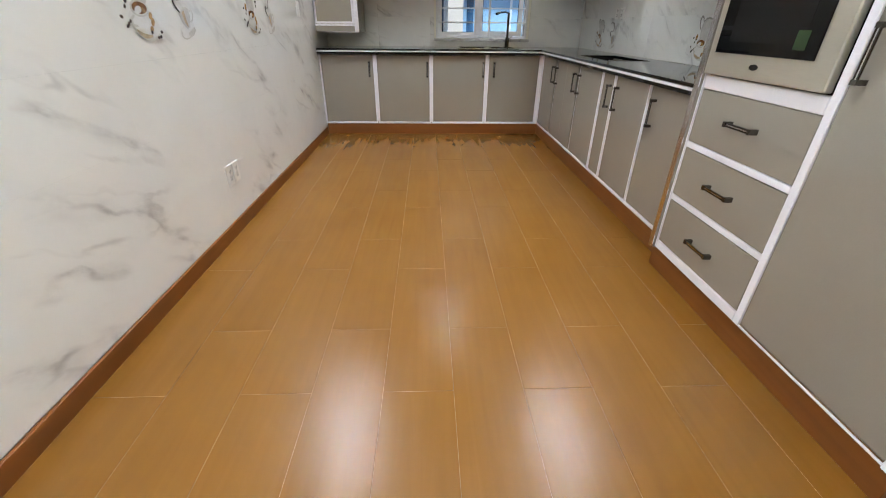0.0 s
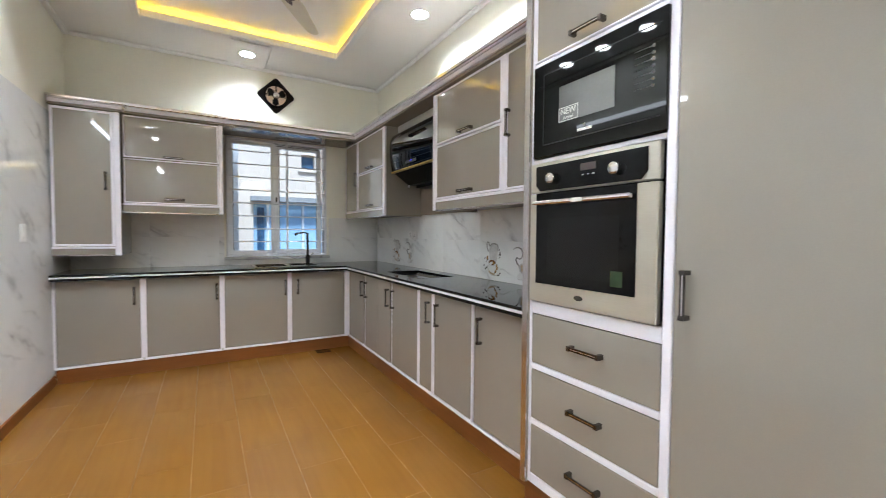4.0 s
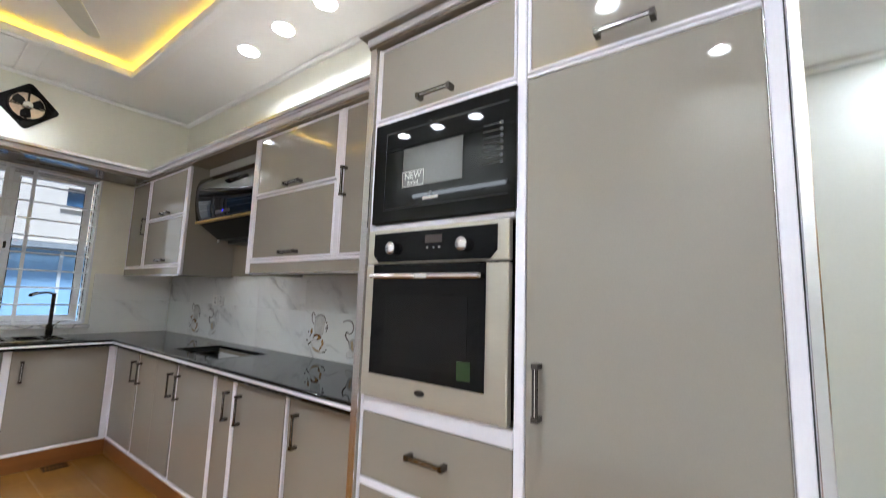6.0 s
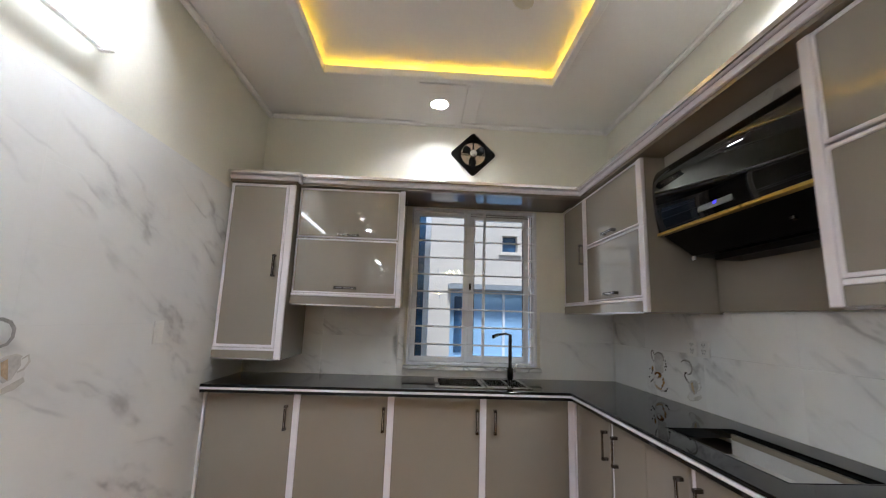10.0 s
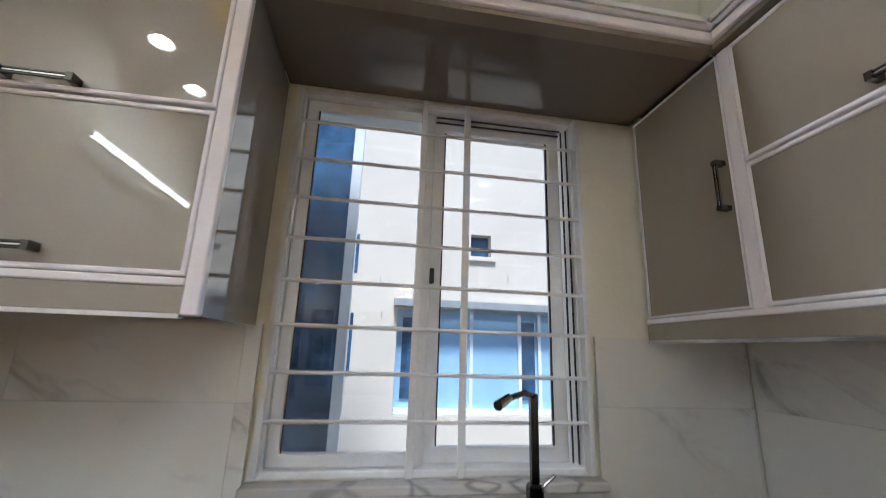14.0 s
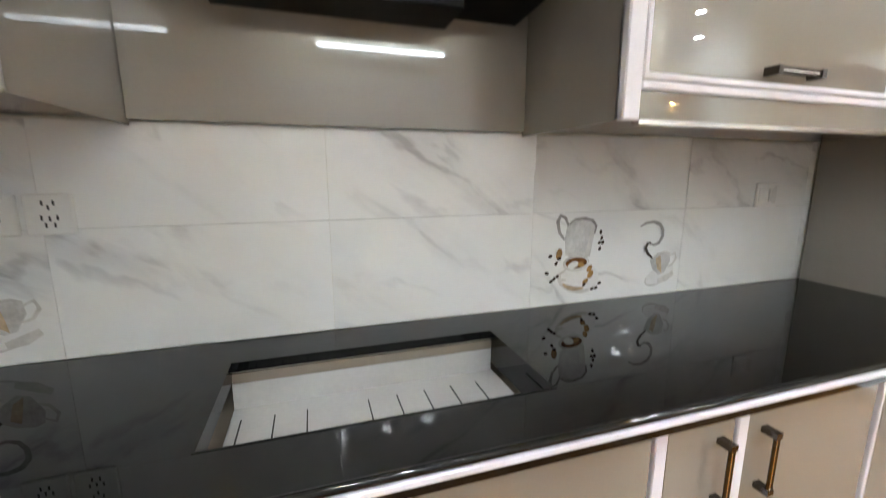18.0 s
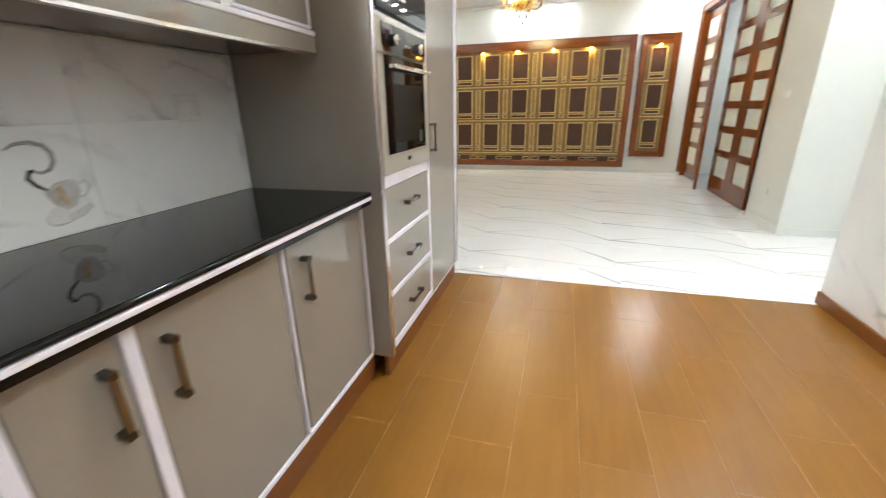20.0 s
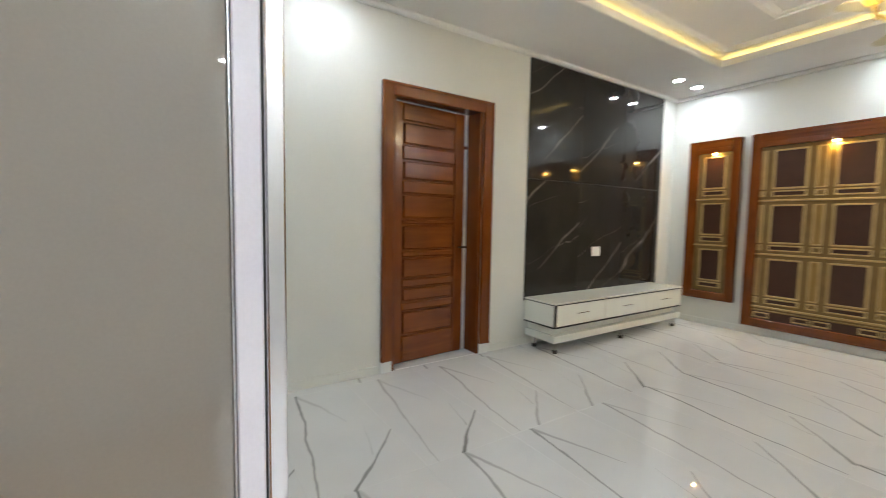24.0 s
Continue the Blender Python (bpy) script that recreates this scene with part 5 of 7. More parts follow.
for row in ((XT - 0.0232, XT - 0.022, 1.634, 1.642, 1.478, 1.482), (XT - 0.0232, XT - 0.022, 1.609, 1.614, 1.478, 1.482), (XT - 0.0232, XT - 0.022, 1.584, 1.592, 1.478, 1.482)):
    part("display_button", boxes(row), PALE, ov)
d = part("door", boxes((XT - 0.020, XT + 0.01, 1.334, 1.930, 0.958, 1.425), bevel=0.004), OVEN_STEEL, ov)
part("door_glass", boxes((XT - 0.024, XT - 0.020, 1.408, 1.886, 1.040, 1.424)), BLACK, d, "black oven glass")
part("inner_window", boxes((XT - 0.0246, XT - 0.024, 1.47, 1.82, 1.08, 1.32)), BLACK2, d)
h = part("handle", boxes((XT - 0.064, XT - 0.050, 1.408, 1.872, 1.375, 1.391), bevel=0.005), CHROME, d, "straight chrome oven handle")
part("tape", boxes((XT - 0.0655, XT - 0.0642, 1.605, 1.655, 1.3755, 1.3905)), PALE, h, "white tape on the handle")
for y in (1.425, 1.855):
    part("handle_post", boxes((XT - 0.052, XT - 0.022, y - 0.008, y + 0.008, 1.376, 1.390)), POLISHED, h)
bm = bmesh.new()
prism(bm, [(0.021 * math.cos(a * math.pi / 12), 0.010 * math.sin(a * math.pi / 12)) for a in range(24)], 0.003, Matrix.Translation((XT - 0.020, 1.65, 1.002)) @ face_minus_x)
part("badge", bm, GUN, d, "dark oval badge")
part("label", boxes((XT - 0.0252, XT - 0.0246, 1.455, 1.504, 1.066, 1.122)), GREEN, d, "green energy label")

# hood
hood = thing("cooker_hood", "slanted black glass cooker hood with a gold line", "cooker hood", at=(2.75, 3.74, 1.7))
prof = [(2.953, 2.177), (2.694, 2.194), (2.636, 2.172), (2.615, 2.137), (2.608, 2.092), (2.611, 2.032), (2.618, 1.962), (2.630, 1.837), (2.650, 1.822), (2.80, 1.722), (2.953, 1.712)]
my = Matrix(((1, 0, 0, 0), (0, 0, 1, 3.302), (0, 1, 0, 0), (0, 0, 0, 1)))
b = part("body", prism(bmesh.new(), prof, 0.876, my), HOOD_CASE, hood)
glass = [(2.700, 2.201), (2.664, 2.194), (2.640, 2.182), (2.626, 2.167), (2.614, 2.142), (2.606, 2.112), (2.6024, 2.072), (2.6034, 2.012), (2.6066, 1.962), (2.6108, 1.922), (2.6175, 1.882), (2.626, 1.838)]
glass += [(x + 0.004, z) for x, z in reversed(glass)]
front = part("front_glass", prism(bmesh.new(), glass, 0.888, Matrix.Translation((0, -0.006, 0)) @ my), HOOD_GLASS, hood, "curved black glass front")
smooth_where(front.data, lambda f: f.normal.x < -0.1)
part("gold_line", boxes((2.616, 2.652, 3.295, 4.185, 1.823, 1.837), bevel=0.002), GOLD_LINE, hood, "gold line under the glass")
m = Matrix.Translation((2.6175, 3.752, 1.884)) @ Matrix.Rotation(radians(9), 4, "Y")
bm = bmesh.new()
bmesh.ops.create_cube(bm, size=1, matrix=m @ Matrix.Diagonal((0.006, 0.205, 0.038, 1)))
disp = part("display", bm, SCREEN, hood, "grey touch display")
ob = writing("88", 0.022, Matrix.Translation((2.6138, 3.748, 1.884)) @ Matrix.Rotation(radians(9), 4, "Y") @ face_minus_x, BLUE_LED, disp, "digits")
part("oil_tray", boxes((2.81, 2.95, 3.50, 4.04, 1.682, 1.711), bevel=0.004), HOOD_CASE, hood, "black drip tray")
part("lamp_bracket", boxes((2.72, 2.742, 3.50, 3.522, 1.752, 1.772), bevel=0.004), GUN, hood, "small metal lamp bracket")
part("cable_clip", boxes((2.790, 2.800, 4.155, 4.177, 1.700, 1.721), bevel=0.002), WHITE, hood, "small white cable clip at the lower corner")
part("filler_board", boxes((2.704, 2.720, 3.262, 4.222, 2.196, 2.285)), PALE_BOARD, hood, "pale board above the hood")
hb = structure("hood_board", boxes((2.955, 2.974, 3.262, 4.222, 1.436, 2.284)), LAM, "glossy greige board behind the hood", "panel")


# ---- kitchen fittings ----
def ceiling_lamp(x, y, z, material, label, r=0.075):
    c = thing("ceiling_lamp", label, "lamp", "round ceiling lamps", (x, y, z))
    part("ring", lathe(bmesh.new(), [(r + 0.012, 0), (r + 0.012, -0.004), (r + 0.004, -0.010), (r, -0.010), (r, 0)], 28, (x, y, z)), WHITE, c)
    part("diffuser", lathe(bmesh.new(), [(r - 0.0005, -0.002), (r - 0.0005, -0.008), (0.002, -0.009)], 28, (x, y, z)), material, c, "glowing white disc")
    return c


def sunk_lamp(x, y, z, material, label, r, deep):
    """A round downlight: a thin flange, a white well and a glowing disc at its top."""
    c = thing("ceiling_lamp", label, "lamp", "round ceiling lamps", (x, y, z))
    part("ring", lathe(bmesh.new(), [(r - 0.0015, deep + 0.004), (r - 0.0015, -0.003), (r + 0.010, -0.004), (r + 0.013, -0.0005), (r - 0.0005, -0.0002), (r - 0.0005, deep + 0.004)], 28, (x, y, z)), WHITE, c)
    part("diffuser", lathe(bmesh.new(), [(r - 0.002, deep + 0.003), (r - 0.002, deep), (0.002, deep - 0.001)], 28, (x, y, z)), material, c, "glowing white disc")
    return c


LBL_LAMP = "round white LED panel sunk in the kitchen ceiling"
sunk = sunk_lamp(*LAMPS_RIGHT[0], KC, SPOT, LBL_LAMP, LAMP_R, 0.064)
for x, y in LAMPS_RIGHT[1:] + LAMPS_LEFT + LAMPS_MIDDLE[1:]:
    copy_thing(sunk, Matrix.Translation((x, y, KC)))
sunk_lamp(*LAMPS_MIDDLE[0], KC - 0.02, SPOT, "round white LED panel on a ceiling panel by the window", LAMP_R, 0.060)

tl = thing("tube_light", "slim white LED tube light on the cream wall", "lamp", at=(0.0, 3.15, 2.44))
part("housing", boxes((-0.014, 0.013, 2.545, 3.755, 2.424, 2.456), bevel=0.003), WHITE, tl)
half = [(0.021 * math.sin(radians(a)), 0.021 * math.cos(radians(a))) for a in range(-6, 187, 12)]
part("tube", prism(bmesh.new(), half, 1.17, Matrix(((1, 0, 0, 0.0245), (0, 0, 1, 2.565), (0, 1, 0, 2.44), (0, 0, 0, 1)))), LED, tl, "glowing half-round LED diffuser")
for y in (2.552, 3.748):
    part("end_cap", boxes((-0.013, 0.050, y - 0.012, y + 0.012, 2.416, 2.464), bevel=0.004), WHITE, tl)

cove = thing("led_strip", "yellow LED strip hidden in the kitchen ceiling tray", "lamp", at=(1.43, 3.15, 3.1))
for r in ((TX0 - 0.09, TX0 - 0.075, TY0, TY1), (TX1 + 0.075, TX1 + 0.09, TY0, TY1), (TX0, TX1, TY0 - 0.045, TY0 - 0.030), (TX0, TX1, TY1 + 0.075, TY1 + 0.09)):
    part("strip", boxes((*r, 3.1005, 3.104)), COVE, cove)
cove = thing("led_strip", "warm LED strip hidden in the lounge ceiling tray", "lamp", at=(2.2, -2.1, 3.02))
for r in ((LX0 - 0.10, LX0 - 0.085, LY0, LY1), (LX1 + 0.085, LX1 + 0.10, LY0, LY1), (LX0, LX1, LY0 - 0.10, LY0 - 0.085), (LX0, LX1, LY1 + 0.085, LY1 + 0.10)):
    part("strip", boxes((*r, 3.0205, 3.024)), COVE_L, cove)


def ceiling_fan(x, y, top, hub, turn, radius, label):
    """Four cream blades with dark brackets, a stepped motor, a stem and a canopy."""
    f = thing("ceiling_fan", label, "ceiling fan", "ceiling fans", (x, y, hub))
    part("canopy", lathe(bmesh.new(), [(0.03, 0), (0.070, 0.012), (0.078, 0.05), (0.074, 0.085)], 24, (x, y, top - 0.085)), CREAM, f, "", True)
    part("canopy_ornament", lathe(bmesh.new(), [(0.031, 0), (0.058, 0.008), (0.073, 0.016), (0.075, 0.022)], 24, (x, y, top - 0.090)), FAN_BROWN, f)
    part("stem", rod(bmesh.new(), (x, y, hub + 0.10), (x, y, top - 0.08), 0.012), CREAM, f)
    part("motor", lathe(bmesh.new(), [(0.062, -0.03), (0.095, -0.022), (0.10, -0.012), (0.118, -0.008), (0.124, 0.006), (0.124, 0.028), (0.112, 0.036), (0.085, 0.05), (0.055, 0.075), (0.04, 0.10), (0.018, 0.12)], 32, (x, y, hub)), CREAM, f, "stepped cream motor", True)
    for q, (rr, zz) in enumerate(((0.125, 0.018), (0.104, -0.012))):
        part("motor_band", lathe(bmesh.new(), [(rr - 0.004, zz - 0.006), (rr + 0.003, zz - 0.004), (rr + 0.003, zz + 0.004), (rr - 0.004, zz + 0.006)], 32, (x, y, hub)), CREAM if q else BISCUIT, f, "" if q else "tan band round the motor")
    part("motor_top", lathe(bmesh.new(), [(0.086, 0.049), (0.080, 0.060), (0.076, 0.100), (0.064, 0.112), (0.020, 0.116)], 28, (x, y, hub)), CREAM, f, "cream upper motor housing", True)
    part("motor_cap", lathe(bmesh.new(), [(0.008, -0.05), (0.04, -0.045), (0.058, -0.036), (0.062, -0.029)], 24, (x, y, hub)), FAN_BROWN, f, "dark red-brown cap")
    for k in range(12):
        a = k * math.pi / 6
        part("cap_bead", lathe(bmesh.new(), [(0.002, -0.047), (0.007, -0.044), (0.002, -0.040)], 8, (x + 0.042 * math.cos(a), y + 0.042 * math.sin(a), hub)), CREAM, f)
    for k in range(4):
        m = Matrix.Translation((x, y, hub + 0.012)) @ Matrix.Rotation(radians(turn + 90 * k), 4, "Z") @ Matrix.Rotation(radians(9), 4, "X")
        out = [(0.145, -0.040), (0.19, -0.060), (0.25, -0.078), (0.30, -0.079), (radius - 0.10, -0.056), (radius - 0.03, -0.046), (radius - 0.006, -0.030), (radius, -0.008), (radius - 0.004, 0.018), (radius - 0.03, 0.036), (radius - 0.12, 0.046), (0.30, 0.060), (0.20, 0.058), (0.145, 0.040)]
        b = part("blade", prism(bmesh.new(), out, 0.006, m), CREAM, f)
        orn = [(0.115, -0.020), (0.140, -0.034), (0.150, -0.060), (0.180, -0.044), (0.205, -0.046), (0.210, -0.022), (0.245, -0.014), (0.275, 0.0), (0.245, 0.014), (0.210, 0.022), (0.205, 0.046), (0.180, 0.044), (0.150, 0.060), (0.140, 0.034), (0.115, 0.020)]
        part("bracket", prism(bmesh.new(), orn, 0.008, m @ Matrix.Translation((0, 0, -0.0085))), FAN_BROWN, b, "dark leaf-shaped blade bracket")
        for u, v in ((0.165, -0.026), (0.165, 0.026), (0.215, 0.0)):
            part("screw", lathe(bmesh.new(), [(0.002, -0.0025), (0.006, -0.0015), (0.007, 0.0)], 8, m @ Vector((u, v, -0.0087))), BRASS, b, "small brass screw")
        part("bracket_arm", prism(bmesh.new(), [(0.09, -0.018), (0.14, -0.012), (0.14, 0.012), (0.09, 0.018)], 0.012, m @ Matrix.Translation((0, 0, -0.016))), FAN_BROWN, b)
    return f


ceiling_fan(1.44, 3.155, 3.126, 2.722, 58, 0.675, "cream four-blade ceiling fan with dark leaf brackets")
ceiling_fan(2.195, -0.635, 3.115, 2.71, 50, 0.66, "cream four-blade ceiling fan in the lounge")
ceiling_fan(2.23, -3.12, 3.115, 2.62, 46, 0.67, "cream four-blade ceiling fan behind the chandelier")

# extractor fan set as a diamond
ex = thing("extractor_fan", "black diamond-set extractor fan high on the window wall", "extractor fan", at=(1.777, 5.5, 2.782))
mx = Matrix.Translation((1.777, 5.503, 2.782)) @ Matrix.Rotation(radians(90), 4, "X") @ Matrix.Rotation(radians(45), 4, "Z")
s, c0 = 0.145, 0.03
outl = []
for qx, qy, a0 in ((1, 1, 0), (-1, 1, 90), (-1, -1, 180), (1, -1, 270)):
    for k in range(5):
        a = radians(a0 + 22.5 * k)
        outl.append((qx * (s - c0) + c0 * math.cos(a), qy * (s - c0) + c0 * math.sin(a)))
part("plate", prism(bmesh.new(), outl, 0.012, mx), BLACK2, ex, "black square plate")
m90 = Matrix.Translation((1.777, 5.491, 2.782)) @ Matrix.Rotation(radians(90), 4, "X")
o = part("shroud", lathe(bmesh.new(), [(0.118, 0.0), (0.125, 0.010), (0.122, 0.018), (0.112, 0.018), (0.108, 0.001)], 32), BLACK, ex)
o.matrix_basis = m90
o = part("opening", lathe(bmesh.new(), [(0.107, 0.0), (0.107, 0.002), (0.002, 0.002)], 32), BRASS, ex, "brass-coloured opening catching the light")
o.matrix_basis = m90
for k in range(3):
    mm = m90 @ Matrix.Translation((0, 0, 0.008)) @ Matrix.Rotation(radians(120 * k + 30), 4, "Z") @ Matrix.Rotation(radians(12), 4, "X")
    part("blade", prism(bmesh.new(), [(0.02, -0.012), (0.06, -0.045), (0.098, -0.035), (0.104, 0.0), (0.092, 0.03), (0.05, 0.022), (0.02, 0.010)], 0.002, mm), BLACK2, ex)
o = part("motor", lathe(bmesh.new(), [(0.034, 0.0), (0.034, 0.026), (0.028, 0.034), (0.004, 0.036)], 20), POLISHED, ex, "silver motor hub", True)
o.matrix_basis = m90
for k in range(4):
    mm = m90 @ Matrix.Rotation(radians(90 * k), 4, "Z")
    part("arm", prism(bmesh.new(), [(0.03, -0.005), (0.125, -0.004), (0.125, 0.004), (0.03, 0.005)], 0.004, mm @ Matrix.Translation((0, 0, 0.020))), BLACK2, ex)


def plate(parent_label, category, name, axis, pos, u, z, w=0.085, hgt=0.085, holes="socket", out=1):
    """A white wall plate with its rocker or its pin holes."""
    t = thing(name, parent_label, category, at=(pos if axis == "x" else u, u if axis == "x" else pos, z))

    def b(u0, u1, v0, v1, d0, d1, bev=0.0):
        if axis == "x":
            a, e = sorted((pos + out * d0, pos + out * d1))
            return (a, e, u + u0, u + u1, z + v0, z + v1)
        a, e = sorted((pos + out * d0, pos + out * d1))
        return (u + u0, u + u1, a, e, z + v0, z + v1)
    part("plate", boxes(b(-w / 2, w / 2, -hgt / 2, hgt / 2, 0, 0.009), bevel=0.003), WHITE, t)
    if holes == "socket":
        for du, dv in ((-0.014, -0.006), (0.014, -0.006), (0, 0.016), (-0.008, -0.022), (0.008, -0.022), (0, -0.008), (-0.010, 0.026), (0.010, 0.026)):
            part("pin_hole", boxes(b(du - 0.002, du + 0.002, dv - 0.006, dv + 0.005, 0.009, 0.0096)), RUBBER, t)
    else:
        n = 2 if w > 0.09 else 1
        for k in range(n):
            cu = (k - (n - 1) / 2) * 0.05
            part("rocker", boxes(b(cu - 0.02, cu + 0.02, -0.025, 0.025, 0.009, 0.0135), bevel=0.002), WHITE, t)
    return t


plate("white power socket on the marble splashback", "socket", "power_socket", "x", 2.975, 4.490, 1.233, 0.09, 0.09, "socket", -1)
plate("white power socket on the marble splashback", "socket", "power_socket", "x", 2.975, 4.390, 1.233, 0.09, 0.09, "socket", -1)
plate("white switch plate beside the tall unit", "switch", "light_switch", "x", 2.975, 2.232, 1.24, 0.105, 0.09, "switch", -1)
plate("white power socket low on the tiled wall", "socket", "power_socket", "x", 0.0, 2.44, 0.34, 0.075, 0.12, "socket", 1)
plate("white power socket low on the tiled wall", "socket", "power_socket", "x", 0.0, 2.525, 0.34, 0.075, 0.12, "socket", 1)
plate("white light switch on the tiled wall", "switch", "light_switch", "x", 0.0, 4.388, 1.237, 0.075, 0.12, "switch", 1)


# printed pictures on the wall tiles: a jug with cup and beans, and a tilted cup with steam
def oval(cx, cy, a, b, n=20, tilt=0.0, start=0.0, stop=360.0):
    pts = []
    for k in range(n):
        q = radians(start + (stop - start) * k / (n if stop - start == 360 else n - 1))
        x, y = a * math.cos(q), b * math.sin(q)
        pts.append((cx + x * math.cos(tilt) - y * math.sin(tilt), cy + x * math.sin(tilt) + y * math.cos(tilt)))
    return pts


def ribbon(path, w):
    """An outline of varying width along a path."""
    left, right = [], []
    for k, (x, y) in enumerate(path):
        ax, ay = path[max(0, k - 1)]
        bx, by = path[min(len(path) - 1, k + 1)]
        d = math.hypot(bx - ax, by - ay) or 1
        nx, ny = -(by - ay) / d, (bx - ax) / d
        ww = w * (0.35 + 0.65 * math.sin(math.pi * (k + 0.5) / len(path)))
        left.append((x + nx * ww, y + ny * ww))
        right.append((x - nx * ww, y - ny * ww))
    return left + right[::-1]


def strokes(path, w, m, d=0.0009):
    """A bar that follows a path as a chain of short quads."""
    bm = bmesh.new()
    out = ribbon(path, w)
    n = len(path)
    for k in range(n - 1):
        prism(bm, [out[k], out[k + 1], out[2 * n - 2 - k], out[2 * n - 1 - k]], d, m)
    return bm


def print_jug(wall, m, s):
    m = m @ Matrix.Scale(s, 4)

    def lift(d):
        return m @ Matrix.Translation((0, 0, d / s))
    p = part("printed_jug", prism(bmesh.new(), [(-0.17, 0.50), (-0.19, 0.72), (-0.16, 0.90), (-0.08, 0.95), (0.12, 0.96), (0.24, 0.92), (0.27, 0.84), (0.23, 0.66), (0.20, 0.46), (0.02, 0.42)], 0.0012, m), PRINT_GREY, wall, "printed white jug on a tile")
    part("jug_handle", strokes([(-0.15, 0.88), (-0.20, 0.98), (-0.27, 1.01), (-0.31, 0.94), (-0.28, 0.80), (-0.20, 0.70)], 0.026, lift(0.0014)), PORCELAIN_D, p)
    part("jug_lip", strokes([(-0.14, 0.90), (-0.05, 0.955), (0.09, 0.965), (0.21, 0.935), (0.27, 0.86), (0.25, 0.76)], 0.022, lift(0.0014)), PORCELAIN_D, p)
    part("jug_shade", prism(bmesh.new(), [(0.12, 0.46), (0.20, 0.46), (0.23, 0.66), (0.26, 0.82), (0.19, 0.88), (0.16, 0.66)], 0.0006, lift(0.0014)), PORCELAIN, p)
    q = part("printed_saucer", prism(bmesh.new(), oval(0.04, 0.20, 0.33, 0.20, 26, -0.2), 0.0016, m), PRINT_WHITE, wall, "printed cup and saucer on a tile")
    part("saucer_shade", strokes(oval(0.04, 0.19, 0.31, 0.185, 16, -0.2, 180, 340), 0.028, lift(0.002)), PORCELAIN, q)
    part("saucer_band", strokes(oval(0.02, 0.17, 0.24, 0.13, 12, -0.1, 210, 300), 0.03, lift(0.0024)), PRINT_TAN, q)
    part("cup", prism(bmesh.new(), [(-0.20, 0.40), (-0.17, 0.24), (-0.09, 0.14), (0.06, 0.13), (0.15, 0.22), (0.18, 0.40), (0.10, 0.47), (-0.10, 0.47)], 0.0012, lift(0.0028)), PRINT_WHITE, q)
    part("cup_rim", strokes(oval(-0.01, 0.385, 0.19, 0.095, 20, 0.0, 0, 360), 0.014, lift(0.0042)), PORCELAIN, q)
    part("coffee", prism(bmesh.new(), oval(-0.01, 0.39, 0.165, 0.075, 22), 0.0008, lift(0.0044)), COFFEE, q, "brown coffee")
    part("foam", prism(bmesh.new(), oval(-0.06, 0.365, 0.085, 0.045, 12, 0.3), 0.0006, lift(0.0054)), PRINT_WHITE, q)
    part("foam", prism(bmesh.new(), oval(0.06, 0.365, 0.05, 0.035, 12, -0.3), 0.0006, lift(0.0054)), BISCUIT, q)
    part("cup_handle", strokes([(-0.17, 0.30), (-0.25, 0.26), (-0.25, 0.18), (-0.15, 0.17)], 0.022, lift(0.0042)), PORCELAIN, q)
    for cx, cy, w, h, tl in ((0.20, 0.30, 0.055, 0.035, 0.9), (0.22, 0.22, 0.06, 0.04, 1.0), (0.15, 0.13, 0.05, 0.035, 0.6), (-0.27, 0.52, 0.075, 0.045, 1.4)):
        part("biscuit", prism(bmesh.new(), oval(cx, cy, w, h, 12, tl), 0.0009, lift(0.003)), BISCUIT, q)
    for cx, cy, tl in ((-0.40, 0.50, 0.4), (-0.31, 0.40, 1.0), (-0.27, 0.46, 0.2), (-0.44, 0.28, -0.3), (-0.33, 0.20, 0.8), (-0.37, 0.17, 0.6), (-0.28, 0.23, 0.3), (0.34, 0.78, 1.4), (0.36, 0.70, 1.2), (0.33, 0.64, 0.5), (0.38, 0.64, 1.2), (0.34, 0.56, 1.3), (0.26, 0.02, 0.2), (0.32, 0.03, 0.6), (0.37, 0.09, 0.3), (0.13, 0.09, 1.0)):
        part("bean", prism(bmesh.new(), oval(cx, cy, 0.032, 0.022, 10, tl), 0.0009, lift(0.0034)), BEAN, q)


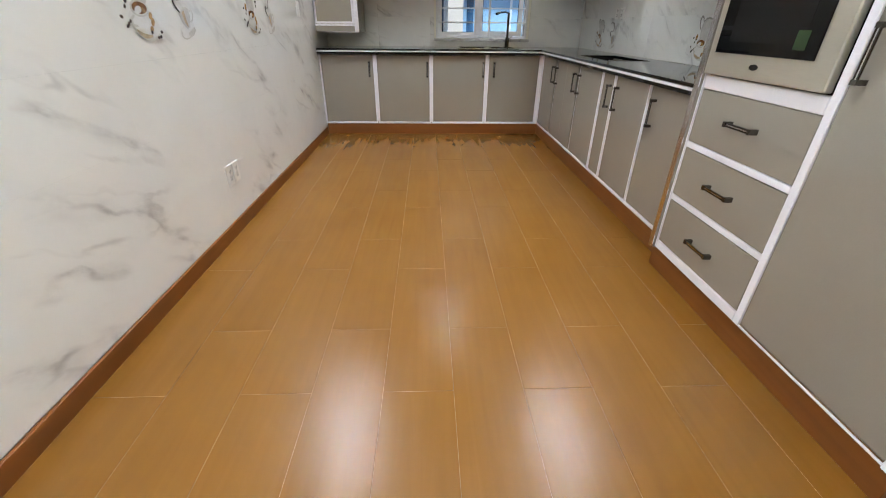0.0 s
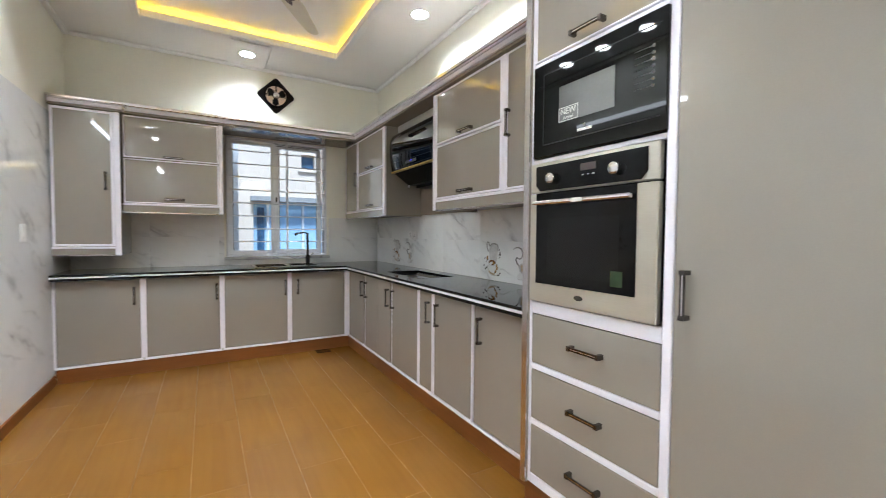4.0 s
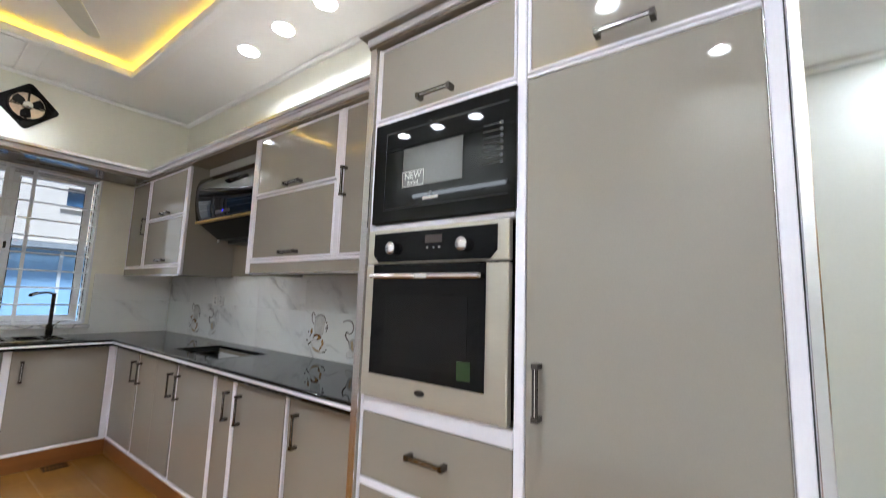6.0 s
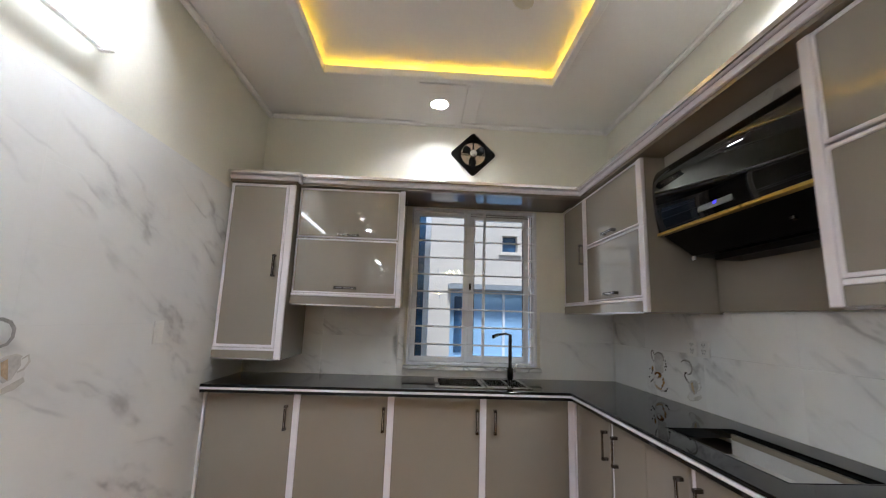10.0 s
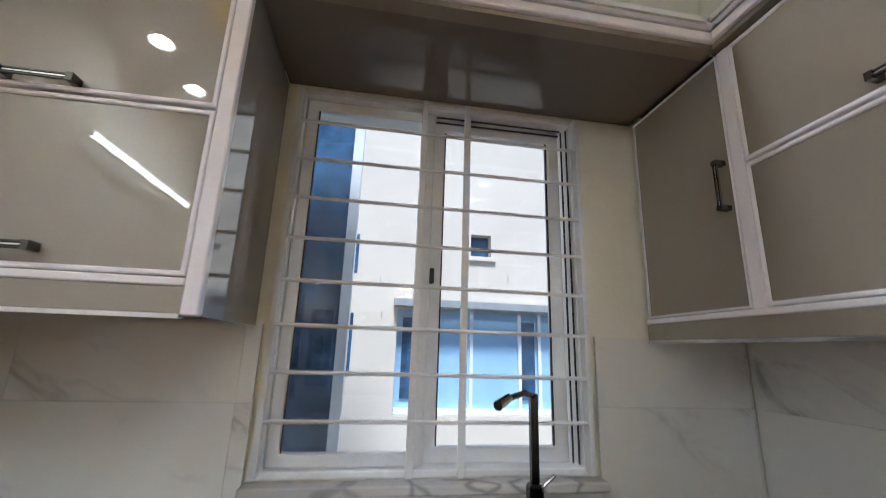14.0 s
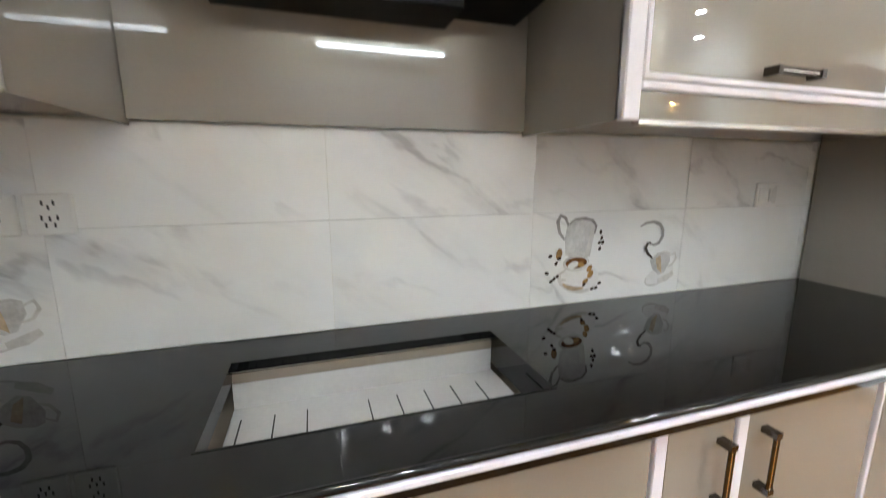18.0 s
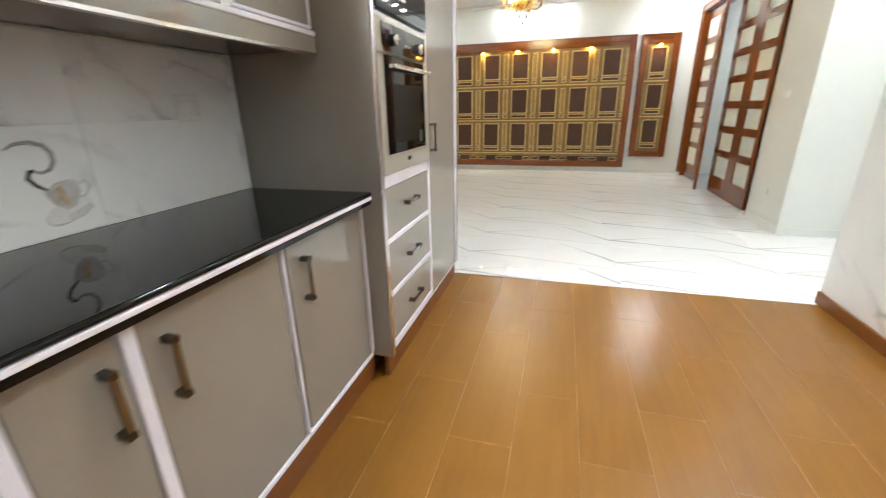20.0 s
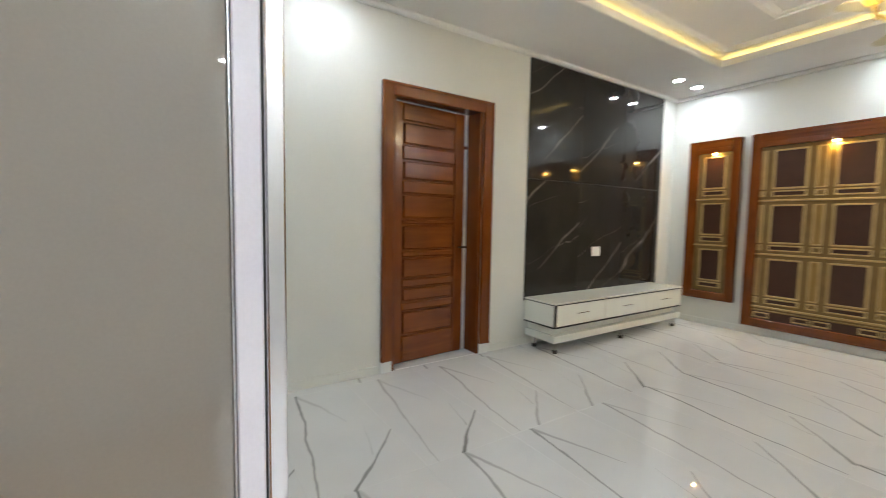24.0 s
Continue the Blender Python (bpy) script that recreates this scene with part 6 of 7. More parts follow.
def print_cup(wall, m, s):
    m = m @ Matrix.Scale(s, 4)

    def lift(d):
        return m @ Matrix.Translation((0, 0, d / s))
    p = part("printed_cup", prism(bmesh.new(), oval(0.12, 0.12, 0.27, 0.12, 22, 0.35), 0.0012, m), PRINT_WHITE, wall, "printed tilted cup with curling steam on a tile")
    part("saucer_shade", strokes([(0.10, 0.03), (0.24, 0.07), (0.37, 0.14)], 0.05, lift(0.0014)), PORCELAIN, p)
    part("saucer_edge", strokes(oval(0.12, 0.12, 0.26, 0.115, 14, 0.35, 150, 280), 0.012, lift(0.0014)), PORCELAIN, p)
    part("cup", prism(bmesh.new(), [(-0.08, 0.36), (-0.02, 0.22), (0.10, 0.13), (0.20, 0.16), (0.29, 0.32), (0.27, 0.44), (0.10, 0.45)], 0.0012, lift(0.0018)), PRINT_GREY, p)
    part("cup_shade", prism(bmesh.new(), [(0.02, 0.38), (0.06, 0.22), (0.15, 0.15), (0.13, 0.28), (0.10, 0.42)], 0.0007, lift(0.0032)), PRINT_TAN, p)
    part("cup_rim", strokes([(-0.08, 0.36), (0.06, 0.44), (0.20, 0.46), (0.28, 0.43)], 0.014, lift(0.0032)), PORCELAIN, p)
    part("cup_handle", strokes([(0.28, 0.40), (0.36, 0.44), (0.39, 0.36), (0.33, 0.27), (0.25, 0.24)], 0.018, lift(0.0032)), PORCELAIN, p)
    part("steam", strokes([(-0.12, 0.60), (-0.04, 0.57), (0.05, 0.60), (0.10, 0.68), (0.10, 0.78), (0.04, 0.86), (-0.07, 0.90), (-0.20, 0.89), (-0.30, 0.84)], 0.026, lift(0.0036)), PORCELAIN_D, p)
    part("drip", strokes([(-0.04, 0.38), (-0.13, 0.45), (-0.18, 0.53), (-0.15, 0.60), (-0.10, 0.61)], 0.024, lift(0.0042)), BEAN, p)


to_left = Matrix(((0, 0, 1, 0), (1, 0, 0, 0), (0, 1, 0, 0), (0, 0, 0, 1)))
to_right = Matrix(((0, 0, -1, 0), (-1, 0, 0, 0), (0, 1, 0, 0), (0, 0, 0, 1)))
for y in (2.055, 3.257):
    print_jug(wall_left, Matrix.Translation((0.0003, y, 1.06)) @ to_left, 0.295)
for y in (2.366, 3.585):
    print_cup(wall_left, Matrix.Translation((0.0003, y, 1.06)) @ to_left, 0.275)
for y in (3.045, 4.858):
    print_jug(wall_right, Matrix.Translation((2.9747, y, 0.938)) @ to_right, 0.25)
for y in (2.728, 4.535):
    print_cup(wall_right, Matrix.Translation((2.9747, y, 0.938)) @ to_right, 0.245)

# ---- outside the window ----
structure("ground", boxes((-400, 400, 5.72, 800, -0.6, -0.5)), GROUND, "bare concrete ground between the houses", "ground")
nb = thing("neighbour_house", "cream neighbouring house with blue-tinted windows", "house", at=(2.5, 9.5, -0.5))
part("wall", boxes((-4.0, 1.85, 9.0, 9.3, -0.5, 4.3), (4.3, 9.0, 9.0, 9.3, -0.5, 4.3), (1.85, 4.3, 9.0, 9.3, 1.95, 2.52), (1.85, 2.72, 9.0, 9.3, 2.52, 2.80), (2.98, 4.3, 9.0, 9.3, 2.52, 2.80), (1.85, 4.3, 9.0, 9.3, 2.80, 4.3), (1.85, 4.3, 9.0, 9.3, -0.5, 0.64), (1.85, 4.3, 9.25, 9.3, 0.64, 1.95)), OUT_WALL, nb)
part("parapet", boxes((-4.0, 9.0, 8.95, 9.35, 4.3, 4.42)), OUT_GREY, nb)
w = part("window", boxes((2.72, 2.98, 9.12, 9.15, 2.52, 2.80)), TINT, nb, "small blue-tinted window")
part("frame", frame_rect(bmesh.new(), "y", 8.985, 0.03, 2.69, 3.01, 2.49, 2.83, 0.03, 0), OUT_WALL, w)
part("sill", boxes((2.66, 3.04, 8.95, 9.0, 2.46, 2.489)), OUT_WALL, w)
bay = part("bay", boxes((1.86, 4.29, 9.18, 9.25, 0.66, 1.84)), OUT_BLUE, nb, "pale blue glazed bay")
part("ledge", boxes((1.80, 4.35, 8.82, 9.0, 1.85, 1.93)), OUT_GREY, nb)
for x0, x1 in ((1.93, 2.06), (3.42, 3.60)):
    part("bay_pane", boxes((x0, x1, 9.15, 9.18, 0.80, 1.74)), TINT, bay, "dark blue pane")
for x in (2.10, 2.76, 3.38, 3.64):
    part("bay_post", boxes((x, x + 0.04, 9.13, 9.18, 0.67, 1.84)), PVC, bay)
part("bay_sill", boxes((1.86, 4.29, 9.05, 9.18, 0.645, 0.70)), PVC, bay)
for x, z in ((1.62, 2.1), (1.66, 1.7), (2.2, 2.35), (3.2, 2.2)):
    part("wall_mark", boxes((x, x + 0.012, 8.997, 8.9995, z, z + 0.09)), OUT_GREY, nb)
for z0, z1 in ((2.22, 2.70), (1.05, 1.75)):
    part("slit_window", boxes((1.31, 1.345, 8.99, 8.9985, z0, z1)), TINT, nb, "narrow dark slit window")
scr = thing("glass_screen", "dark blue-tinted glass screen with a white edge beyond the window", "screen", at=(1.0, 6.5, -0.5))
part("pane", boxes((0.2, 1.39, 6.50, 6.53, -0.5, 4.0)), TINT, scr)
part("edge", boxes((1.39, 1.45, 6.48, 6.55, -0.5, 4.0), bevel=0.004), PVC, scr, "white edge post")


# ---- lounge ----
first = ceiling_lamp(4.44, -4.16, LC, SPOT_L, "round LED lamp in the lounge ceiling, copied unseen into side rooms", 0.05)
# unseen, added for light: three behind the glazed doors, one at (4.1, 1.3)
for x, y in ((4.44, -4.59), (0.0, -3.80), (0.0, -4.22), (0.0, -4.66), (2.65, -4.67), (1.89, -4.64), (-1.1, -2.3), (-1.1, -3.3), (-1.45, -4.0), (-0.3, -0.1), (4.42, -0.15), (-0.92, -0.80), (-2.15, -0.80), (-1.2, -0.13), (-2.2, 0.33), (0.3, 0.35), (4.1, 1.3)):
    copy_thing(first, Matrix.Translation((x, y, LC)))


def wood_frame(parent, axis, pos, depth, u0, u1, v0, v1, w, bottom=True, sign=1):
    """Two uprights and the rails between them, each a bar of its own."""
    a, b = sorted((pos, pos + sign * depth))
    rows = [(u0, u0 + w, v0, v1, WOOD), (u1 - w, u1, v0, v1, WOOD), (u0 + w, u1 - w, v1 - w, v1, WOOD_H if axis == "x" else WOOD_X)]
    if bottom:
        rows.append((u0 + w, u1 - w, v0, v0 + w, WOOD_H if axis == "x" else WOOD_X))
    for c, d, e, f, mt in rows:
        part("frame_bar", boxes((a, b, c, d, e, f) if axis == "x" else (c, d, a, b, e, f), bevel=0.006), mt, parent)
    c, d = (a - 0.012, b) if sign < 0 else (a, b + 0.012)
    iw = 0.022
    rows = [(u0, u0 + iw, v0, v1 + 0), (u1 - iw, u1, v0, v1), (u0 + iw, u1 - iw, v1 - iw, v1)]
    bm = bmesh.new()
    for p, q, e, f in rows:
        cube(bm, *((c, d, p, q, e, f) if axis == "x" else (p, q, c, d, e, f)), 0.004)
    part("frame_bead", bm, WOOD, parent)


def gold_panel(x0, x1, z0, z1, cols, label, lamps):
    """Brown boards in a lattice of antique gold bars, in a red-brown frame."""
    Y = -4.96
    t = thing("wall_panel", label, "wall panel", "gold wall panels", ((x0 + x1) / 2, Y, z0))
    wood_frame(t, "y", Y, 0.06, x0, x1, z0, z1, 0.10, True, 1)
    ix0, ix1, iz0, iz1 = x0 + 0.10, x1 - 0.10, z0 + 0.10, z1 - 0.16
    part("top_board", boxes((ix0, ix1, Y + 0.002, Y + 0.075, iz1, z1 - 0.10), bevel=0.004), WOOD_X, t)
    part("ground", boxes((ix0, ix1, Y + 0.001, Y + 0.010, iz0, iz1)), OLIVE, t)
    cw = (ix1 - ix0) / cols
    base = 0.13 if cols > 1 else 0.0
    rh = (iz1 - iz0 - base) / 3

    def ring(name, u0, u1, v0, v1, w, depth=0.024):
        part(name, frame_rect(bmesh.new(), "y", Y + 0.010, depth, u0, u1, v0, v1, w, 0.002), GOLD_EDGE, t)

    for i in range(cols):
        cx = ix0 + cw * (i + 0.5)
        bw = cw * (0.29 if cols > 1 else 0.33)
        for r in range(3):
            z = iz0 + base + rh * r
            part("board", boxes((cx - bw + 0.012, cx + bw - 0.012, Y + 0.010, Y + 0.020, z + 0.152, z + rh - 0.052), bevel=0.002), BROWN, t, "dark brown board")
            ring("board_frame", cx - bw, cx + bw, z + 0.138, z + rh - 0.038, 0.018)
            part("slot_board", boxes((cx - bw + 0.01, cx + bw - 0.01, Y + 0.010, Y + 0.016, z + 0.064, z + 0.108)), BROWN, t)
            ring("slot_frame", cx - bw, cx + bw, z + 0.052, z + 0.120, 0.014)
            for u in ((ix0 + cw * i,) if cols > 1 else ()) + ((ix1,) if cols > 1 and i == cols - 1 else ()):
                u0, u1 = max(u - cw * 0.085, ix0 + 0.004), min(u + cw * 0.085, ix1 - 0.004)
                part("upright_board", boxes((u0 + 0.012, u1 - 0.012, Y + 0.010, Y + 0.016, z + 0.15, z + rh - 0.05)), GOLD_PAINT, t)
                ring("upright_frame", u0, u1, z + 0.138, z + rh - 0.038, 0.013)
                ring("corner_frame", u0, u1, z + 0.052, z + 0.120, 0.013)
    for r in range(1 if cols == 1 else 0, 3):
        z = iz0 + base + rh * r
        part("gold_rail", boxes((ix0, ix1, Y + 0.010, Y + 0.036, z + 0.0, z + 0.020), bevel=0.004), GOLD_EDGE, t)
    if cols > 1:
        part("gold_rail", boxes((ix0, ix1, Y + 0.010, Y + 0.030, iz0 + 0.092, iz0 + 0.106), bevel=0.003), GOLD_PAINT, t)
        part("kick_board", boxes((ix0, ix1, Y + 0.010, Y + 0.014, iz0, iz0 + 0.092)), BROWN, t)
        for i in range(cols):
            cx = ix0 + cw * (i + 0.5)
            for sx in (-1, 1):
                u = cx + sx * cw * 0.34
                ring("key_frame", u - 0.075, u + 0.075, iz0 + 0.012, iz0 + 0.076, 0.013, 0.02)
    for x in lamps:
        l = thing("niche_lamp", "small warm downlight under the panel's top board", "lamp", "panel downlights", (x, Y + 0.05, iz1))
        part("ring", lathe(bmesh.new(), [(0.030, 0), (0.030, -0.008), (0.022, -0.010)], 16, (x, Y + 0.052, iz1)), GOLD, l)
        part("bulb", lathe(bmesh.new(), [(0.020, -0.004), (0.020, -0.014), (0.002, -0.015)], 16, (x, Y + 0.052, iz1)), WARM, l, "warm glowing bulb")


gold_panel(0.525, 3.937, 0.10, 2.35, 6, "wide brown and gold lattice panel in a red-brown frame", (1.27, 1.91, 2.56, 3.20))
gold_panel(4.04, 4.63, 0.335, 2.35, 1, "narrow brown and gold panel in a red-brown frame", (4.335,))
gold_panel(-0.155, 0.442, 0.30, 2.34, 1, "narrow brown and gold panel in a red-brown frame", (0.145,))

# glazed folding doors
sd = structure("door_1", boxes((-0.56, -0.50, -4.72, -1.84, 2.56, 2.60)), WOOD_H, "red-brown glazed folding doors, one leaf swung open", "door")
part("plinth_block", boxes((-0.41, -0.39, -1.85, -1.76, 0, 0.055), bevel=0.002), LOUNGE_PAINT, sd, "pale block under the frame")
wood_frame(sd, "x", -0.41, 0.03, -4.79, -1.76, 0.056, 2.68, 0.09, False, 1)
part("jamb", boxes((-0.57, -0.41, -4.72, -4.69, 0, 2.60), (-0.57, -0.41, -1.87, -1.84, 0, 2.60)), WOOD, sd)


def door_leaf(name, m, w, parent, rows=7):
    """A leaf with one column of frosted panes; the hinge is at its origin, the leaf runs along +u."""
    h, st = 2.56, 0.115
    leaf = part(name, prism(bmesh.new(), [(0, 0.012), (st, 0.012), (st, h), (0, h)], 0.04, m), WOOD, parent)
    part("stile", prism(bmesh.new(), [(w - st, 0.012), (w, 0.012), (w, h), (w - st, h)], 0.04, m), WOOD, leaf)
    zs = [0.25 + (h - 0.25 - 0.12) * k / rows for k in range(rows + 1)]
    part("rail", prism(bmesh.new(), [(st, 0.012), (w - st, 0.012), (w - st, 0.25), (st, 0.25)], 0.04, m), WOOD_H, leaf)
    part("rail", prism(bmesh.new(), [(st, h - 0.12), (w - st, h - 0.12), (w - st, h), (st, h)], 0.04, m), WOOD_H, leaf)
    for k in range(rows):
        a, b = zs[k] + (0.045 if k else 0.0), zs[k + 1] - (0.045 if k < rows - 1 else 0.0)
        part("pane", prism(bmesh.new(), [(st - 0.005, a), (w - st + 0.005, a), (w - st + 0.005, b), (st - 0.005, b)], 0.008, m @ Matrix.Translation((0, 0, 0.016))), FROST, leaf, "frosted pale glass pane")
        if k < rows - 1:
            part("rail", prism(bmesh.new(), [(st, zs[k + 1] - 0.045), (w - st, zs[k + 1] - 0.045), (w - st, zs[k + 1] + 0.045), (st, zs[k + 1] + 0.045)], 0.04, m), WOOD_H, leaf)
    return leaf


def leaf_at(x, y, deg):
    """u runs along the wall towards -y, turned by deg about the vertical; v is up."""
    return Matrix.Translation((x, y, 0)) @ Matrix.Rotation(radians(deg), 4, "Z") @ Matrix(((0, 0, 1, 0), (-1, 0, 0, 0), (0, 1, 0, 0), (0, 0, 0, 1)))


door_leaf("leaf", leaf_at(-0.49, -1.87, 0), 0.70, sd)
door_leaf("leaf", leaf_at(-0.49, -2.572, 0), 0.70, sd)
door_leaf("leaf", leaf_at(-0.49, -3.99, 0), 0.70, sd)
lf = door_leaf("leaf", leaf_at(-0.44, -3.96, 166), 0.70, sd)
part("lever", boxes((-0.25, -0.20, -3.34, -3.25, 1.02, 1.035), bevel=0.003), GUN, lf, "dark lever handle")

# closed panelled door in the television wall
d2 = structure("door_2", boxes((4.90, 5.06, -1.64, -0.70, 2.30, 2.33)), WOOD_H, "red-brown panelled door standing ajar in a wide frame", "door")
part("plinth_block", boxes((4.862, 4.88, -1.74, -1.64, 0, 0.095), bevel=0.002), LOUNGE_PAINT, d2, "pale block under the frame")
part("plinth_block", boxes((4.862, 4.88, -0.70, -0.60, 0, 0.095), bevel=0.002), LOUNGE_PAINT, d2, "pale block under the frame")
wood_frame(d2, "x", 4.88, 0.03, -1.74, -0.60, 0.097, 2.395, 0.105, False, -1)
part("jamb", boxes((4.88, 5.08, -1.64, -1.605, 0, 2.30), (4.88, 5.08, -0.735, -0.70, 0, 2.30), bevel=0.003), WOOD, d2)


PANELS = ((0.25, 0.48), (0.55, 0.69), (0.76, 0.96), (1.01, 1.25), (1.29, 1.52), (1.63, 1.81), (1.93, 2.14))


def panel_leaf(parent, m, w, h=2.29):
    """A leaf of two stiles, rails of uneven height and a raised panel in each opening."""
    def board(name, u0, u1, z0, z1, d0, d1, bevel, mt):
        bm = cube(bmesh.new(), u0, u1, z0, z1, d0, d1, bevel)
        bm.transform(m)
        return part(name, bm, mt, leaf)
    leaf = part("leaf", prism(bmesh.new(), [(0, 0.012), (w, 0.012), (w, h), (0, h)], 0.022, m), WOOD_H, parent)
    for u0, u1 in ((0, 0.11), (w - 0.11, w)):
        board("stile", u0, u1, 0.012, h, 0.0225, 0.040, 0.003, WOOD)
    tops = [0.012] + [b for a, b in PANELS]
    foots = [a for a, b in PANELS] + [h]
    for a, b in zip(tops, foots):
        board("rail", 0.111, w - 0.111, a, b, 0.0225, 0.044, 0.010, WOOD_H)
    for a, b in PANELS:
        board("panel", 0.125, w - 0.125, a + 0.014, b - 0.014, 0.0225, 0.038, 0.012, WOOD_H)
    return leaf


face_x = Matrix(((0, 0, -1, 0), (-1, 0, 0, 0), (0, 1, 0, 0), (0, 0, 0, 1)))
lf = panel_leaf(d2, Matrix.Translation((5.02, -0.737, 0)) @ Matrix.Rotation(radians(4), 4, "Z") @ face_x, 0.80)
part("lever", boxes((4.940, 4.972, -1.52, -1.43, 1.03, 1.045), bevel=0.003), GUN, lf, "dark lever handle")
# unseen lamp added to brighten the room behind the door
copy_thing(first, Matrix.Translation((5.45, -1.45, 2.899)))
part("seal_strip", boxes((5.084, 5.089, -1.64, -1.538, 0.0, 2.29)), WHITE, d2, "white strip at the door's closing edge")
part("latch_plate", boxes((5.080, 5.0838, -1.60, -1.56, 1.98, 2.01)), GOLD, d2)
structure("floor_bathroom", boxes((4.9, 6.0, -2.4, 0, -0.1, 0.001)), MARBLE, "white marble floor behind the door", "floor")
structure("wall_bathroom", boxes((5.9, 6.0, -2.4, 0, 0, 3.0), (5.08, 5.9, -2.4, -2.3, 0, 3.0), (5.08, 5.9, -0.1, 0, 0, 3.0), (5.08, 6.0, -2.4, 0, 2.9, 3.0)), WHITE, "white wall of the room behind the door", "wall")
d3 = structure("door_3", boxes((4.90, 5.06, 0.80, 1.72, 2.30, 2.33)), WOOD_H, "closed red-brown panelled hall door", "door")
part("plinth_block", boxes((4.862, 4.88, 0.725, 0.80, 0, 0.095), bevel=0.002), LOUNGE_PAINT, d3, "pale block under the frame")
wood_frame(d3, "x", 4.88, 0.03, 0.725, 1.82, 0.097, 2.41, 0.105, False, -1)
panel_leaf(d3, Matrix.Translation((4.98, 1.715, 0)) @ face_x, 0.91)

# television slab and cabinet
slab = thing("television_slab", "polished dark marble slab with pale veins on the wall", "wall panel", at=(4.87, -3.5, 0.48))
for y0, y1 in ((-4.635, -3.83), (-3.828, -3.022), (-3.02, -2.215)):
    for z0, z1 in ((0.47, 1.73), (1.732, 2.965)):
        part("slab_tile", boxes((4.862, 4.879, y0, y1, z0, z1), bevel=0.001), DARK_MARBLE, slab)
plate("white socket plate on the dark marble slab", "socket", "power_socket", "x", 4.862, -3.34, 0.955, 0.15, 0.11, "switch", -1)

tv = thing("television_cabinet", "low white lacquer television cabinet with three drawers", "cabinet", at=(4.63, -3.4, 0))
CX0, CX1, CY0, CY1 = 4.45, 4.86, -4.52, -2.22
part("top", boxes((CX0, CX1, CY0, CY1, 0.492, 0.510), bevel=0.003), FURN, tv)
# shade under the top edge, put in as a thin black strip
part("top_shadow", boxes((CX0 - 0.001, CX1, CY0, CY1 - 0.004, 0.484, 0.4915)), RUBBER, tv, "black strip for the shade under the top")
part("body", boxes((CX0 + 0.02, CX1, CY0, CY1, 0.275, 0.4835), bevel=0.002), FURN, tv)
part("lower_gap", boxes((CX0 - 0.001, CX1, CY0, CY1 + 0.002, 0.262, 0.2745)), RUBBER, tv, "black line under the drawers")
for k in range(3):
    y0 = CY0 + 0.008 + k * 0.760
    d = part("drawer_front", boxes((CX0, CX0 + 0.019, y0, y0 + 0.757, 0.278, 0.482), bevel=0.002), FURN, tv)
    h = part("handle", boxes((CX0 - 0.02, CX0 - 0.012, y0 + 0.29, y0 + 0.47, 0.385, 0.392), bevel=0.002), POLISHED, d)
    part("handle_post", boxes((CX0 - 0.014, CX0, y0 + 0.305, y0 + 0.312, 0.385, 0.392), (CX0 - 0.014, CX0, y0 + 0.448, y0 + 0.455, 0.385, 0.392)), POLISHED, h)
part("end_gap", boxes((CX0 - 0.001, CX0 + 0.019, CY1 - 0.026, CY1 - 0.012, 0.276, 0.483)), RUBBER, tv, "black line beside the drawers")
part("recess", boxes((CX0 + 0.07, CX1, CY0 + 0.05, CY1 - 0.05, 0.186, 0.2615)), FURN, tv)
part("shelf", boxes((CX0 + 0.005, CX1, CY0, CY1 - 0.01, 0.115, 0.185), bevel=0.004), FURN, tv)
for x in (CX0 + 0.06, CX1 - 0.08):
    for y in (CY0 + 0.06, (CY0 + CY1) / 2, CY1 - 0.08):
        l = part("leg", rod(bmesh.new(), (x, y, 0.03), (x, y, 0.115), 0.018, seg=12), POLISHED, tv)
        part("foot", rod(bmesh.new(), (x, y, 0.0), (x, y, 0.03), 0.026, seg=12), RUBBER, l, "black foot")

# framed niche with fish-scale tiles
ni = thing("tiled_niche", "tall niche of grey fish-scale tiles in a red-brown frame", "niche", at=(-1.26, -1.05, 0.1))
wood_frame(ni, "y", -1.01, 0.035, -2.05, -0.93, 0.095, 2.39, 0.10, True, 1)
part("ground", boxes((-1.949, -1.031, -1.055, -1.046, 0.191, 2.284)), SCALE_B, ni)
l = thing("niche_lamp", "small warm downlight at the top of the tiled niche", "lamp", "panel downlights", (-1.42, -0.99, 2.29))
part("ring", lathe(bmesh.new(), [(0.030, 0), (0.030, -0.008), (0.022, -0.010)], 16, (-1.42, -0.990, 2.289)), GOLD, l)
part("bulb", lathe(bmesh.new(), [(0.020, -0.004), (0.020, -0.014), (0.002, -0.015)], 16, (-1.42, -0.990, 2.289)), WARM, l, "warm glowing bulb")
RS = 0.058


def scale_mesh(face):
    """A fan-shaped scale: a disc with a slightly lighter rim that shows along its round top."""
    up = Matrix(((1, 0, 0, 0), (0, 0, -1, 0), (0, 1, 0, 0), (0, 0, 0, 1)))

    def disc(bm, r, dy, dz):
        return prism(bm, [(r * math.cos(radians(a)), r * math.sin(radians(a)) + dz) for a in range(0, 360, 15)], 0.002, Matrix.Translation((0, dy, 0)) @ up)
    bm = disc(bmesh.new(), RS * 0.995, 0.0, 0.0)
    n = len(bm.faces)
    disc(bm, RS * 0.955, 0.0012, -RS * 0.008)
    bm.faces.ensure_lookup_table()
    for f in bm.faces[n:]:
        f.material_index = 1
    me = mesh_of("scale_tile", bm, SCALE_JOINT)
    me.materials.append(face)
    return me


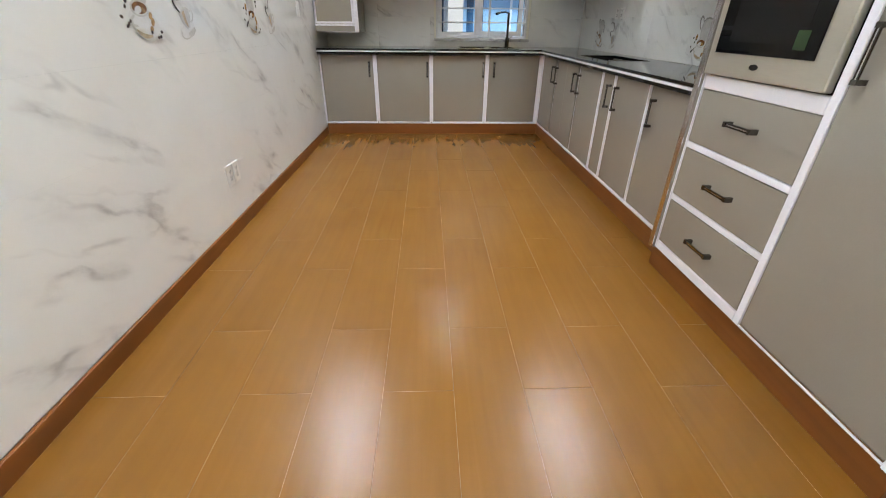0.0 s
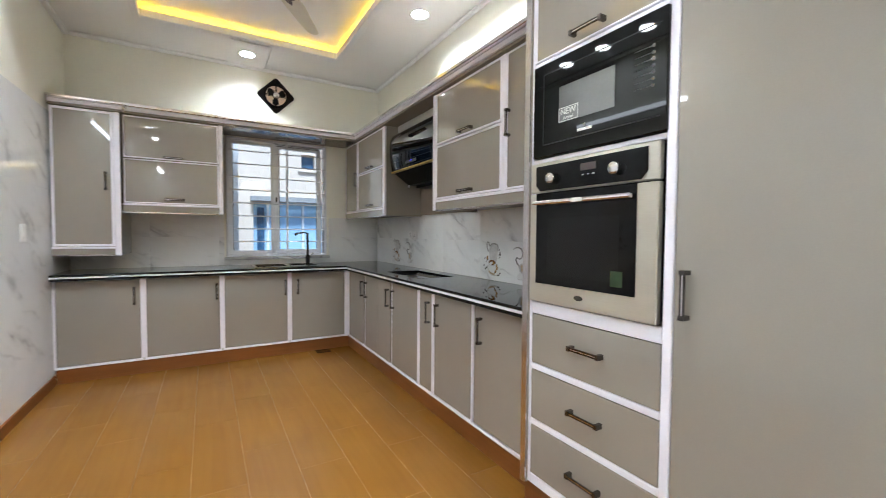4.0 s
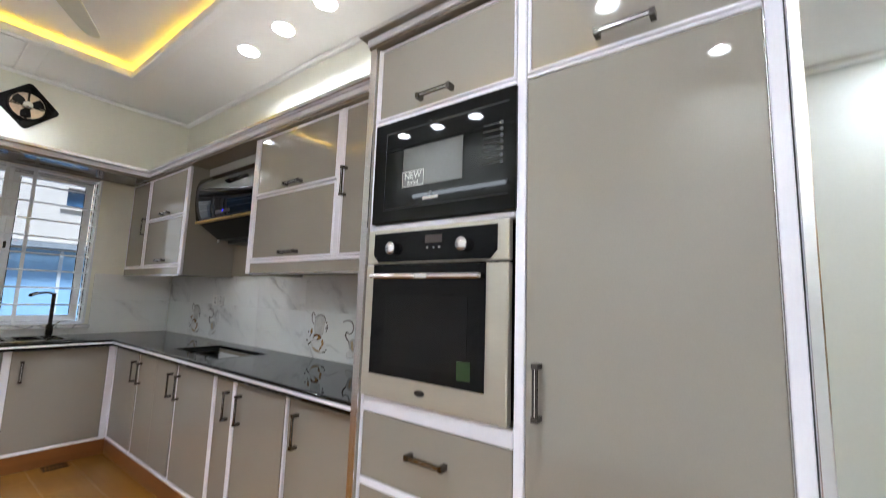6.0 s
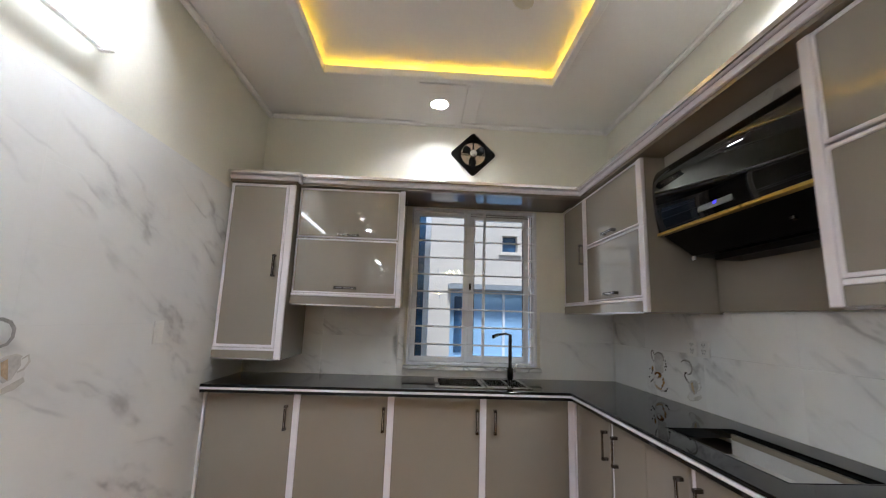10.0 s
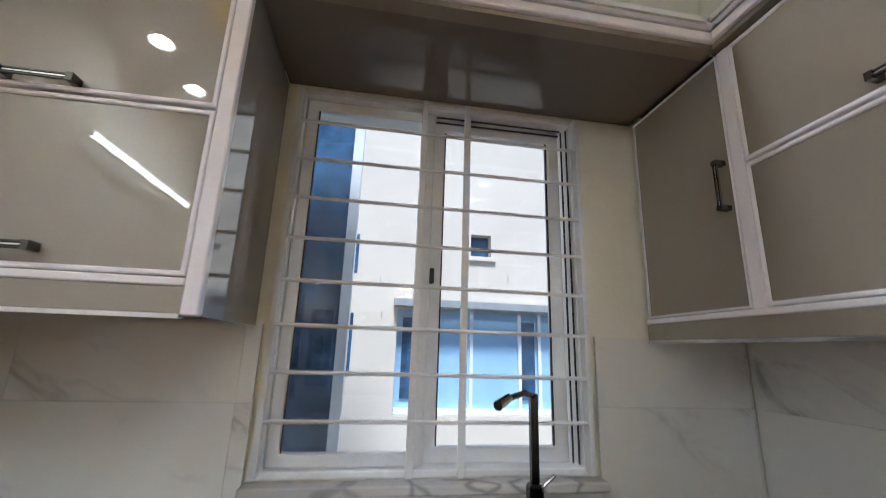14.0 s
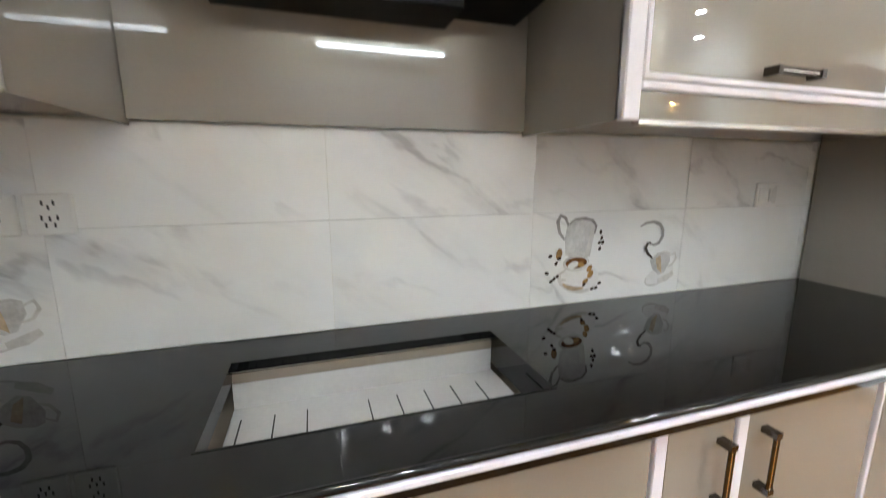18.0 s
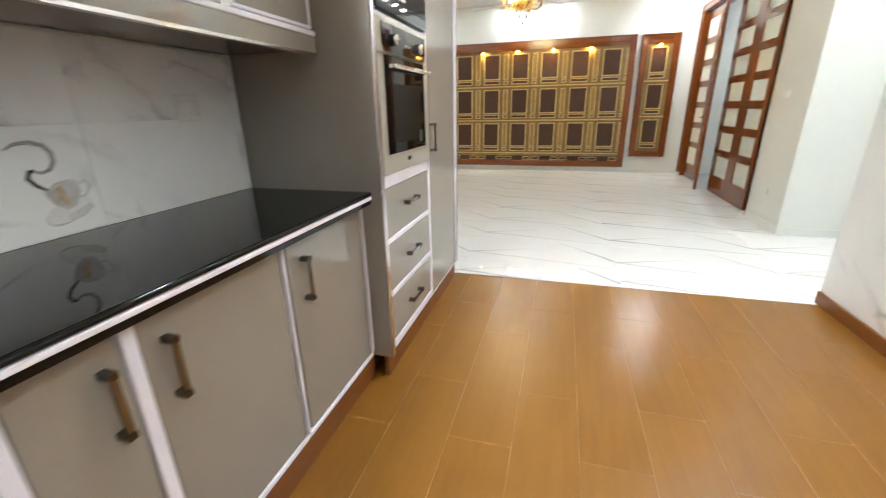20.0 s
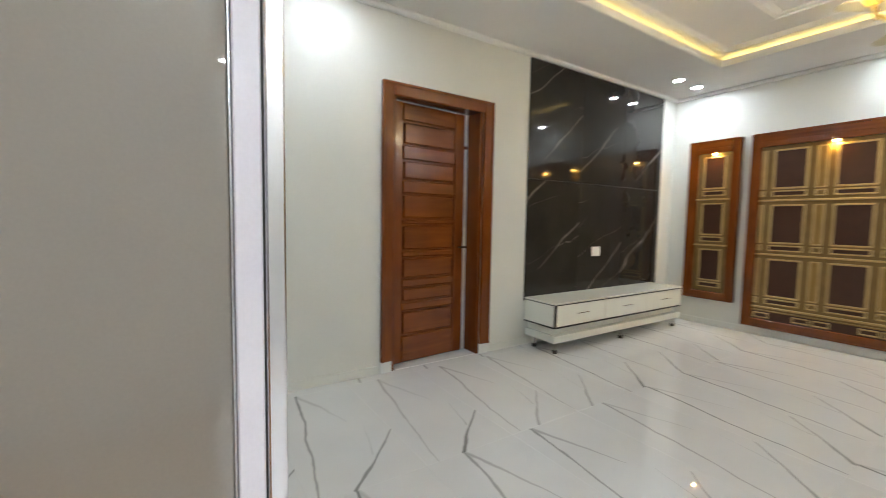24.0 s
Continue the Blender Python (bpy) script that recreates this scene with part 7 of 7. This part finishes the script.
shapes = [scale_mesh(mt) for mt in (SCALE_A, SCALE_B, SCALE_C, SCALE_D)]
for r in range(36):
    for k in range(9):
        x = -1.03 - k * 2 * RS - (RS if r % 2 else 0)
        if x > -1.94:
            piece("scale_tile", random.choice(shapes), ni, Matrix.Translation((x, -1.036, 0.185 + r * RS)) @ Matrix.Rotation(radians(-4), 4, "X"))
part("mortar", boxes((-1.949, -1.031, -1.029, -1.012, 0.1955, 0.214), bevel=0.004), PALE_BOARD, ni, "rough pale mortar along the bottom")

# small fittings on the wall by the doors
plate("white switch plate on the lounge wall", "switch", "light_switch", "x", -0.41, -1.45, 1.29, 0.12, 0.075, "switch", 1)
plate("white power socket low on the lounge wall", "socket", "power_socket", "x", -0.41, -1.34, 0.345, 0.085, 0.085, "socket", 1)
bell = thing("wall_bell", "small white bell unit high on the lounge wall", "bell", at=(-0.41, -1.4, 2.74))
part("case", boxes((-0.41, -0.375, -1.46, -1.38, 2.67, 2.82), bevel=0.008), WHITE, bell)
part("grille", boxes((-0.375, -0.373, -1.445, -1.395, 2.70, 2.73), (-0.375, -0.373, -1.445, -1.395, 2.76, 2.765)), FAINT, bell)

# chandelier
CHX, CHY = 2.24, -2.40
ch = thing("chandelier", "gold chandelier with candle bulbs and crystal drops", "chandelier", at=(CHX, CHY, 2.5))
part("canopy", lathe(bmesh.new(), [(0.012, -0.05), (0.03, -0.045), (0.055, -0.02), (0.07, 0.0)], 20, (CHX, CHY, 3.112)), GOLD, ch, "", True)
for k in range(8):
    z = 3.06 - k * 0.040
    bm = bmesh.new()
    pts = [(CHX + 0.012 * math.cos(a * math.pi / 4) * (k % 2), CHY + 0.012 * math.cos(a * math.pi / 4) * ((k + 1) % 2), z + 0.024 * math.sin(a * math.pi / 4)) for a in range(9)]
    part("chain_link", tube(bm, pts, 0.0035, 5), GOLD, ch)
part("column", lathe(bmesh.new(), [(0.01, 0), (0.04, 0.02), (0.05, 0.05), (0.02, 0.08), (0.018, 0.16), (0.035, 0.20), (0.045, 0.24), (0.02, 0.29), (0.03, 0.32), (0.012, 0.36)], 18, (CHX, CHY, 2.42)), GOLD, ch, "", True)
part("bowl", lathe(bmesh.new(), [(0.01, -0.02), (0.06, 0.0), (0.09, 0.03), (0.06, 0.04), (0.02, 0.04)], 20, (CHX, CHY, 2.40)), GOLD, ch, "", True)
for k in range(8):
    a = 2 * math.pi * k / 8 + 0.2
    ca, sa = math.cos(a), math.sin(a)
    rr = 0.235 if k % 2 == 0 else 0.165
    zz = 2.50 if k % 2 == 0 else 2.57
    pts = [(CHX + ca * q, CHY + sa * q, z) for q, z in ((0.03, 2.45), (0.09, 2.38), (rr * 0.7, 2.37), (rr * 0.95, 2.41), (rr, zz - 0.03))]
    arm = part("arm", tube(bmesh.new(), pts, 0.011, 8), AMBER, ch, "curved amber glass arm")
    x, y = CHX + ca * rr, CHY + sa * rr
    part("cup", lathe(bmesh.new(), [(0.012, 0), (0.034, 0.008), (0.044, 0.030), (0.042, 0.052), (0.056, 0.066), (0.050, 0.066), (0.036, 0.052), (0.034, 0.030), (0.014, 0.016)], 16, (x, y, zz - 0.03)), AMBER, arm, "", True)
    part("candle", rod(bmesh.new(), (x, y, zz), (x, y, zz + 0.055), 0.011, seg=10), CREAM, arm)
    part("bulb", lathe(bmesh.new(), [(0.008, 0), (0.024, 0.018), (0.026, 0.036), (0.014, 0.065), (0.002, 0.082)], 12, (x, y, zz + 0.055)), BULB, arm, "glowing candle bulb", True)
    for q in range(3):
        b = a + (q - 1) * 0.18
        xx, yy = CHX + math.cos(b) * (rr - 0.01), CHY + math.sin(b) * (rr - 0.01)
        part("drop", lathe(bmesh.new(), [(0.002, 0.05), (0.006, 0.04), (0.012, 0.012), (0.002, 0.0)], 6, (xx, yy, zz - 0.10)), CRYSTAL, arm, "clear crystal drop")
for k in range(10):
    a = 2 * math.pi * k / 10
    for q, z in ((0.085, 2.33), (0.05, 2.27)):
        part("drop", lathe(bmesh.new(), [(0.002, 0.055), (0.008, 0.042), (0.015, 0.013), (0.002, 0.0)], 6, (CHX + q * math.cos(a), CHY + q * math.sin(a), z)), CRYSTAL, ch, "clear crystal drop")
part("pendant", lathe(bmesh.new(), [(0.002, 0.07), (0.018, 0.05), (0.022, 0.03), (0.002, 0.0)], 8, (CHX, CHY, 2.20)), CRYSTAL, ch, "clear crystal ball")


# ---- tiles, each a piece of its own ----
SHARED = {}


def slab_mesh(name, sx, sy, sz, material, bevel):
    key = (name, round(sx, 3), round(sy, 3), round(sz, 3))
    if key not in SHARED:
        SHARED[key] = mesh_of(name, cube(bmesh.new(), -sx / 2, sx / 2, -sy / 2, sy / 2, -sz / 2, sz / 2, bevel), material)
    return SHARED[key]


def field(parent, name, material, axis, face, u0, u1, v0, v1, du, dv, gap, thick, sign=1, shift=0.0, bevel=0.0012, us=None, vs=None):
    """Tiles over a rectangle. axis z: u is x, v is y; axis x: u is y, v is z; axis y: u is x, v is z. face: the visible plane."""
    col = 0
    u = us if us is not None else u0
    while u < u1 - 0.004:
        off = (shift * dv) if col % 2 else 0.0
        v = (vs if vs is not None else v0) - off
        while v < v1 - 0.004:
            a, b, c, d = max(u, u0), min(u + du, u1), max(v, v0), min(v + dv, v1)
            v += dv
            if b - a < 0.01 or d - c < 0.01:
                continue
            su, sv, cu, cv = b - a - gap, d - c - gap, (a + b) / 2, (c + d) / 2
            w = face - sign * thick / 2
            if axis == "z":
                me, at = slab_mesh(name, su, sv, thick, material, bevel), (cu, cv, w)
            elif axis == "x":
                me, at = slab_mesh(name + "_x", thick, su, sv, material, bevel), (w, cu, cv)
            else:
                me, at = slab_mesh(name + "_y", su, thick, sv, material, bevel), (cu, w, cv)
            piece(name, me, parent, Matrix.Translation(at))
        u += du
        col += 1


field(floor_kitchen, "wood_tile", WOOD_TILE, "z", 0.0, 0.0, 2.47, 0.627, 4.99, 0.2475, 0.82, 0.0016, 0.008, 1, 0.41, 0.0008, us=0.013 - 0.2475)
field(floor_lounge, "marble_tile", MARBLE, "z", 0.0, -2.6, 4.88, -4.96, 0.625, 1.205, 0.6, 0.0008, 0.008, 1, 0.0, 0.0004, us=-3.66, vs=-5.09)
field(floor_lounge, "marble_tile", MARBLE, "z", 0.0, 3.11, 4.88, 0.6265, 2.4, 1.205, 0.6, 0.0008, 0.008, 1, 0.0, 0.0004, us=2.365, vs=0.31)
field(wall_left, "wall_tile", TILE, "x", 0.0, 0.602, 5.488, 0.081, 2.21, 0.6, 0.3008, 0.0002, 0.012, 1, 0.0, 0.0001)
field(wall_right, "splash_tile", TILE_R, "x", 2.975, 1.978, 5.488, 0.900, 1.434, 0.6, 0.3, 0.0007, 0.012, -1, 0.0, 0.0004, us=1.41)
field(wall_back, "window_wall_tile", TILE_B, "y", 5.49, 0.001, 1.249, 0.900, 1.434, 0.6, 0.3, 0.0007, 0.012, -1, 0.0, 0.0004)
field(wall_back, "window_wall_tile", TILE_B, "y", 5.49, 2.361, 2.974, 0.900, 1.434, 0.6, 0.3, 0.0007, 0.012, -1, 0.0, 0.0004)
field(wall_back, "window_wall_tile", TILE_B, "y", 5.49, 1.249, 2.361, 0.900, 0.954, 0.6, 0.3, 0.0007, 0.012, -1, 0.0, 0.0004)
# cut edge of the cladding at the opening and along its top
structure("tile_edge", boxes((-0.20, -0.001, 0.592, 0.6015, 0.081, 2.21), (-0.0138, 0.0, 0.602, 5.488, 2.2105, 2.214)), TILE, "cut edge of the marble cladding", "trim")
